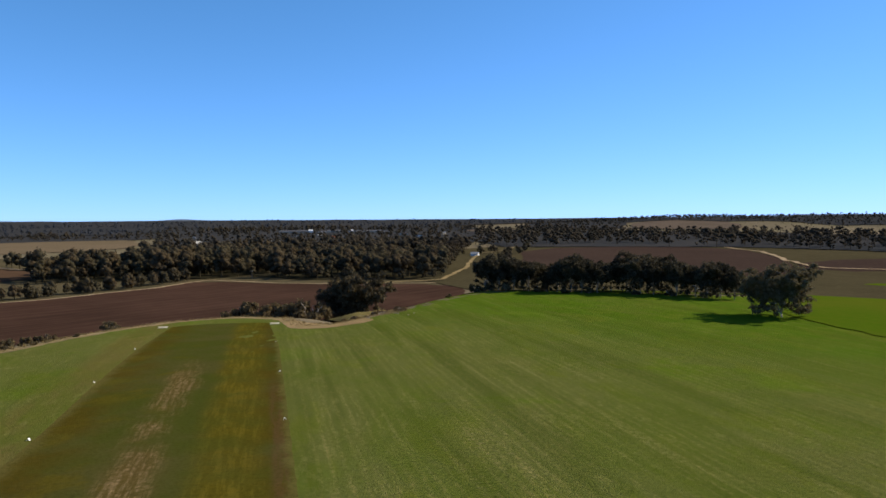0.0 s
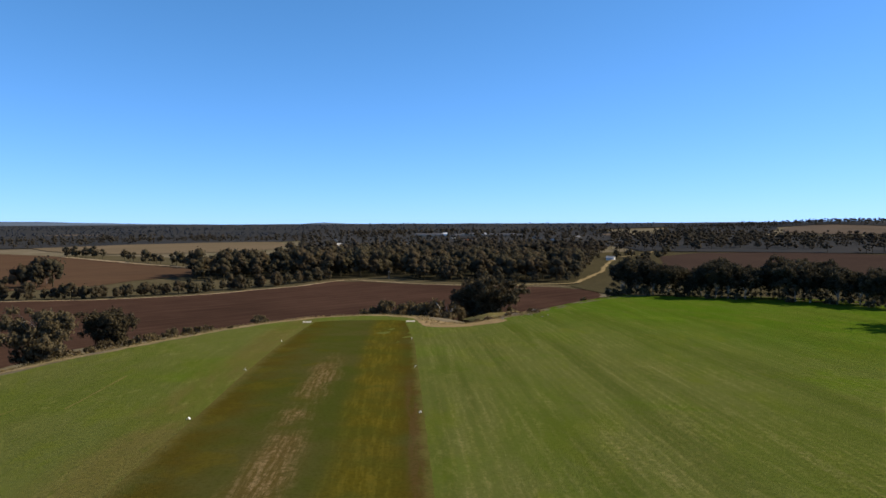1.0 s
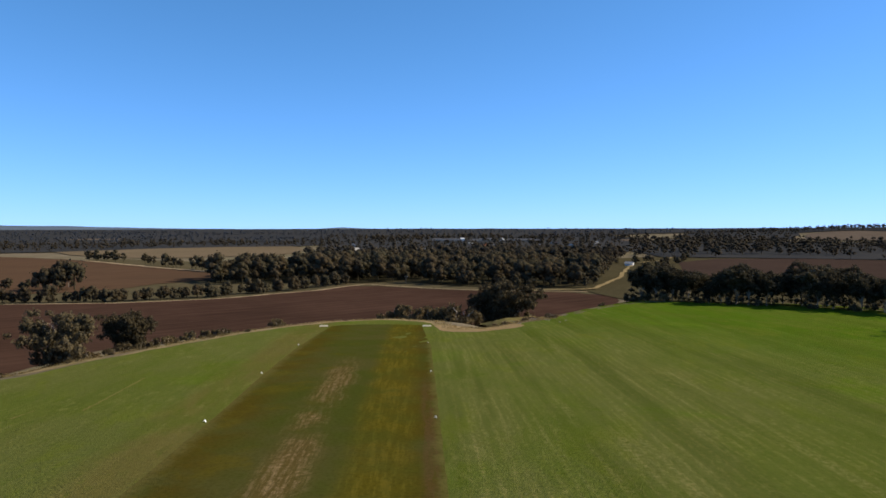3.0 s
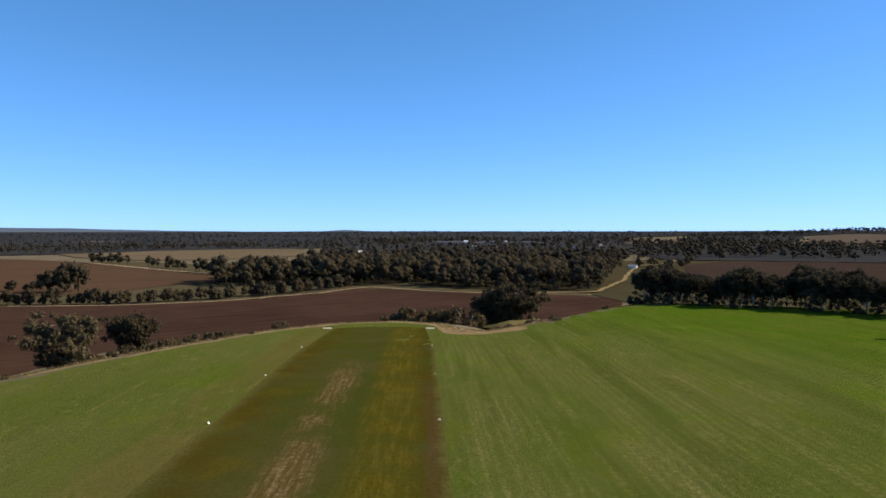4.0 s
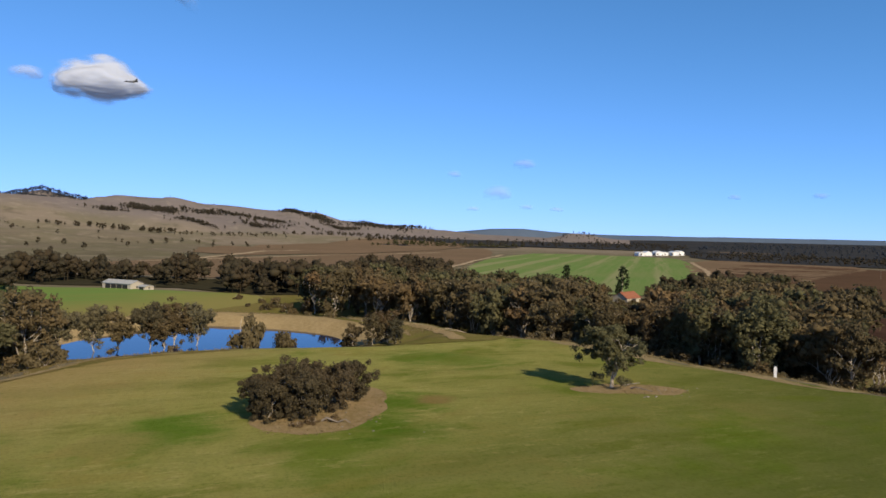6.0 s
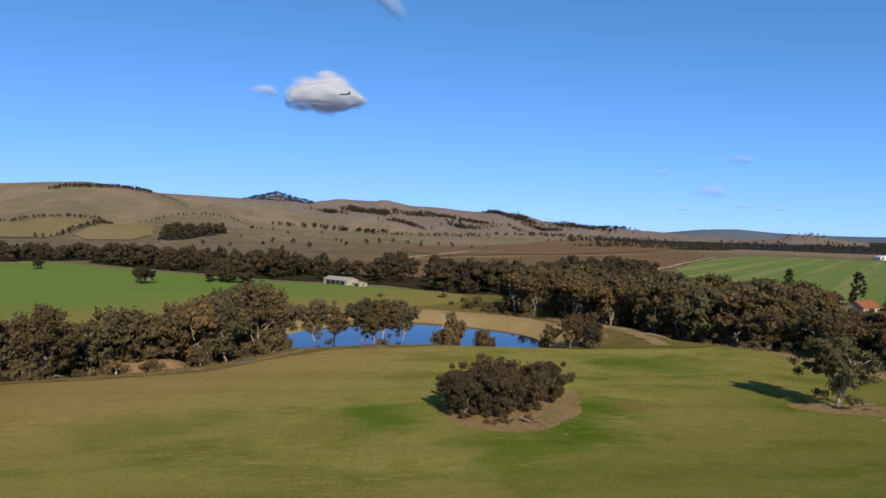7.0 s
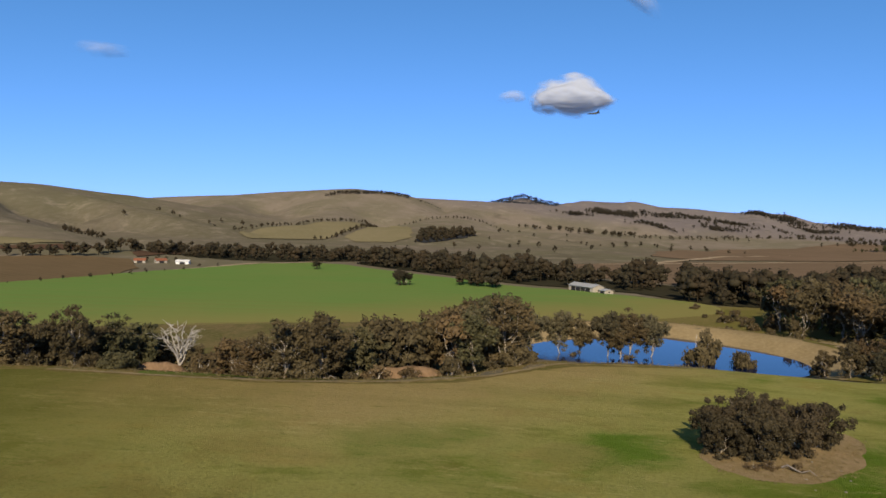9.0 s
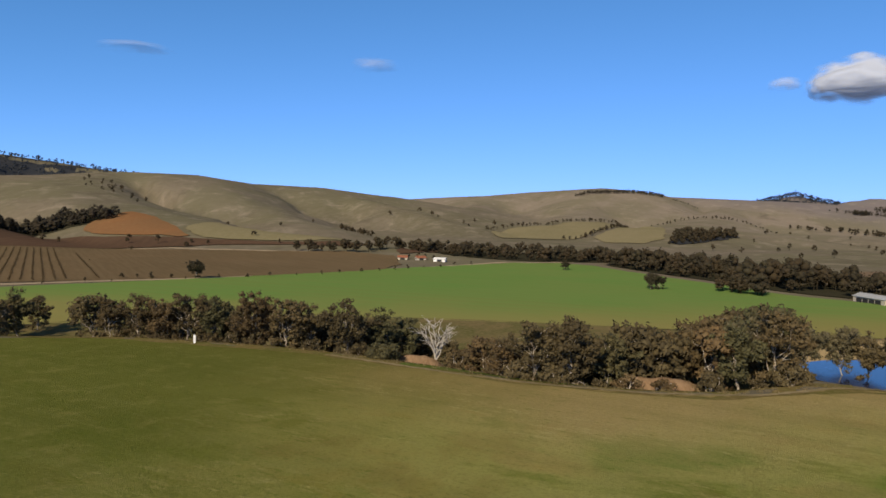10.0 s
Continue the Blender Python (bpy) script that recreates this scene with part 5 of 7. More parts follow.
earth_bank(-117.5, -112, 118, 11, 6, 2.2, 2)
for k, (x, y, s) in enumerate([(-133, -60, 1.1), (-130, -66, 1.3), (-141, -57, 0.9), (-118, -97, 0.6), (-292, 64, 1.6)]):
    ob = shrub("shrub", 101 + k, 3.0, 2.6, 60, 0.24, M_LEAF_TAN if k < 4 else M_LEAF_RED)
    ob.matrix_basis = put(ob, x, y, 70 * k, s)
    tagged(ob, "dry tan bush on the clay creek bank", "shrub", "tan bushes on the creek bank")
green = shrub("shrub", 107, 4.4, 4.2, 90, 0.26, M_LEAF_GREEN, 26)
green.matrix_basis = put(green, -110.5, -116, 20)
tagged(green, "dense round dark green bush before the creek gums", "shrub")
# the bleached dead gum
dead = gum("dead_tree", 61, 13, 6.2, 0.16, 12, 0.1, bark=M_DEADWOOD, twigs=8, bare=12, thin=1.5, split=True)
dead.matrix_basis = put(dead, -120, -109.5, 30)
tagged(dead, "bleached white dead gum with bare limbs", "tree")
# the dam's trees
for k, (x, y, s) in enumerate([(-211, -47, 0.98), (-210, -41, 0.9), (-213, -34, 1.0), (-216, -27, 1.05), (-218, -22, 0.95), (-212, -30, 0.9), (-205, -54, 1.0), (-203, -60, 1.1)]):
    SLIM.plant(k, x, y, 47 * k, s)
for k, (x, y, s, l) in enumerate([(-215, -7, 2.3, "dense round willow bush standing in the dam"), (-214, 3, 1.5, "small bush at the dam's edge"), (-206, 21, 1.2, "small bush at the dam's edge")]):
    ob = BUSH.plant(k, x, y, 60 * k, s, 1.75 if k == 0 else 1.4, l)
for k, (x, y, s) in enumerate([(-197, 27, 0.62), (-193, 33, 0.55), (-201, 32, 0.66), (-200, 22, 0.5)]):
    CREEK.plant(k, x, y, 80 * k, s, 1.0, "small spreading gum on the dam bank")

for k, (x, y, s) in enumerate([(-418, -21, 1.3), (-398, -8, 1.0), (-388, 0, 1.6), (-372, 2, 1.2), (-362, -4, 1.5), (-350, 6, 1.9), (-340, 8, 1.3), (-352, 16, 2.0), (-326, 14, 1.4), (-312, 22, 1.8), (-300, 28, 1.5), (-378, -14, 0.8), (-336, -2, 0.9)]):
    BUSH.plant(k, x, y, 37 * k, s, 1.0, "dark scrubby bush on the pasture behind the dam")

# the lone gum and the clump in the field
lone = gum("gum_tree", 75, 10.8, 5.6, 0.22, 13, 0.086, 75, 0.24, lean=0.03, thin=1.7, bare=4, low=10, leaves=M_LEAF_GREEN, twigs=5, split=True)
lone.matrix_basis = put(lone, -115, 58, 200)
tagged(lone, "lone gum with pale dead limbs in the green field", "tree")
for k, (x, y, s) in enumerate([(-99, 0, 0.82), (-100, 5, 0.95), (-104, 9, 1.0), (-110, 12, 0.9), (-107, 4, 1.02), (-103, 1, 0.9)]):
    MALLEE.plant(k, x, y, 70 * k, s)
for k, (x, y, s) in enumerate([(-96, 6, 0.42), (-95, 4, 0.36), (-97, 9, 0.4)]):
    ob = shrub("shrub", 95 + k, 3.0, 2.6, 70, 0.2, M_LEAF_TAN)
    ob.matrix_basis = put(ob, x, y, 50 * k, s)
    tagged(ob, "low straw-coloured bush at the clump's foot", "shrub", "straw bushes at the clump")
right_tree = gum("gum_tree", 76, 14.6, 10.6, 0.10, 16, 0.085, 60, 0.34, low=60, twigs=6, leaves=M_LEAF_GREY, split=True)
right_tree.matrix_basis = put(right_tree, 105, 192, 40)
tagged(right_tree, "wide spreading gum on the fence line of the green field", "tree")
# the row of dark gums on the far edge of the field
for k, (a, r, t) in enumerate(((-5.9, 302, 1.05), (-7.1, 300, 1.1), (-8.3, 297, 1.0), (-9.6, 292, 0.9), (-11.0, 288, 0.5), (-11.9, 290, 0.85), (-12.9, 287, 1.1), (-13.8, 287, 1.0), (-15.0, 286, 0.85),
                               (-17.4, 296, 1.2), (-18.4, 285, 1.05), (-19.4, 284, 0.95), (-20.3, 290, 1.1), (-21.1, 281, 0.95), (-22.5, 279, 0.85), (-23.4, 278, 0.95), (-24.3, 276, 0.9), (-25.3, 274, 0.8), (-6.6, 312, 1.0), (-13.4, 302, 1.05), (-19.0, 299, 1.15), (-10.3, 301, 0.9), (-11.3, 304, 0.8), (-16.1, 300, 0.9), (-9.0, 307, 0.9), (-12.2, 306, 0.9), (-15.3, 305, 0.95), (-21.8, 293, 0.9), (-23.9, 291, 0.9), (-17.0, 306, 1.0), (-8.0, 309, 0.95))):
    x, y = polar(a, r)
    ROW.plant(k, x, y, 61 * k, t, 1.0, "" if t > 0.6 else "small round dark gum in the row on the field's edge")
for k, (a, r, t) in enumerate(((-5.2, 300, 1.5), (-6.4, 297, 1.1), (-7.7, 294, 1.2), (-10.3, 287, 0.8), (-12.4, 284, 0.7), (-14.4, 283, 0.9), (-18.0, 281, 0.8), (-20.7, 279, 0.9), (-23.0, 275, 0.8))):
    x, y = polar(a, r)
    BUSH.plant(k, x, y, 50 * k, t, 1.0, "dark bush under the row of gums")
# trees below the brow
DOME = Kinds([lambda: gum("gum_tree", 45, 14, 7.4, 0.12, 12, 0.095, 42, 0.40, low=60, twigs=5, bare=1, leaves=M_LEAF_DARK),
              lambda: gum("gum_tree", 46, 14, 7.0, 0.14, 11, 0.095, 42, 0.40, low=55, twigs=5, leaves=M_LEAF_DARK)],
             "dark round-headed gum below the brow of the field", "tree", "round-headed gums below the brow")
for k, (x, y, s) in enumerate([(-114, 143, 0.98), (-113.5, 166.5, 0.88), (-19, 250, 1.3), (-25, 257, 1.2)]):
    DOME.plant(k, x, y, 83 * k, s)
for k, (x, y, s) in enumerate([(-34, 236, 3.0), (-40, 240, 2.4), (-59, 254, 2.8), (-65, 256, 2.3), (-49, 247, 2.3), (-44, 243, 2.2), (-55, 252, 2.2), (-89, 208, 1.1), (-97, 178, 0.9), (-95, 186, 0.8), (-101, 168, 0.9), (-104, 158, 0.8), (-106, 150, 0.9), (-98, 172, 1.0), (-100, 164, 0.9), (-103, 162, 1.1), (-105, 154, 1.0), (-96, 182, 0.8), (-108, 146, 0.9),
                               (-100, 142, 0.35), (-97, 150, 0.3), (-92, 172, 0.35), (-88, 186, 0.35), (-102, 130, 0.3), (14, 268, 0.6), (-5, 232, 0.5)]):
    BUSH.plant(k, x, y, 40 * k, s, 1.0, "rounded dark bush below the field's dry brow" if s > 0.6 else "small shrub in the dry verge")
for k, (x, y, s) in enumerate([(-382, 197, 1.5), (-377, 203, 1.3)]):
    BUSH.plant(k, x, y, 70 * k, s, 1.0, "dark bush in front of the farmhouse")
# single trees in the green crop, pines by the house
for k, (x, y, s) in enumerate([(-448, -221, 0.85), (-551, -357, 0.6), (-235, -443, 0.95), (-452, -216, 0.7)]):
    ROW.plant(k, x, y, 90 * k, s, 1.0, "single dark gum standing in the green crop")
for k, (x, y, h) in enumerate([(-520, 222, 17), (-462, 240, 19), (-440, 226, 9)]):
    p = pine("pine_tree", 80 + k, h, h * 0.33)
    p.matrix_basis = put(p, x, y, 50 * k)
    tagged(p, "dark upright ragged pine beside the farmhouse", "tree", "pines at the farmhouse")


# ---------------------------------------------------------------- woods, as stuff
def woods(name, places, label, seed, clumps=6, per=14, leaf=0.6, squat=0.85, material=M_WOODS, middle=0.47):
    """Many trees as one mass: each a domed crown of overlapping leafy lumps over a stub of trunk. places: x, y, height."""
    rg = np.random.default_rng(seed)
    p = np.array(places, float)
    z = height(p[:, 0], p[:, 1])
    n = len(p)
    h = p[:, 2]
    girth = rg.uniform(0.26, 0.44, (n, 1)) * h[:, None]
    a = rg.uniform(0, 2 * pi, (n, clumps))
    up = rg.uniform(-0.75, 1.0, (n, clumps))
    up[:, 0] = 1.0
    flare = np.sqrt(np.clip(1 - up ** 2, 0, 1)) * rg.uniform(0.55, 1.1, (n, clumps)) * girth * 0.72
    lift = (middle + 0.27 * up * rg.uniform(0.8, 1.15, (n, clumps))) * h[:, None]
    c = np.stack([p[:, :1] + flare * np.cos(a), p[:, 1:2] + flare * np.sin(a), z[:, None] + lift], 2).reshape(-1, 3)
    r = (girth * rg.uniform(0.34, 0.62, (n, clumps)) * (10 / clumps) ** 0.3).ravel()
    lf = np.repeat(h * 0.085, clumps * per)[:, None]
    v, f = leaf_clumps(rg, c, r, per, 1.0, 0.74, squat, clumps >= 11)
    nt_ = n * clumps * per
    tri = v[:nt_ * 3].reshape(-1, 3, 3)
    mid = tri.mean(1, keepdims=True)
    tri = mid + (tri - mid) * (lf[:, :, None] * leaf)
    v = np.concatenate([tri.reshape(-1, 3), v[nt_ * 3:]])
    # trunks: three-sided stubs
    k = np.arange(3) * 2 * pi / 3
    ring = np.stack([np.cos(k), np.sin(k)], 1)
    low = np.stack([p[:, None, 0] + ring[None, :, 0] * 0.022 * h[:, None], p[:, None, 1] + ring[None, :, 1] * 0.022 * h[:, None], np.repeat(z[:, None] - 0.5, 3, 1)], 2)
    top = low.copy()
    top[:, :, 2] = (z + h * 0.5)[:, None]
    off = len(v)
    tv = np.concatenate([low, top], 1).reshape(-1, 3)
    tf = []
    for i in range(3):
        j = (i + 1) % 3
        tf += [(i, j, 3 + j), (i, 3 + j, 3 + i)]
    tf = (np.array(tf)[None] + (np.arange(n) * 6)[:, None, None] + off).reshape(-1, 3)
    ob = tri_object(name, np.concatenate([v, tv]), np.concatenate([f, tf]), material)
    ob.data.polygons.foreach_set("use_smooth", [True] * len(ob.data.polygons))
    return tagged(ob, label, "trees", kind="stuff")


def tall(points, lo, hi, seed):
    rg = random.Random(seed)
    return [(x, y, rg.uniform(lo, hi)) for x, y in points]


def forest(name, poly, gap, lo, hi, label, seed, clumps=6, per=10, floor=True, openness=0.0, wave=120.0, gaps=(), leaves=M_WOODS):
    """A wood over a stretch of the plan, with its shaded leaf-litter floor."""
    pts = scatter(poly, gap, seed)
    if openness:
        a = np.array(pts)
        n = value_noise(a[:, 0], a[:, 1], wave, seed, 2)
        cut = np.quantile(n, openness)
        pts = [p for p, v in zip(pts, n) if v > cut]
    pts = [p for p in pts if all(hypot(p[0] - x, p[1] - y) > r for x, y, r in gaps)]
    woods(name, tall(pts, lo * 0.6, hi * 1.12, seed), label, seed, clumps, per, 0.6 if gap < 25 else 0.42, 0.85 if gap < 25 else 0.68, material=leaves)
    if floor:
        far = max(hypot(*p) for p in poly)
        sheet("forest_floor", poly, M_FLOOR if far < 1250 else M_FARFLOOR, "leaf litter and undergrowth of a wood, haze-tinted far off", max(18.0, far / 45), 0.1 + 0.0006 * far, "ground", rounds=1, seed=seed)


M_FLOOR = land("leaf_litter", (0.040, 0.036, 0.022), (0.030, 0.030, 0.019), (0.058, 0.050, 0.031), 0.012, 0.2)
# bluish cast of this floor is distance haze painted in
M_FARFLOOR = land("hazed_forest_canopy", (0.030, 0.034, 0.040), (0.046, 0.046, 0.048), (0.038, 0.041, 0.046), 0.0045, 0.05)
M_ROUGH = land("rough_dark_pasture", (0.062, 0.054, 0.030), (0.048, 0.043, 0.024), (0.086, 0.072, 0.041), 0.015, 0.3)
sheet("rough_land", [(60, 330), (150, 300), (330, 330), (600, 560), (760, 900), (330, 1010), (70, 980), (-6, 640), (-14, 540), (10, 448)], M_ROUGH, "dark rough land round the fallow paddocks", 22.0, 0.42, "ground", rounds=1, seed=3)
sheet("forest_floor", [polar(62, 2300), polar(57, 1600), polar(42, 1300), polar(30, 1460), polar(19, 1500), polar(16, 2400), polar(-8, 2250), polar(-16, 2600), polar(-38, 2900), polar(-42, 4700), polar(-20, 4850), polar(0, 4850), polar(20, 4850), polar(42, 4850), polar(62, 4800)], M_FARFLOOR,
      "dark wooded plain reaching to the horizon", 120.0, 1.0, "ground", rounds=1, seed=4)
TOWN = [(*polar(a, r), q) for a, r, q in ((8.3, 1830, 50), (10.6, 1840, 60), (6.2, 1840, 60), (4.0, 1850, 60), (2.6, 1860, 40), (12.5, 1500, 60), (6.8, 1450, 55))]
TOWN += [(*polar(a, 1770), 45) for a in (2.2, 3.8, 5.4, 7.0, 8.6, 10.2, 11.6)]
SHED_EAST = (66, 742, 24)
woods("hedgerow", tall(along([(-352, 314), (-300, 325), (-245, 341), (-200, 380)], 4.6, 30, 2.0) + along([(-200, 380), (-170, 430), (-152, 480)], 5.5, 31, 3), 8, 13, 1),
      "leafy hedgerow of small gums along the ploughed paddock", 1, 16, 20, 0.6, 1.0, M_GROVE, 0.36)
woods("hedgerow", tall([(-316, 398), (-309, 402), (-323, 392), (-313, 394)], 17, 23, 2) + tall(scatter([(-470, 320), (-400, 352), (-332, 392), (-300, 420), (-350, 412), (-480, 360)], 12, 5), 5, 9, 6),
      "tall gums in the hedgerow by the brown paddock", 2, 18, 20, 0.6, 1.0, M_GROVE, 0.48)
forest("grove", [(-252, 462), (-160, 484), (-120, 500), (-110, 590), (-180, 640), (-250, 600), (-275, 530)], 11.5, 14, 23, "dense dark grove of gums at the paddock corner", 3, 16, 13, leaves=M_GROVE)
forest("woodland", [(-122, 510), (-60, 466), (20, 470), (28, 600), (10, 690), (-220, 690), (-180, 640)], 11, 9, 20,
       "dark dense woodland in the valley before the town", 4, 13, 15, True, 0.06, 60, gaps=[SHED_EAST], leaves=M_GROVE)
forest("woodland", [(10, 700), (50, 780), (80, 960), (-60, 1010), (-240, 960), (-330, 820), (-225, 700)], 15, 9, 20,
       "dark woodland reaching back to the town", 33, 10, 12, True, 0.14, 90, gaps=[SHED_EAST], leaves=M_VALE)
forest("woodland", [polar(20.5, 1020), polar(12, 985), polar(2, 1000), polar(-6, 960), polar(-6, 2300), polar(8, 2500), polar(19, 2400)], 36, 8, 17,
       "dark trees among the town's houses", 5, 8, 8, True, 0.2, 150, TOWN, leaves=M_VALE)
forest("woodland", [polar(-5, 950), polar(-15, 960), polar(-27, 985), polar(-38, 900), polar(-38, 1500), polar(-27, 1780), polar(-17, 1850), polar(-5, 1950)], 27, 11, 21,
       "dark woodland behind the fallow paddocks", 6, 8, 9, True, 0.1, gaps=[(*polar(-5.5, 1880), 75)], leaves=M_VALE)
forest("woodland", [polar(19, 1470), polar(30, 1430), polar(42, 1250), polar(54, 1330), polar(57.5, 1500), polar(57.5, 1820), polar(42, 1780), polar(30, 1830), polar(19, 1850)], 25, 8, 15,
       "dark brown-green edge of the forest on the plain", 7, 5, 6, True, 0.15, 140, leaves=M_VALE)
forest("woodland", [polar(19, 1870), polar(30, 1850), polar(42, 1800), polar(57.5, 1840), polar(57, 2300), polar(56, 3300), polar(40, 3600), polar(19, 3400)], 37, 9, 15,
       "wide forest on the plain, tinted haze-blue", 41, 3, 4, True, 0.25, 260, gaps=[(*polar(54, 2080), 110), (*polar(36, 2250), 90)], leaves=M_FARWOODS)
for a, r, w in ((54, 2080, 95), (36, 2250, 75)):
    x, y = polar(a, r)
    sheet("paddock", [(x - w, y - 70), (x + w, y - 60), (x + w * 0.8, y + 80), (x - w * 0.9, y + 70)], M_FARPALE, "pale clearing in the forest on the plain", 24.0, 2.4, "field", rounds=1)
woods("shed_trees", tall(along([(-1380, 745), (-1388, 768), (-1412, 830), (-1443, 900)], 12, 58, 6), 4, 8, 59), "low dark trees before the grain sheds", 60, 7, 7, material=M_VALE)
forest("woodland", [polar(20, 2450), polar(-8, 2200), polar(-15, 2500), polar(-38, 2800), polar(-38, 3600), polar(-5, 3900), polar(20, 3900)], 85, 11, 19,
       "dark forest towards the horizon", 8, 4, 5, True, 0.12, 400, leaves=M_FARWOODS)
woods("woodland", tall(along([polar(17, 1900), polar(10, 1960), polar(2, 1980), polar(-6, 1950)], 12, 91, 25), 13, 23, 92), "tall dark trees behind the town", 34, 8, 8, 0.5, 0.85, M_VALE)
forest("woodland", [polar(-8, 1950), polar(-16.5, 1900), polar(-17.2, 2330), polar(-10, 2300)], 32, 9, 16, "dark trees on the near side of the low hill", 32, 7, 6, leaves=M_VALE)
forest("woodland", [polar(-24, 1950), polar(-26, 2350), polar(-30, 2400), polar(-40, 2350), polar(-40, 1650), polar(-30, 1700)], 50, 6, 9, "broken woodland on the low hill", 28, 5, 7, False, 0.3, 220, leaves=M_VALE)
forest("woodland", [polar(-13, 2200), polar(-17, 2225), polar(-26, 2235), polar(-42, 2300), polar(-43, 2750), polar(-26, 2600), polar(-13, 2450)], 21, 8, 14, "dark trees along the crest of the low hill", 36, 4, 6, leaves=M_VALE)
woods("roadside_trees", tall(along([(64, 540), (84, 640), (98, 720), (140, 860)], 13, 37, 5) + along([(6, 500), (28, 590), (36, 680), (44, 740)], 9, 39, 5) + along([(50, 765), (80, 775), (100, 800)], 9, 40, 5), 6, 13, 38),
      "small gums and bushes beside the dirt road", 39, 11, 12, 0.6, 0.9, M_GROVE)
woods("tree_line", tall(along([(-575, 772), (-540, 752), (-500, 730)], 10, 38, 8) + along([(-450, 700), (-400, 662), (-340, 618), (-290, 580), (-255, 535)], 11, 60, 5), 11, 17, 9), "row of gums beside the brown paddock", 9, 12, 10, 0.6, 0.9, M_GROVE)
forest("creek_wood", [(-440, 20), (-452, -22), (-490, -56), (-508, -100), (-508, -150), (-545, -204), (-580, -268), (-672, -400), (-730, -360), (-650, -230), (-600, -140), (-580, -40), (-520, 60), (-450, 90)], 11.5, 9, 22,
       "belt of gums along the creek behind the green crop", 10, 13, 13, True, 0.16, 45, gaps=[(-500, -98, 24)])
forest("creek_wood", [(-672, -404), (-612, -455), (-592, -540), polar(136.3, 865), polar(136.9, 925), (-690, -620), (-748, -556), (-762, -470), (-730, -380)], 12.5, 8, 17, "belt of gums along the upper creek", 11, 11, 12, True, 0.18, 50)
woods("creek_wood", tall(scatter([(-462, -152), (-488, -160), (-500, -186), (-478, -194), (-464, -176)], 9, 93), 11, 17, 94), "spur of gums standing out into the green crop", 35, 18, 18)
woods("tree_line", tall(along([polar(144.6, 838), polar(142, 826), polar(139.3, 816)], 7, 41, 5), 12, 20, 12), "gums along the farm road", 12, 16, 13)
woods("tree_line", tall(along([polar(138.6, 829), polar(136.6, 850)], 6, 42, 6), 13, 19, 96), "clump of gums beside the cottages", 97, 16, 13)
woods("tree_line", tall(along([polar(141.5, 1420), polar(140.3, 1320), polar(138.9, 1225)], 8, 43, 8), 9, 15, 98), "belt of trees in a fold of the hill", 98, 10, 9)
forest("plain_wood", [(-560, 130), (-640, 160), (-760, 170), (-780, 120), (-660, 60), (-560, 40)], 15, 12, 19, "gums on the plain behind the creek", 13, 12, 12)
forest("plain_wood", [(-470, 260), (-420, 300), (-470, 400), (-560, 420), (-520, 340)], 14, 10, 17, "gums behind the farmhouse", 14, 11, 8)
# tree rows of the foothill paddocks, close set
woods("hill_trees", tall(along([polar(129.5, 1470), polar(128.3, 1525), polar(124.8, 1640), polar(121.5, 1790), polar(119.3, 1930)], 13, 45, 4) + along([polar(119.3, 1930), polar(118.4, 1800), polar(119.5, 1600), polar(121.7, 1402), polar(123.2, 1370)], 11, 46, 4)
      + along([polar(117.5, 1980), polar(111, 2100), polar(106.9, 2200)], 13, 48, 4), 8, 13, 15),
      "rows of trees across the foothill paddocks", 15, 7, 8)
forest("hill_trees", [polar(115.2, 1290), polar(114.8, 1500), polar(113.4, 1560), polar(110.4, 1650), polar(110.2, 1560), polar(112, 1420)], 14, 14, 22, "grove on the foothill slope", 16, 11, 11)
# belts of trees at the foot of the rocky hills
for line, gap, side, lo, hi, seed in (([polar(106.9, 2335), polar(104.4, 2385)], 9, 12, 10, 17, 61), ([polar(104.2, 2390), polar(102.8, 2430)], 8, 16, 12, 20, 62), ([polar(102.7, 2390), polar(100.5, 2450)], 6, 26, 12, 24, 63),
                                      ([polar(100.3, 1880), polar(97.7, 1935)], 6, 22, 12, 19, 64), ([polar(97.5, 1871), polar(94, 1923), polar(90, 1990)], 9, 22, 8, 15, 65), ([polar(103, 1560), polar(97, 1520), polar(90, 1500)], 30, 10, 6, 13, 66),
                                      ([polar(94, 2350), polar(88, 2400), polar(83, 2300)], 9, 45, 9, 17, 67), ([polar(93, 2900), polar(88.5, 2850), polar(84, 2800), polar(79, 2700)], 9, 60, 10, 18, 68), ([polar(84, 1950), polar(81, 2100), polar(77, 2100)], 10, 30, 9, 16, 69)):
    woods("hill_trees", tall(along(line, gap, seed, side), lo, hi, seed), "belt of dark trees at the foot of the hills", seed, 7, 7)
woods("hill_trees", tall([polar(a, r) for a, r in ((103.9, 1138), (101.4, 1527), (99.4, 1551), (107.5, 1250), (106.8, 1400), (109.2, 1500), (105.2, 1330), (112, 1240), (98.4, 1530), (96, 1480), (108.4, 1700), (105.6, 1620), (103, 1700), (101, 1290), (95, 1400), (92.5, 1530), (110, 1180), (106, 1080))], 9, 16, 70),
      "single gums dotted over the grazing plain", 71, 10, 10)
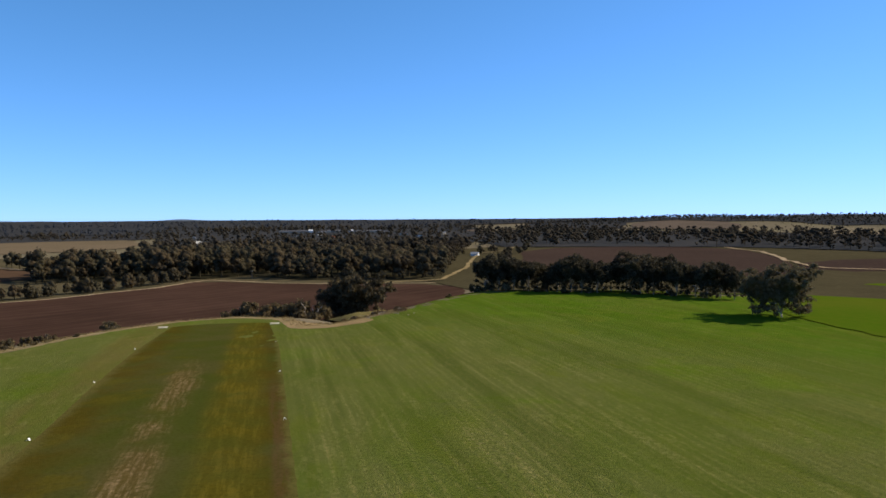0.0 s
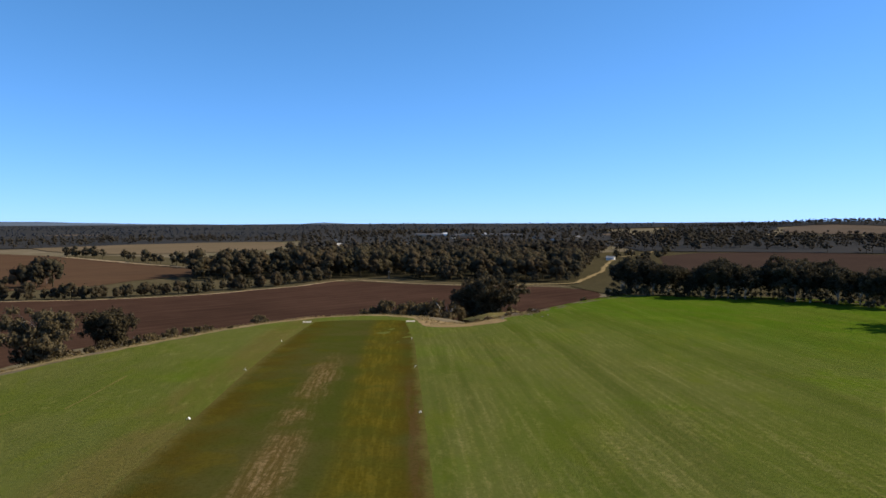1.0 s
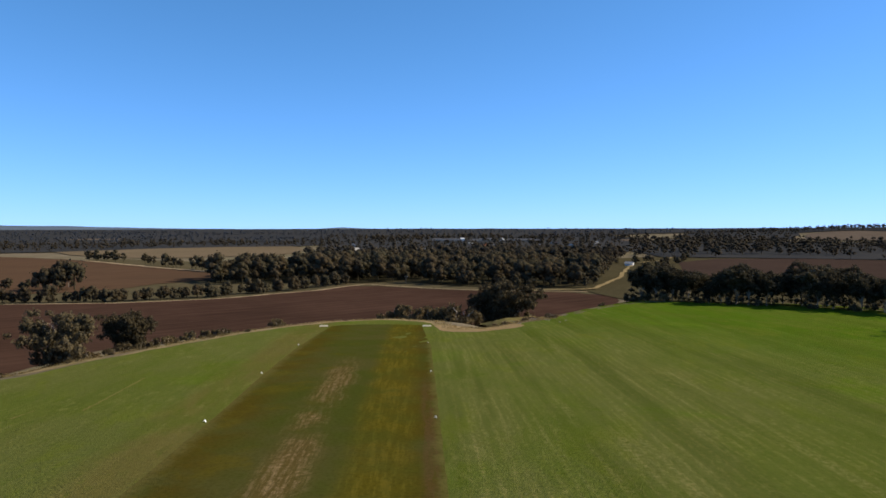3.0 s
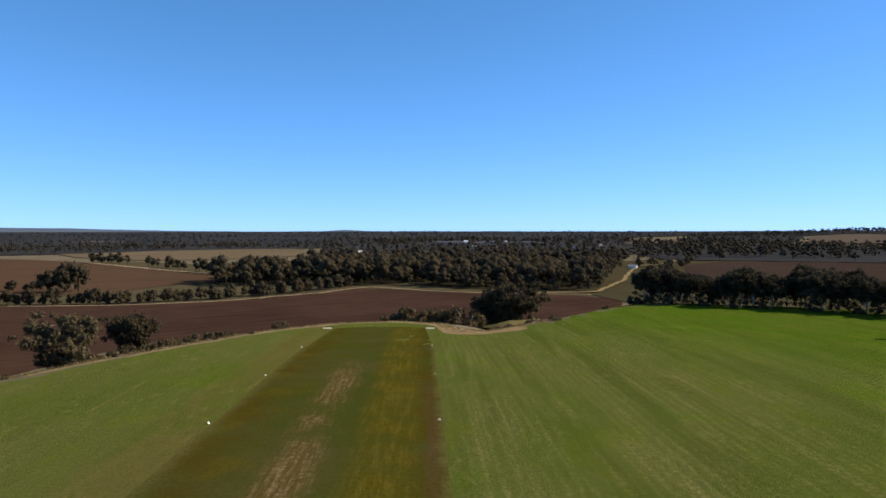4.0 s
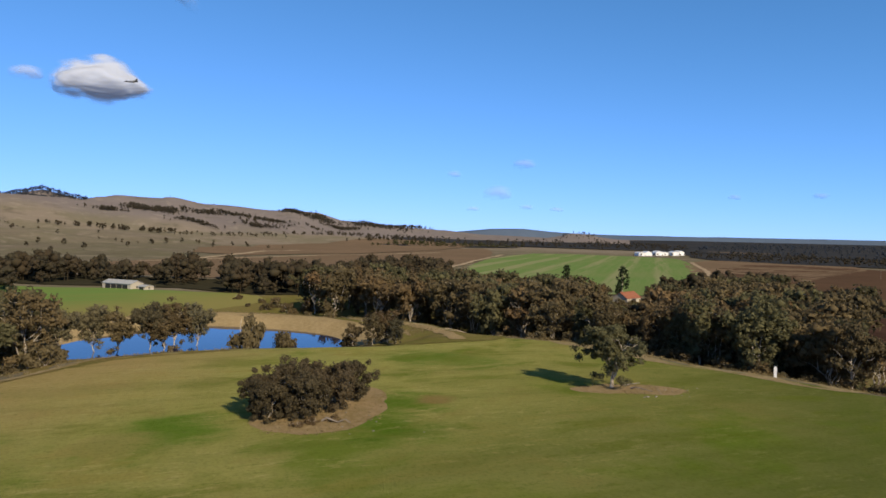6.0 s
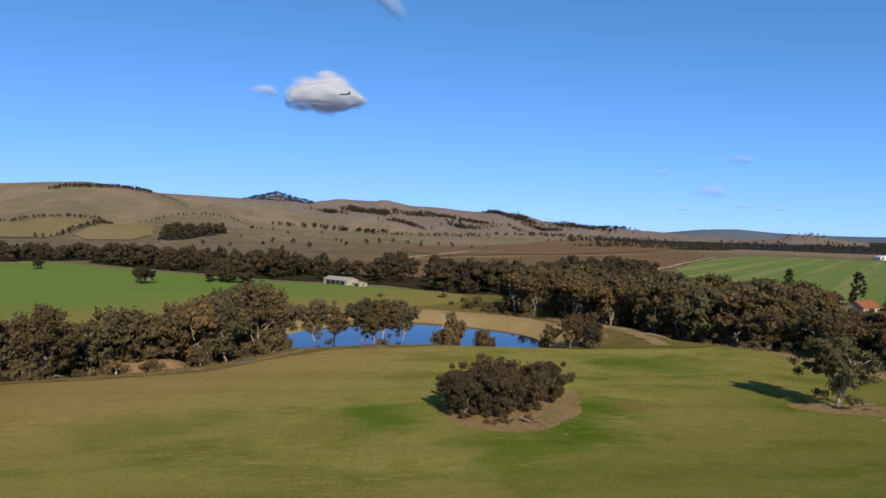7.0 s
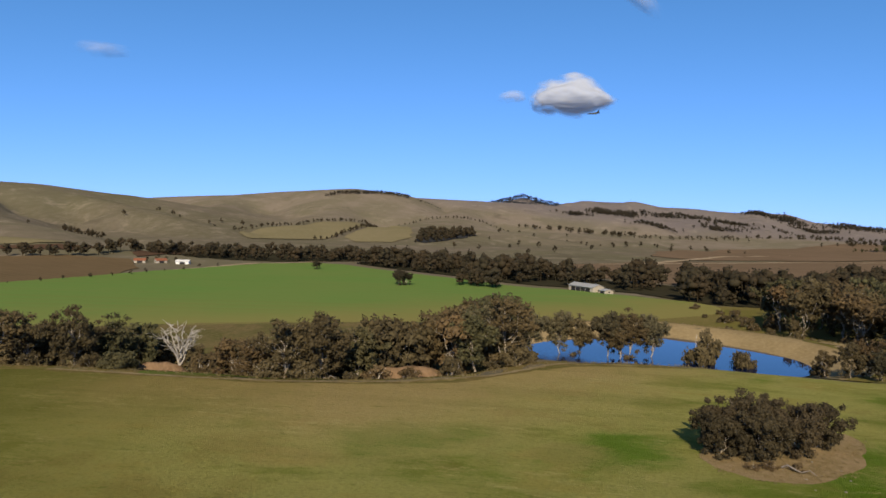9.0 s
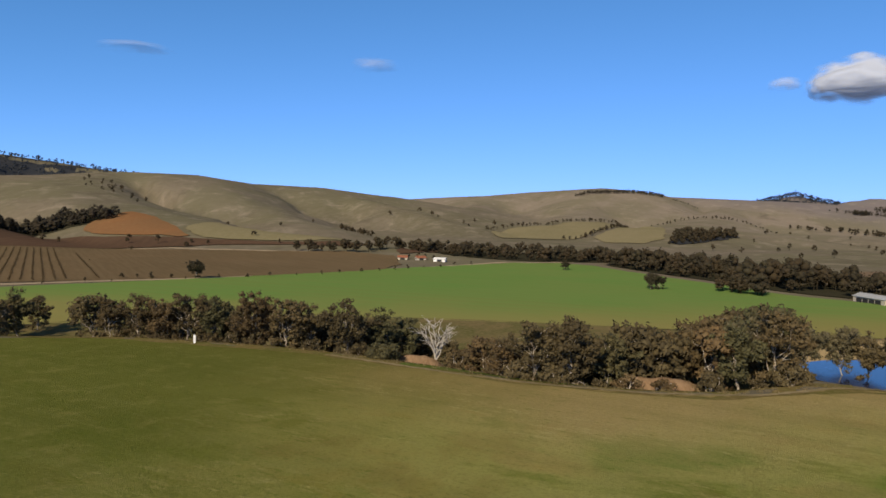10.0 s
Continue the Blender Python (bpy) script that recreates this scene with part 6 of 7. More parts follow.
# dark scrub in the gullies of the rocky hills
for a, r, q, n, seed in ((102.4, 2760, 45, 26, 72), (99.9, 2860, 60, 60, 73), (98.4, 3130, 50, 46, 74), (100.6, 3300, 30, 14, 75), (95.5, 3100, 70, 40, 76), (93.2, 3250, 60, 40, 77), (91, 3050, 60, 36, 78), (89, 3400, 50, 44, 79), (87, 3380, 70, 70, 80), (85.2, 3300, 70, 50, 81), (83, 3450, 90, 60, 82), (96.3, 2650, 60, 34, 83), (91.6, 2700, 60, 30, 84), (80.6, 3500, 120, 70, 85)):
    rg_ = np.random.default_rng(seed)
    x_, y_ = polar(a, r)
    spots = np.column_stack([x_ + rg_.normal(size=n * 3) * q * 0.30, y_ + rg_.normal(size=n * 3) * q * 0.62])
    woods("hill_scrub", tall([tuple(v) for v in spots], 8, 19, seed), "dark scrub in a gully of the rocky hills", seed, 5, 5, material=M_VALE)
woods("hill_scrub", tall(along([polar(103, 3600), polar(100, 3460), polar(97, 3410), polar(94, 3480), polar(90, 3500), polar(86.5, 3500), polar(83, 3600), polar(79, 3750)], 70, 86, 40), 4, 9, 87), "low trees along the rocky crest", 87, 5, 5, material=M_VALE)
forest("hill_trees", [polar(170, 1125), polar(162, 1160), polar(158, 1148), polar(157.7, 1185), polar(161, 1220), polar(170, 1240)], 9, 15, 21, "dark plantation on the hill foot", 19, 10, 8, leaves=M_VALE)
woods("hill_trees", tall(scatter([polar(160.6, 1560), polar(158.2, 1430), polar(156.4, 1330), polar(155.6, 1400), polar(157.6, 1620), polar(159.8, 1700)], 34, 95), 7, 13, 20), "scattered scrub on the hillside", 20, 8, 9)
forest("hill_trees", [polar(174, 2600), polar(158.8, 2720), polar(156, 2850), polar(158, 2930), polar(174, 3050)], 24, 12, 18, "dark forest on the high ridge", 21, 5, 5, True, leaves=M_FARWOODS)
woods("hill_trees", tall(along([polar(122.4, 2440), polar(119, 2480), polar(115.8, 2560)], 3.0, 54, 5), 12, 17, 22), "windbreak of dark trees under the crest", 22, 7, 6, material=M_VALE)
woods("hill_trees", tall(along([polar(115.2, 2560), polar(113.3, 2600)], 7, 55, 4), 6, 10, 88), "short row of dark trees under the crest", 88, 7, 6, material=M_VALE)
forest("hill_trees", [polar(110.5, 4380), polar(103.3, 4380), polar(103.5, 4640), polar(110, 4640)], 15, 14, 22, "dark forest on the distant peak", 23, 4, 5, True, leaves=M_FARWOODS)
woods("hill_trees", [(*polar(a, r), h) for a, r, h in ((137.4, 1520, 15), (139.5, 1250, 10), (146, 1220, 9), (150, 1160, 9), (143.5, 1300, 8), (128.9, 1640, 15), (131, 1500, 9), (133.5, 1650, 12), (134, 1610, 14), (135, 1580, 12),
      (130.5, 1750, 14), (131.4, 1700, 12), (148, 960, 9), (146, 905, 8), (153, 900, 9), (156.8, 870, 7), (157, 957, 16), (155, 934, 14), (152.6, 926, 7), (151.4, 916, 7), (162.6, 1030, 11), (161.6, 1040, 9), (157.2, 507, 5), (156.2, 506, 4), (155.2, 504, 6), (153.8, 503, 4), (148.2, 510, 4), (134.3, 745, 7), (133.6, 738, 6), (134.9, 750, 8), (135.6, 742, 6))], "single trees on the bare hills", 24, 10, 12)
woods("hedge", tall(along([(-140, -452), (-230, -437), (-330, -432), (-430, -438), (-520, -446)], 19, 57, 4), 2.0, 5, 24), "bushes along the farm track", 25, 8, 10)
forest("plain_wood", [polar(83, 1790), polar(72, 1930), polar(70, 2100), polar(80, 2000)], 19, 9, 13, "low olive plantation on the plain", 26, 6, 6, leaves=M_PLANT)
forest("plain_wood", [polar(81, 2300), polar(70, 2150), polar(58, 2050), polar(57.5, 2600), polar(62, 3040), polar(72, 3060), polar(81, 3100)], 40, 10, 17, "dark woods on the far plain", 27, 4, 5, True, 0.3, 220, leaves=M_VALE)
forest("plain_wood", [polar(67.8, 3150), polar(63.6, 3100), polar(63.8, 3330), polar(67.5, 3360)], 24, 8, 13, "trees on the small round hill", 89, 5, 5, False, 0.4, 90, leaves=M_VALE)


def far_range():
    """The ranges at the edge of sight, coloured blue for haze, as one long uneven ridge."""
    bearings = np.arange(-44, 82.01, 0.25)
    rise = np.interp(bearings, [-44, -30, -22, -12, 0, 9, 16, 18, 20, 26, 33, 38, 42, 52, 60, 66, 68, 70.5, 73, 76, 79, 82],
                     [0.10, 0.02, -0.1, -0.2, -0.22, -0.2, -0.18, -0.10, -0.18, -0.2, -0.1, 0.05, 0.1, 0.12, 0.12, 0.16, 0.26, 0.46, 0.4, 0.12, 0.0, -0.2])
    rise = rise + 0.035 * value_noise(bearings, bearings * 0, 3.0, 6, 3)
    verts, faces = [], []
    for k, (a, e) in enumerate(zip(bearings, rise)):
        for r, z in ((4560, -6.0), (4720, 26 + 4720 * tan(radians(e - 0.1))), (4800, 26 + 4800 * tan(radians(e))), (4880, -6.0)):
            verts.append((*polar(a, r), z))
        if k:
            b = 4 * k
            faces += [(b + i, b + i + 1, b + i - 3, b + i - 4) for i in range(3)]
    return tagged(mesh_object("backdrop", verts, faces, M_RANGE, None, True), "low wooded ranges on the horizon, coloured haze-blue", "backdrop", kind="structure")


far_range()


def vine_rows():
    """Rows of pruned vines on their wires."""
    rg = np.random.default_rng(5)
    ux, uy = -0.288, -0.958
    centres = []
    for k in range(52):
        x0, y0 = polar(147.5, 470)
        x0, y0 = x0 + k * 6.2 * 0.958, y0 - k * 6.2 * 0.288 + 60
        for j in range(150):
            centres.append((x0 + ux * j * 3.4 + rg.normal() * 0.2, y0 + uy * j * 3.4 + rg.normal() * 0.2))
    c = np.array(centres)
    block = [polar(158.5, 505), polar(162, 500), polar(170, 496), polar(170, 878), polar(161, 884), polar(159.5, 700)]
    keep = inside_distance(c[:, 0], c[:, 1], block) < 0
    keep &= np.abs((c[:, 0] + 173) * 0.958 - (c[:, 1] + 473) * 0.288) > 4.5
    c = c[keep]
    z = height(c[:, 0], c[:, 1]) + 1.0
    v, f = leaf_clumps(rg, np.column_stack([c, z]), np.full(len(c), 0.75), 5, 0.45, 0.6, 0.8)
    ob = tri_object("vine_rows", v, f, M_VINE)
    return tagged(ob, "rows of pruned grapevines", "vines", kind="stuff")


M_VINE = woods_material("bare_vine_canes", (0.085, 0.058, 0.032), (0.13, 0.095, 0.052), (0.11, 0.08, 0.042))
vine_rows()


# ---------------------------------------------------------------- buildings
def box(bm, x0, y0, z0, x1, y1, z1):
    v = [bm.verts.new(p) for p in ((x0, y0, z0), (x1, y0, z0), (x1, y1, z0), (x0, y1, z0), (x0, y0, z1), (x1, y0, z1), (x1, y1, z1), (x0, y1, z1))]
    for q in ((0, 3, 2, 1), (4, 5, 6, 7), (0, 1, 5, 4), (1, 2, 6, 5), (2, 3, 7, 6), (3, 0, 4, 7)):
        bm.faces.new([v[i] for i in q])


def prism(bm, outline, y0, y1):
    """An outline in x and z, drawn out along y."""
    a = [bm.verts.new((x, y0, z)) for x, z in outline]
    b = [bm.verts.new((x, y1, z)) for x, z in outline]
    n = len(outline)
    bm.faces.new(a)
    bm.faces.new(b[::-1])
    for i in range(n):
        j = (i + 1) % n
        bm.faces.new((a[j], a[i], b[i], b[j]))
    bmesh.ops.recalc_face_normals(bm, faces=bm.faces[:])


def gabled(name, x, y, turn, long, wide, eaves, ridge, wall, roof, label, category, group="", doors=1, windows=2, open_side=False):
    """A gabled building: walls, two roof slopes with overhang, doors and windows."""
    base = new(name)
    base.matrix_basis = pose(x, y, ground_z(x, y) - 0.2, 0, 0, turn)
    w, h = wide / 2, long / 2
    bm = bmesh.new()
    prism(bm, [(-w, -0.5), (w, -0.5), (w, eaves), (0, ridge), (-w, eaves)], -h, h)
    part("wall", bm, wall, base)
    slope = (ridge - eaves) / w
    for s in (-1, 1):
        bm = bmesh.new()
        e = w + 0.5
        prism(bm, [(0, ridge + 0.05), (s * e, ridge + 0.05 - slope * e), (s * e, ridge + 0.2 - slope * e), (0, ridge + 0.22)], -h - 0.5, h + 0.5)
        slope_part = part("roof", bm, roof, base)
        bm = bmesh.new()
        box(bm, min(0, s * 0.22), -h - 0.5, ridge + 0.215, max(0, s * 0.22), h + 0.5, ridge + 0.275)
        part("ridge_cap", bm, roof, slope_part)
    # doorways are dark panels on the wall, coloured as shaded openings
    for k in range(doors):
        bm = bmesh.new()
        yy = (k + 0.5) / doors * long * 0.8 - h * 0.8
        dw = min(long / max(doors, 1) * 0.32, 2.4) if not open_side else long / doors * 0.36
        box(bm, w - 0.02, yy - dw, 0, w + 0.06, yy + dw, eaves * 0.82)
        part("door", bm, M_SHADE, base, "dark panel painted as a shaded doorway")
    for k in range(windows):
        for s in (-1, 1):
            bm = bmesh.new()
            xx = ((k + 0.5) / windows - 0.5) * wide * 0.8
            box(bm, xx - 0.6, s * h - 0.05, 1.0, xx + 0.6, s * h + 0.05, 2.1)
            pane = part("window", bm, M_SHADE, base)
            bm = bmesh.new()
            box(bm, xx - 0.75, s * h - 0.1, 0.88, xx + 0.75, s * h + 0.1, 0.98)
            part("sill", bm, M_WHITE, pane)
    return tagged(base, label, category, group)


def turn_to(ax, ay, bx, by):
    """The turn that lays a building's length along a line."""
    return math.degrees(atan2(-(bx - ax), by - ay))


farm_turn = turn_to(-506, -114, -480, -82)
gabled("farm_shed", -492, -97, farm_turn, 26, 10, 3.8, 5.6, M_WALL, M_IRON, "long open-fronted farm shed with grey iron roof", "shed", doors=4, windows=1, open_side=True)
gabled("lean_to", -480, -81, farm_turn, 6, 7, 2.6, 3.4, M_WALL, M_IRON, "small cream lean-to beside the farm shed", "shed", doors=1, windows=1)
gabled("farm_house", -398, 210, 30, 15, 10, 3.4, 6.6, M_WALL, M_TILE, "farmhouse with orange tiled roof among gums", "house", doors=1, windows=3)
gabled("white_shed", -522, -488, 30, 12, 7, 2.8, 4.0, M_WHITE, M_WHITE, "white iron shed beside the farm track", "shed", doors=1, windows=1)
gabled("cottage", -518, -512, 65, 10, 6, 2.6, 4.4, M_WALL, M_TILE, "small cottage with rust-red roof", "house", doors=1, windows=2)
gabled("cottage", -508, -528, 40, 10, 6, 2.6, 4.4, M_WALL, M_TILE, "small cottage with rust-red roof", "house", doors=1, windows=2)
gabled("white_shed", 66, 742, 70, 8, 6, 2.8, 4.4, M_WHITE, M_IRON, "white-roofed shed at the end of a dirt road", "shed", doors=2, windows=1)
for k in range(6):
    t = k / 5
    gabled("grain_shed", -1412 - 55 * t - 10 * (k % 2), 775 + 135 * t, 78, 34, 15, 6.0 + (k % 3), 9 + 1.2 * (k % 3), M_WHITE, M_WHITE, "tall white grain shed on the plain", "shed", "white grain sheds", 1, 1)
for k, (a, r, l, w, e) in enumerate(((9.5, 1850, 74, 13, 4.6), (8.2, 1835, 11, 10, 6.5), (6.3, 1855, 38, 13, 4.6), (5.0, 1835, 10, 9, 6.0), (3.65, 1850, 76, 13, 4.4), (7.3, 1790, 24, 10, 3.8), (2.2, 1800, 20, 10, 3.8))):
    x, y = polar(a, r)
    gabled("town_hall_block", x, y, a + 90 + 6 * (k % 3 - 1), l, w, e, e + 2.8, M_WHITE if l < 15 else M_WALL, M_WHITE if l < 15 else M_SLATE, "tall white gabled hall among the trees" if l < 15 else "long low pale town building with dark roof", "building", "town buildings", max(2, int(l / 9)), 2)
hrng = random.Random(12)
for k in range(16):
    a, r = hrng.uniform(-3, 19), hrng.uniform(1120, 1750)
    x, y = polar(a, r)
    gabled("house", x, y, hrng.uniform(0, 180), hrng.uniform(13, 20), hrng.uniform(8, 11), 3.2, 5.8, M_WALL, (M_IRON, M_TILE, M_SLATE)[k % 3], "small town house with a gabled roof among trees", "house", "town houses", 1, 2)


# ---------------------------------------------------------------- airstrip furniture
def marker():
    base = new("strip_marker")
    for s in (-1, 1):
        bm = bmesh.new()
        prism(bm, [(s * 0.27, 0.0), (s * 0.24, 0.0), (-0.012, 0.34), (0.012, 0.36)], -0.27, 0.27)
        part("board", bm, M_WHITE, base)
    return base


first = None
for a in (-15.6, 15.5):
    for l in (0.8, 35, 74):
        x, y = run_place(a, l)
        m = pose(x, y, ground_z(x, y) + 0.09, 0, 0, 12) @ Matrix.Scale(0.8, 4)
        if first is None:
            first = tagged(marker(), "small white tent-shaped marker at the airstrip's edge", "marker", "airstrip edge markers")
            first.matrix_basis = m
        else:
            copy_thing(first, m)


def end_board():
    """A long low white board, propped up at the back."""
    base = new("end_board")
    for k in range(3):
        bm = bmesh.new()
        y0, z0 = -0.36 + 0.22 * k, 0.06 + 0.125 * k
        prism(bm, [(-1.3, 0), (1.3, 0), (1.3, 0.03), (-1.3, 0.03)], 0, 0.2)
        bmesh.ops.transform(bm, matrix=pose(0, y0, z0, 30, 0, 0), verts=bm.verts[:])
        part("slat", bm, M_CREAM, base)
    for s in (-1, 1):
        bm = bmesh.new()
        box(bm, s * 1.1 - 0.04, 0.3, -0.3, s * 1.1 + 0.04, 0.38, 0.5)
        part("post", bm, M_TIMBER, base)
    return base


board = tagged(end_board(), "low cream slatted board at the airstrip's end", "board", "airstrip end boards")
for k, (x, y) in enumerate(((-71, 201), (-40, 204))):
    m = pose(x, y, ground_z(x, y) + 0.1, 0, 0, 12)
    if k == 0:
        board.matrix_basis = m
    else:
        copy_thing(board, m)


def white_post():
    base = new("boundary_post")
    bm = bmesh.new()
    prism(bm, [(-0.28, -0.3), (0.28, -0.3), (0.28, 1.95), (0.14, 2.15), (-0.14, 2.15), (-0.28, 1.95)], -0.22, 0.22)
    part("panel", bm, M_WHITE, base)
    bm = bmesh.new()
    box(bm, -0.05, 0.222, -0.3, 0.05, 0.31, 1.9)
    part("stake", bm, M_TIMBER, base)
    return base


post = tagged(white_post(), "tall white painted boundary panel at the field's edge", "post", "white boundary panels")
for k, (x, y, t) in enumerate(((-124, 98, 50), (-89, -162, 150))):
    m = pose(x, y, ground_z(x, y), 0, 0, t)
    if k == 0:
        post.matrix_basis = m
    else:
        copy_thing(post, m)


def power_pole(x, y, tall_, turn):
    base = new("power_pole")
    base.matrix_basis = pose(x, y, ground_z(x, y), 0, 0, turn)
    v, f = tube([(0, 0, -0.5), (0, 0, tall_ * 0.5), (0, 0, tall_)], [0.2, 0.17, 0.13], 8)
    mesh_object("pole", v, f, M_TIMBER, base, True)
    bm = bmesh.new()
    box(bm, -1.2, -0.08, tall_ - 0.9, 1.2, 0.08, tall_ - 0.72)
    arm = part("crossarm", bm, M_TIMBER, base)
    for xx in (-1.05, -0.4, 0.4, 1.05):
        v, f = tube([(xx, 0, tall_ - 0.73), (xx, 0, tall_ - 0.62), (xx, 0, tall_ - 0.5)], [0.03, 0.07, 0.04], 6)
        mesh_object("insulator", v, f, M_WHITE, arm, True)
    return tagged(base, "weathered timber power pole in a paddock", "pole", "power poles")


power_pole(-328, 421, 10, 40)
power_pole(-640, 640, 10, 40)
power_pole(-111, 488, 6, 10)
power_pole(-505, -690, 10, 20)

# stones and fallen limbs under the lone gum and round the clump
srng = np.random.default_rng(9)


def stone(x, y, size):
    v = ROCK_V * (1 + 0.22 * srng.normal(size=(12, 1))) * np.array([1, 0.8, 0.55]) * size
    ob = mesh_object("stone", v, ROCK_F, M_STONE, None, True)
    ob.matrix_basis = pose(x, y, ground_z(x, y) + size * 0.25, 0, 0, srng.uniform(0, 360))
    return tagged(ob, "grey field stone lying on bare earth", "stone", "field stones")


for k in range(16):
    stone(-110 + srng.normal() * 3, 66 + srng.normal() * 3.5, srng.uniform(0.12, 0.32))
for k in range(14):
    stone(-100 + srng.normal() * 6, 12 + srng.normal() * 3, srng.uniform(0.1, 0.24))
for k in range(18):
    stone(-12 + srng.normal() * 6, 214 + srng.normal() * 5, srng.uniform(0.15, 0.5))
for k, (x, y, t) in enumerate(((-112, 62, 30), (-9, 214, 50), (-15, 211, 20), (-117, 63, 100), (-96, 9, 60), (-130, -60, 20), (-122, -72, 80))):
    r2 = np.random.default_rng(k)
    q, rq = limb(r2, (-2.0, 0, 0.15), (2.0, 0.3, 0.22), 0.25, 0.16, 0.05, 6)
    v, f = tube(q, rq, 6)
    ob = mesh_object("fallen_branch", v, f, M_TIMBER, None, True)
    ob.matrix_basis = pose(x, y, ground_z(x, y) + 0.05, 0, 0, t)
    tagged(ob, "bleached fallen branch on dry ground", "branch", "fallen branches")

# tufts of long dry grass along the margins
def tufts(name, places, label, seed, blades=9, tall_=0.5, material=None):
    rg = np.random.default_rng(seed)
    p = np.array(places)
    z = height(p[:, 0], p[:, 1])
    n = len(p)
    root = np.repeat(np.column_stack([p, z + 0.05]), blades, 0) + rg.normal(size=(n * blades, 3)) * np.array([0.25, 0.25, 0])
    tip = root + np.column_stack([rg.normal(size=(n * blades, 2)) * 0.25, tall_ * rg.uniform(0.5, 1.3, n * blades)])
    side = rg.normal(size=(n * blades, 3)) * np.array([1, 1, 0])
    side /= np.linalg.norm(side, axis=1, keepdims=True)
    v = np.stack([root - side * 0.06, root + side * 0.06, tip], 1).reshape(-1, 3)
    ob = tri_object(name, v, np.arange(len(v)).reshape(-1, 3), material or M_STRAW)
    return tagged(ob, label, "grass", kind="stuff")


M_STRAW = woods_material("long_dry_grass", (0.22, 0.165, 0.075), (0.36, 0.28, 0.15), (0.2, 0.16, 0.07))
verge_line = [(-18, 198), (-30, 196), (-41, 224), (-58, 236), (-76, 222), (-89, 193), (-96, 160), (-101, 134), (-105, 116), (-114, 108), (-140, 92), (-180, 80), (-196, 62)]
left_line = [(-172, -6), (-167, -24), (-157, -39), (-136, -48), (-123, -60), (-113, -79), (-110, -101), (-107, -122), (-100, -147), (-83, -185)]
tufts("dry_grass", along(verge_line, 0.4, 70, 2.6) + along(left_line, 0.7, 71, 3.0), "long dry grass along the field's margin", 3)
tufts("dry_grass", scatter([(-98, -3), (-92, 0), (-90, 7), (-97, 15), (-117, 19), (-121, 15), (-112, 8), (-103, 0)], 1.2, 72) + scatter([(-115, 49), (-111, 53), (-108, 66), (-110, 71), (-117, 68), (-119, 58)], 1.3, 73), "dry grass round the clump and lone gum", 4, 7, 0.24)
tufts("dry_grass", scatter([(-30, 204), (-22, 198), (-4, 214), (0, 226), (-8, 232), (-22, 222)], 1.1, 75), "dry weeds on the earth mound", 7, 8, 0.45)
tufts("dry_grass", scatter([(-262, 24), (-285, -28), (-262, -62), (-270, -70), (-298, -28), (-274, 20), (-246, 44), (-214, 50), (-210, 40), (-240, 34)], 1.3, 74), "dry grass on the dam bank", 6, 8, 0.7)


# ---------------------------------------------------------------- the model jet
def jet():
    base = new("model_jet")
    rings = [(-1.0, 0.005, 0), (-0.86, 0.045, 0), (-0.6, 0.085, 0.0), (-0.3, 0.11, 0.01), (0.1, 0.125, 0.01), (0.5, 0.12, 0.01), (0.85, 0.085, 0.01), (0.95, 0.075, 0.01)]
    v, f = [], []
    n = 12
    for x, r, z in rings:
        v += [(x, r * cos(2 * pi * k / n) * 1.15, z + r * sin(2 * pi * k / n)) for k in range(n)]
    for i in range(len(rings) - 1):
        f += [(i * n + k, i * n + (k + 1) % n, (i + 1) * n + (k + 1) % n, (i + 1) * n + k) for k in range(n)]
    f.append(tuple(range((len(rings) - 1) * n, len(rings) * n)))
    mesh_object("fuselage", v, f, M_JET, base, True)

    def slab(name, outline, thick, material=M_JET):
        bm = bmesh.new()
        low = [bm.verts.new((x, y, z - thick)) for x, y, z in outline]
        top = [bm.verts.new((x, y, z + thick)) for x, y, z in outline]
        bm.faces.new(low[::-1])
        bm.faces.new(top)
        for i in range(len(low)):
            j = (i + 1) % len(low)
            bm.faces.new((low[i], low[j], top[j], top[i]))
        bmesh.ops.recalc_face_normals(bm, faces=bm.faces[:])
        return part(name, bm, material, base)

    for s in (-1, 1):
        slab("wing", [(-0.25, s * 0.1, 0), (0.35, s * 0.72, 0), (0.52, s * 0.72, 0), (0.55, s * 0.1, 0)], 0.012)
        slab("tailplane", [(0.62, s * 0.1, 0), (0.9, s * 0.4, 0), (1.02, s * 0.4, 0), (1.0, s * 0.1, 0)], 0.009)
        bm = bmesh.new()
        prism(bm, [(0.5, 0.08), (0.82, 0.42), (0.97, 0.42), (0.92, 0.06)], s * 0.11 - 0.009, s * 0.11 + 0.009)
        part("fin", bm, M_JET, base)
        bm = bmesh.new()
        box(bm, -0.22, s * 0.16 - 0.05, -0.09, 0.45, s * 0.16 + 0.05, 0.04)
        part("intake", bm, M_JET, base)
    bm = bmesh.new()
    bmesh.ops.create_uvsphere(bm, u_segments=12, v_segments=8, radius=1, matrix=pose(-0.5, 0, 0.08) @ Matrix.Diagonal((0.2, 0.06, 0.07, 1)))
    part("canopy", bm, M_GLASS, base, "smoked canopy")
    return tagged(base, "dark grey radio-controlled model jet banking in flight", "model aircraft")


plane = jet()
plane.matrix_basis = pose(*polar(100.0, 118), 25 + 118 * tan(radians(10.05)), 0, 0, 101) @ pose(0, 0, 0, 24, -5, 0)


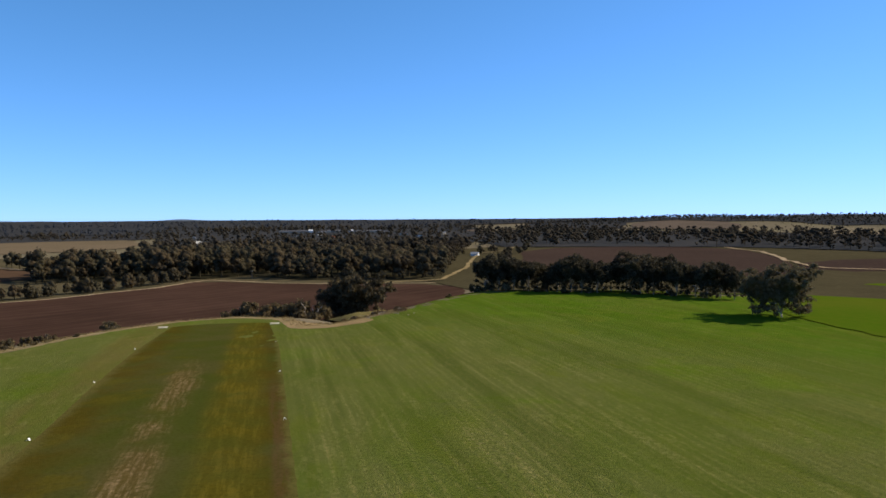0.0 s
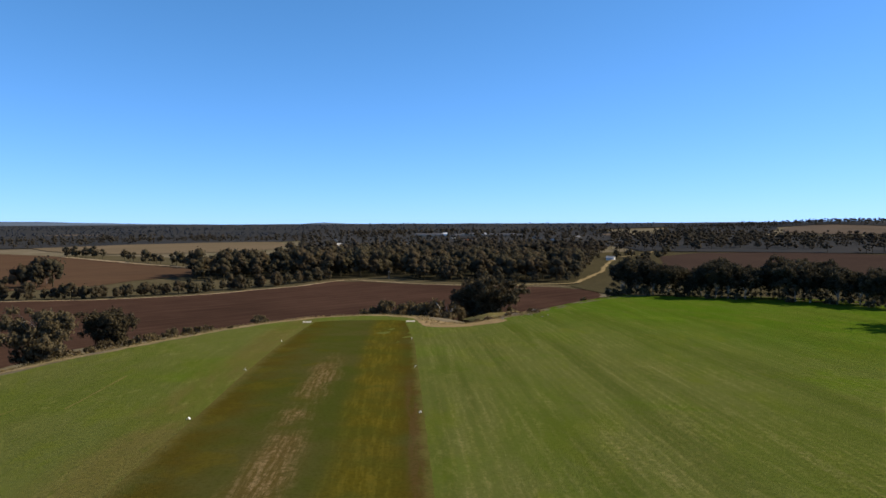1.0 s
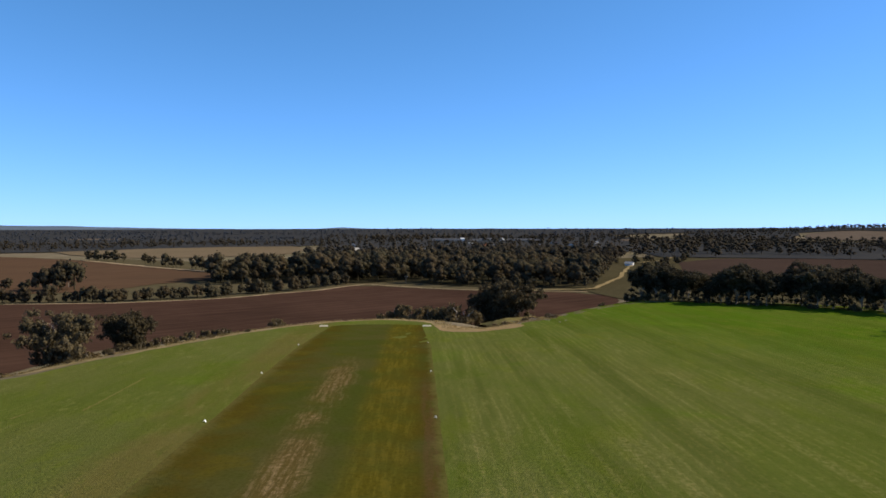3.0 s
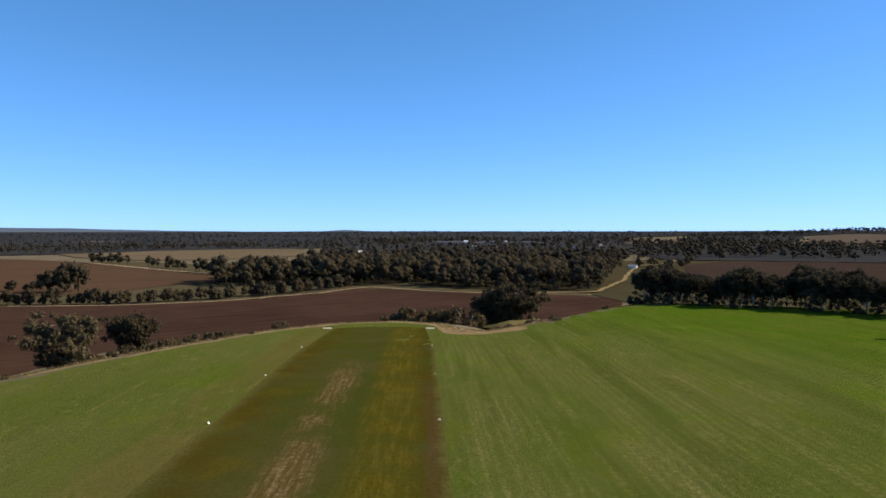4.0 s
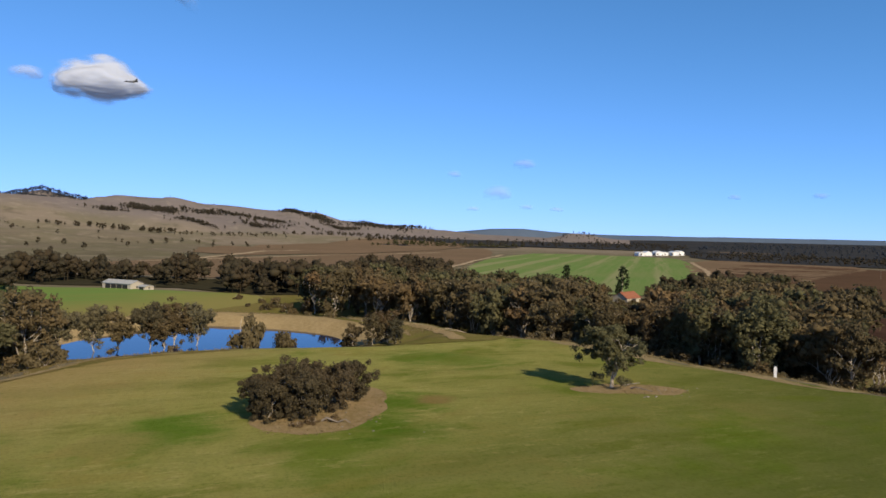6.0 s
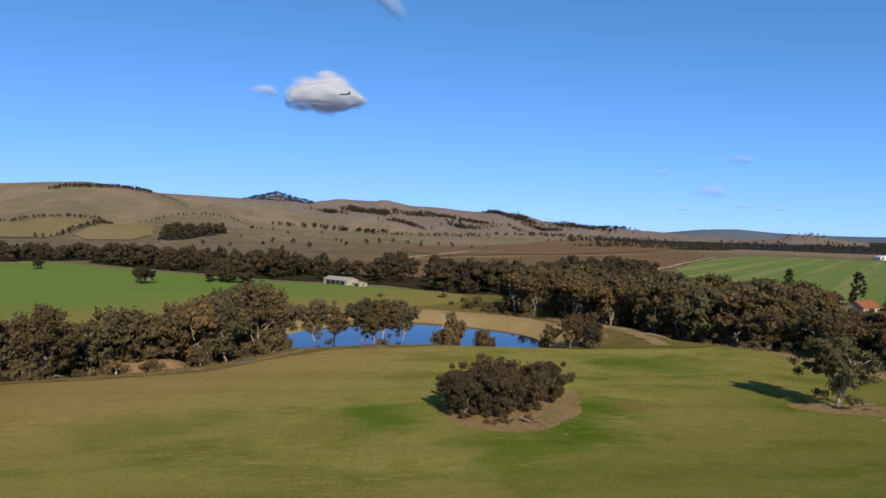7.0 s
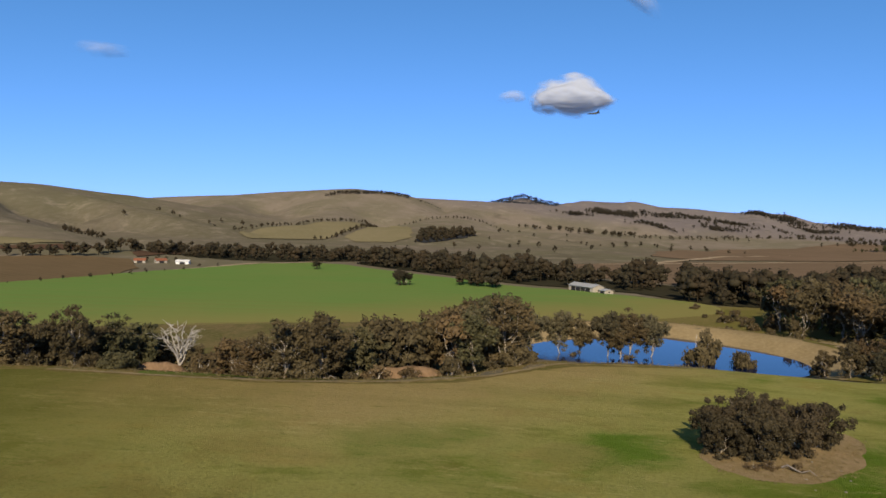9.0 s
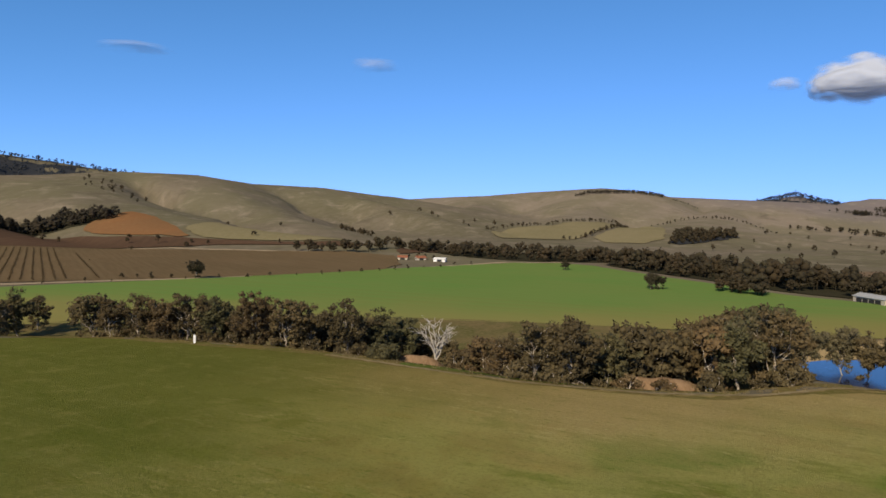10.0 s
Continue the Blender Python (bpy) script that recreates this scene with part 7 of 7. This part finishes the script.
# ---------------------------------------------------------------- clouds
def cloud(az, el, dist, wide, tall_, seed, label, material, tilt=0.0, full=False):
    """A small fair-weather cloud: one lumpy body of vapour that thins out towards its rim."""
    bm = bmesh.new()
    bmesh.ops.create_icosphere(bm, subdivisions=6 if full else 4, radius=1.0)
    q = np.array([p.co for p in bm.verts])
    f = np.array([[p.index for p in g.verts] for g in bm.faces])
    bm.free()
    depth = np.where(q[:, 1] < 0.1, 1 - np.hypot(q[:, 0], q[:, 2]), 0).astype(np.float32)   # thick in the middle, thinning to nothing at the rim and behind
    big = value_noise(q[:, 0] + 3 * seed, q[:, 2] + q[:, 1] * 1.7, 0.8, seed, 2)
    small = value_noise(q[:, 0] * 1.0 + 9 * seed, q[:, 2] * 1.0 - q[:, 1] * 1.3, 0.22, seed + 5, 3)
    q *= (0.9 + 0.16 * big + 0.02 * small)[:, None]
    if full:
        # heaped towards one end, with a flattened base
        heap = 0.10 * np.sin(5.2 * q[:, 0] + 0.9) * smooth(-0.2, 0.8, q[:, 2])
        q[:, 1] += 0.2 * smooth(0.5, -0.9, q[:, 2])
        q[:, 2] = (0.62 + 0.3 * smooth(-0.6, 0.6, q[:, 2]) * (1 - q[:, 0])) * q[:, 2] + heap
    x, y = polar(az, dist)
    ob = tri_object("cloud", q * np.array([wide / 2, wide / 3, tall_ / 2]), f, material)
    ob.data.polygons.foreach_set("use_smooth", [True] * len(ob.data.polygons))
    ob.data.attributes.new("thickness", "FLOAT", "POINT").data.foreach_set("value", depth)
    ob.matrix_basis = pose(x, y, 26 + dist * tan(radians(el)), 0, tilt, az)
    return tagged(ob, label, "cloud", kind="stuff")


def vapour_material(name, colour, peak, soft, ragged, grain):
    """Vapour that scatters light both ways, dense in its middle and gone at its rim."""
    m, nt, b = mat_base(name, 1.0, 0.0)
    b.inputs["Base Color"].default_value = (*colour, 1)
    co = nt.nodes.new("ShaderNodeTexCoord")
    thick = nt.nodes.new("ShaderNodeAttribute")
    thick.attribute_name = "thickness"
    wisp = maths(nt, "MULTIPLY", maths(nt, "SUBTRACT", noise_fac(nt, co.outputs["Generated"], grain, 2, 0.5), 0.5), ragged)
    dense = ramp(nt, maths(nt, "ADD", thick.outputs["Fac"], wisp), 0.03, soft)
    dense = maths(nt, "MULTIPLY", dense, ramp(nt, thick.outputs["Fac"], 0.0, 0.28))
    fade = maths(nt, "MULTIPLY", dense, peak)
    tr = nt.nodes.new("ShaderNodeBsdfTranslucent")
    tr.inputs["Color"].default_value = (*colour, 1)
    body = nt.nodes.new("ShaderNodeMixShader")
    body.inputs[0].default_value = 0.25
    nt.links.new(b.outputs[0], body.inputs[1])
    nt.links.new(tr.outputs[0], body.inputs[2])
    clear = nt.nodes.new("ShaderNodeBsdfTransparent")
    mix = nt.nodes.new("ShaderNodeMixShader")
    nt.links.new(fade, mix.inputs[0])
    nt.links.new(clear.outputs[0], mix.inputs[1])
    nt.links.new(body.outputs[0], mix.inputs[2])
    nt.links.new(mix.outputs[0], nt.nodes["Material Output"].inputs[0])
    return m


M_HEAP = vapour_material("cumulus_vapour", (0.50, 0.525, 0.58), 0.95, 0.38, 0.8, 4.0)
M_SCRAP = vapour_material("pale_cloud_vapour", (0.52, 0.545, 0.61), 0.55, 0.9, 0.9, 3.0)
M_WISP = vapour_material("thin_cloud_vapour", (0.46, 0.49, 0.58), 0.36, 0.95, 0.9, 3.0)
cloud(102.9, 9.95, 3400, 510, 290, 1, "small white cumulus with grey base", M_HEAP, full=True)
cloud(107.6, 10.35, 3400, 190, 80, 4, "thin scrap of cloud beside the cumulus", M_SCRAP)
cloud(98.85, 17.75, 3400, 520, 130, 3, "pale slanting scrap of cloud", M_SCRAP, 42)
cloud(72.5, 3.3, 3600, 220, 100, 4, "small grey distant cloud", M_WISP)
for az, el, wide, tall_, seed in ((76.1, 4.75, 110, 46, 5), (70.5, 5.65, 180, 70, 6), (74.5, 2.0, 100, 34, 7), (70.2, 2.2, 110, 34, 8),
                                  (67.8, 2.05, 110, 34, 13), (54.5, 3.1, 100, 34, 11), (48.8, 3.2, 110, 38, 12)):
    cloud(az, el, 3600, wide, tall_, seed, "small faint grey shred of cloud", M_WISP)
for az, el, wide, tall_, seed in ((139, 11.95, 300, 100, 9), (156.9, 11.8, 400, 75, 10)):
    cloud(az, el, 3400, wide, tall_, seed, "thin pale streak of cloud", M_WISP)
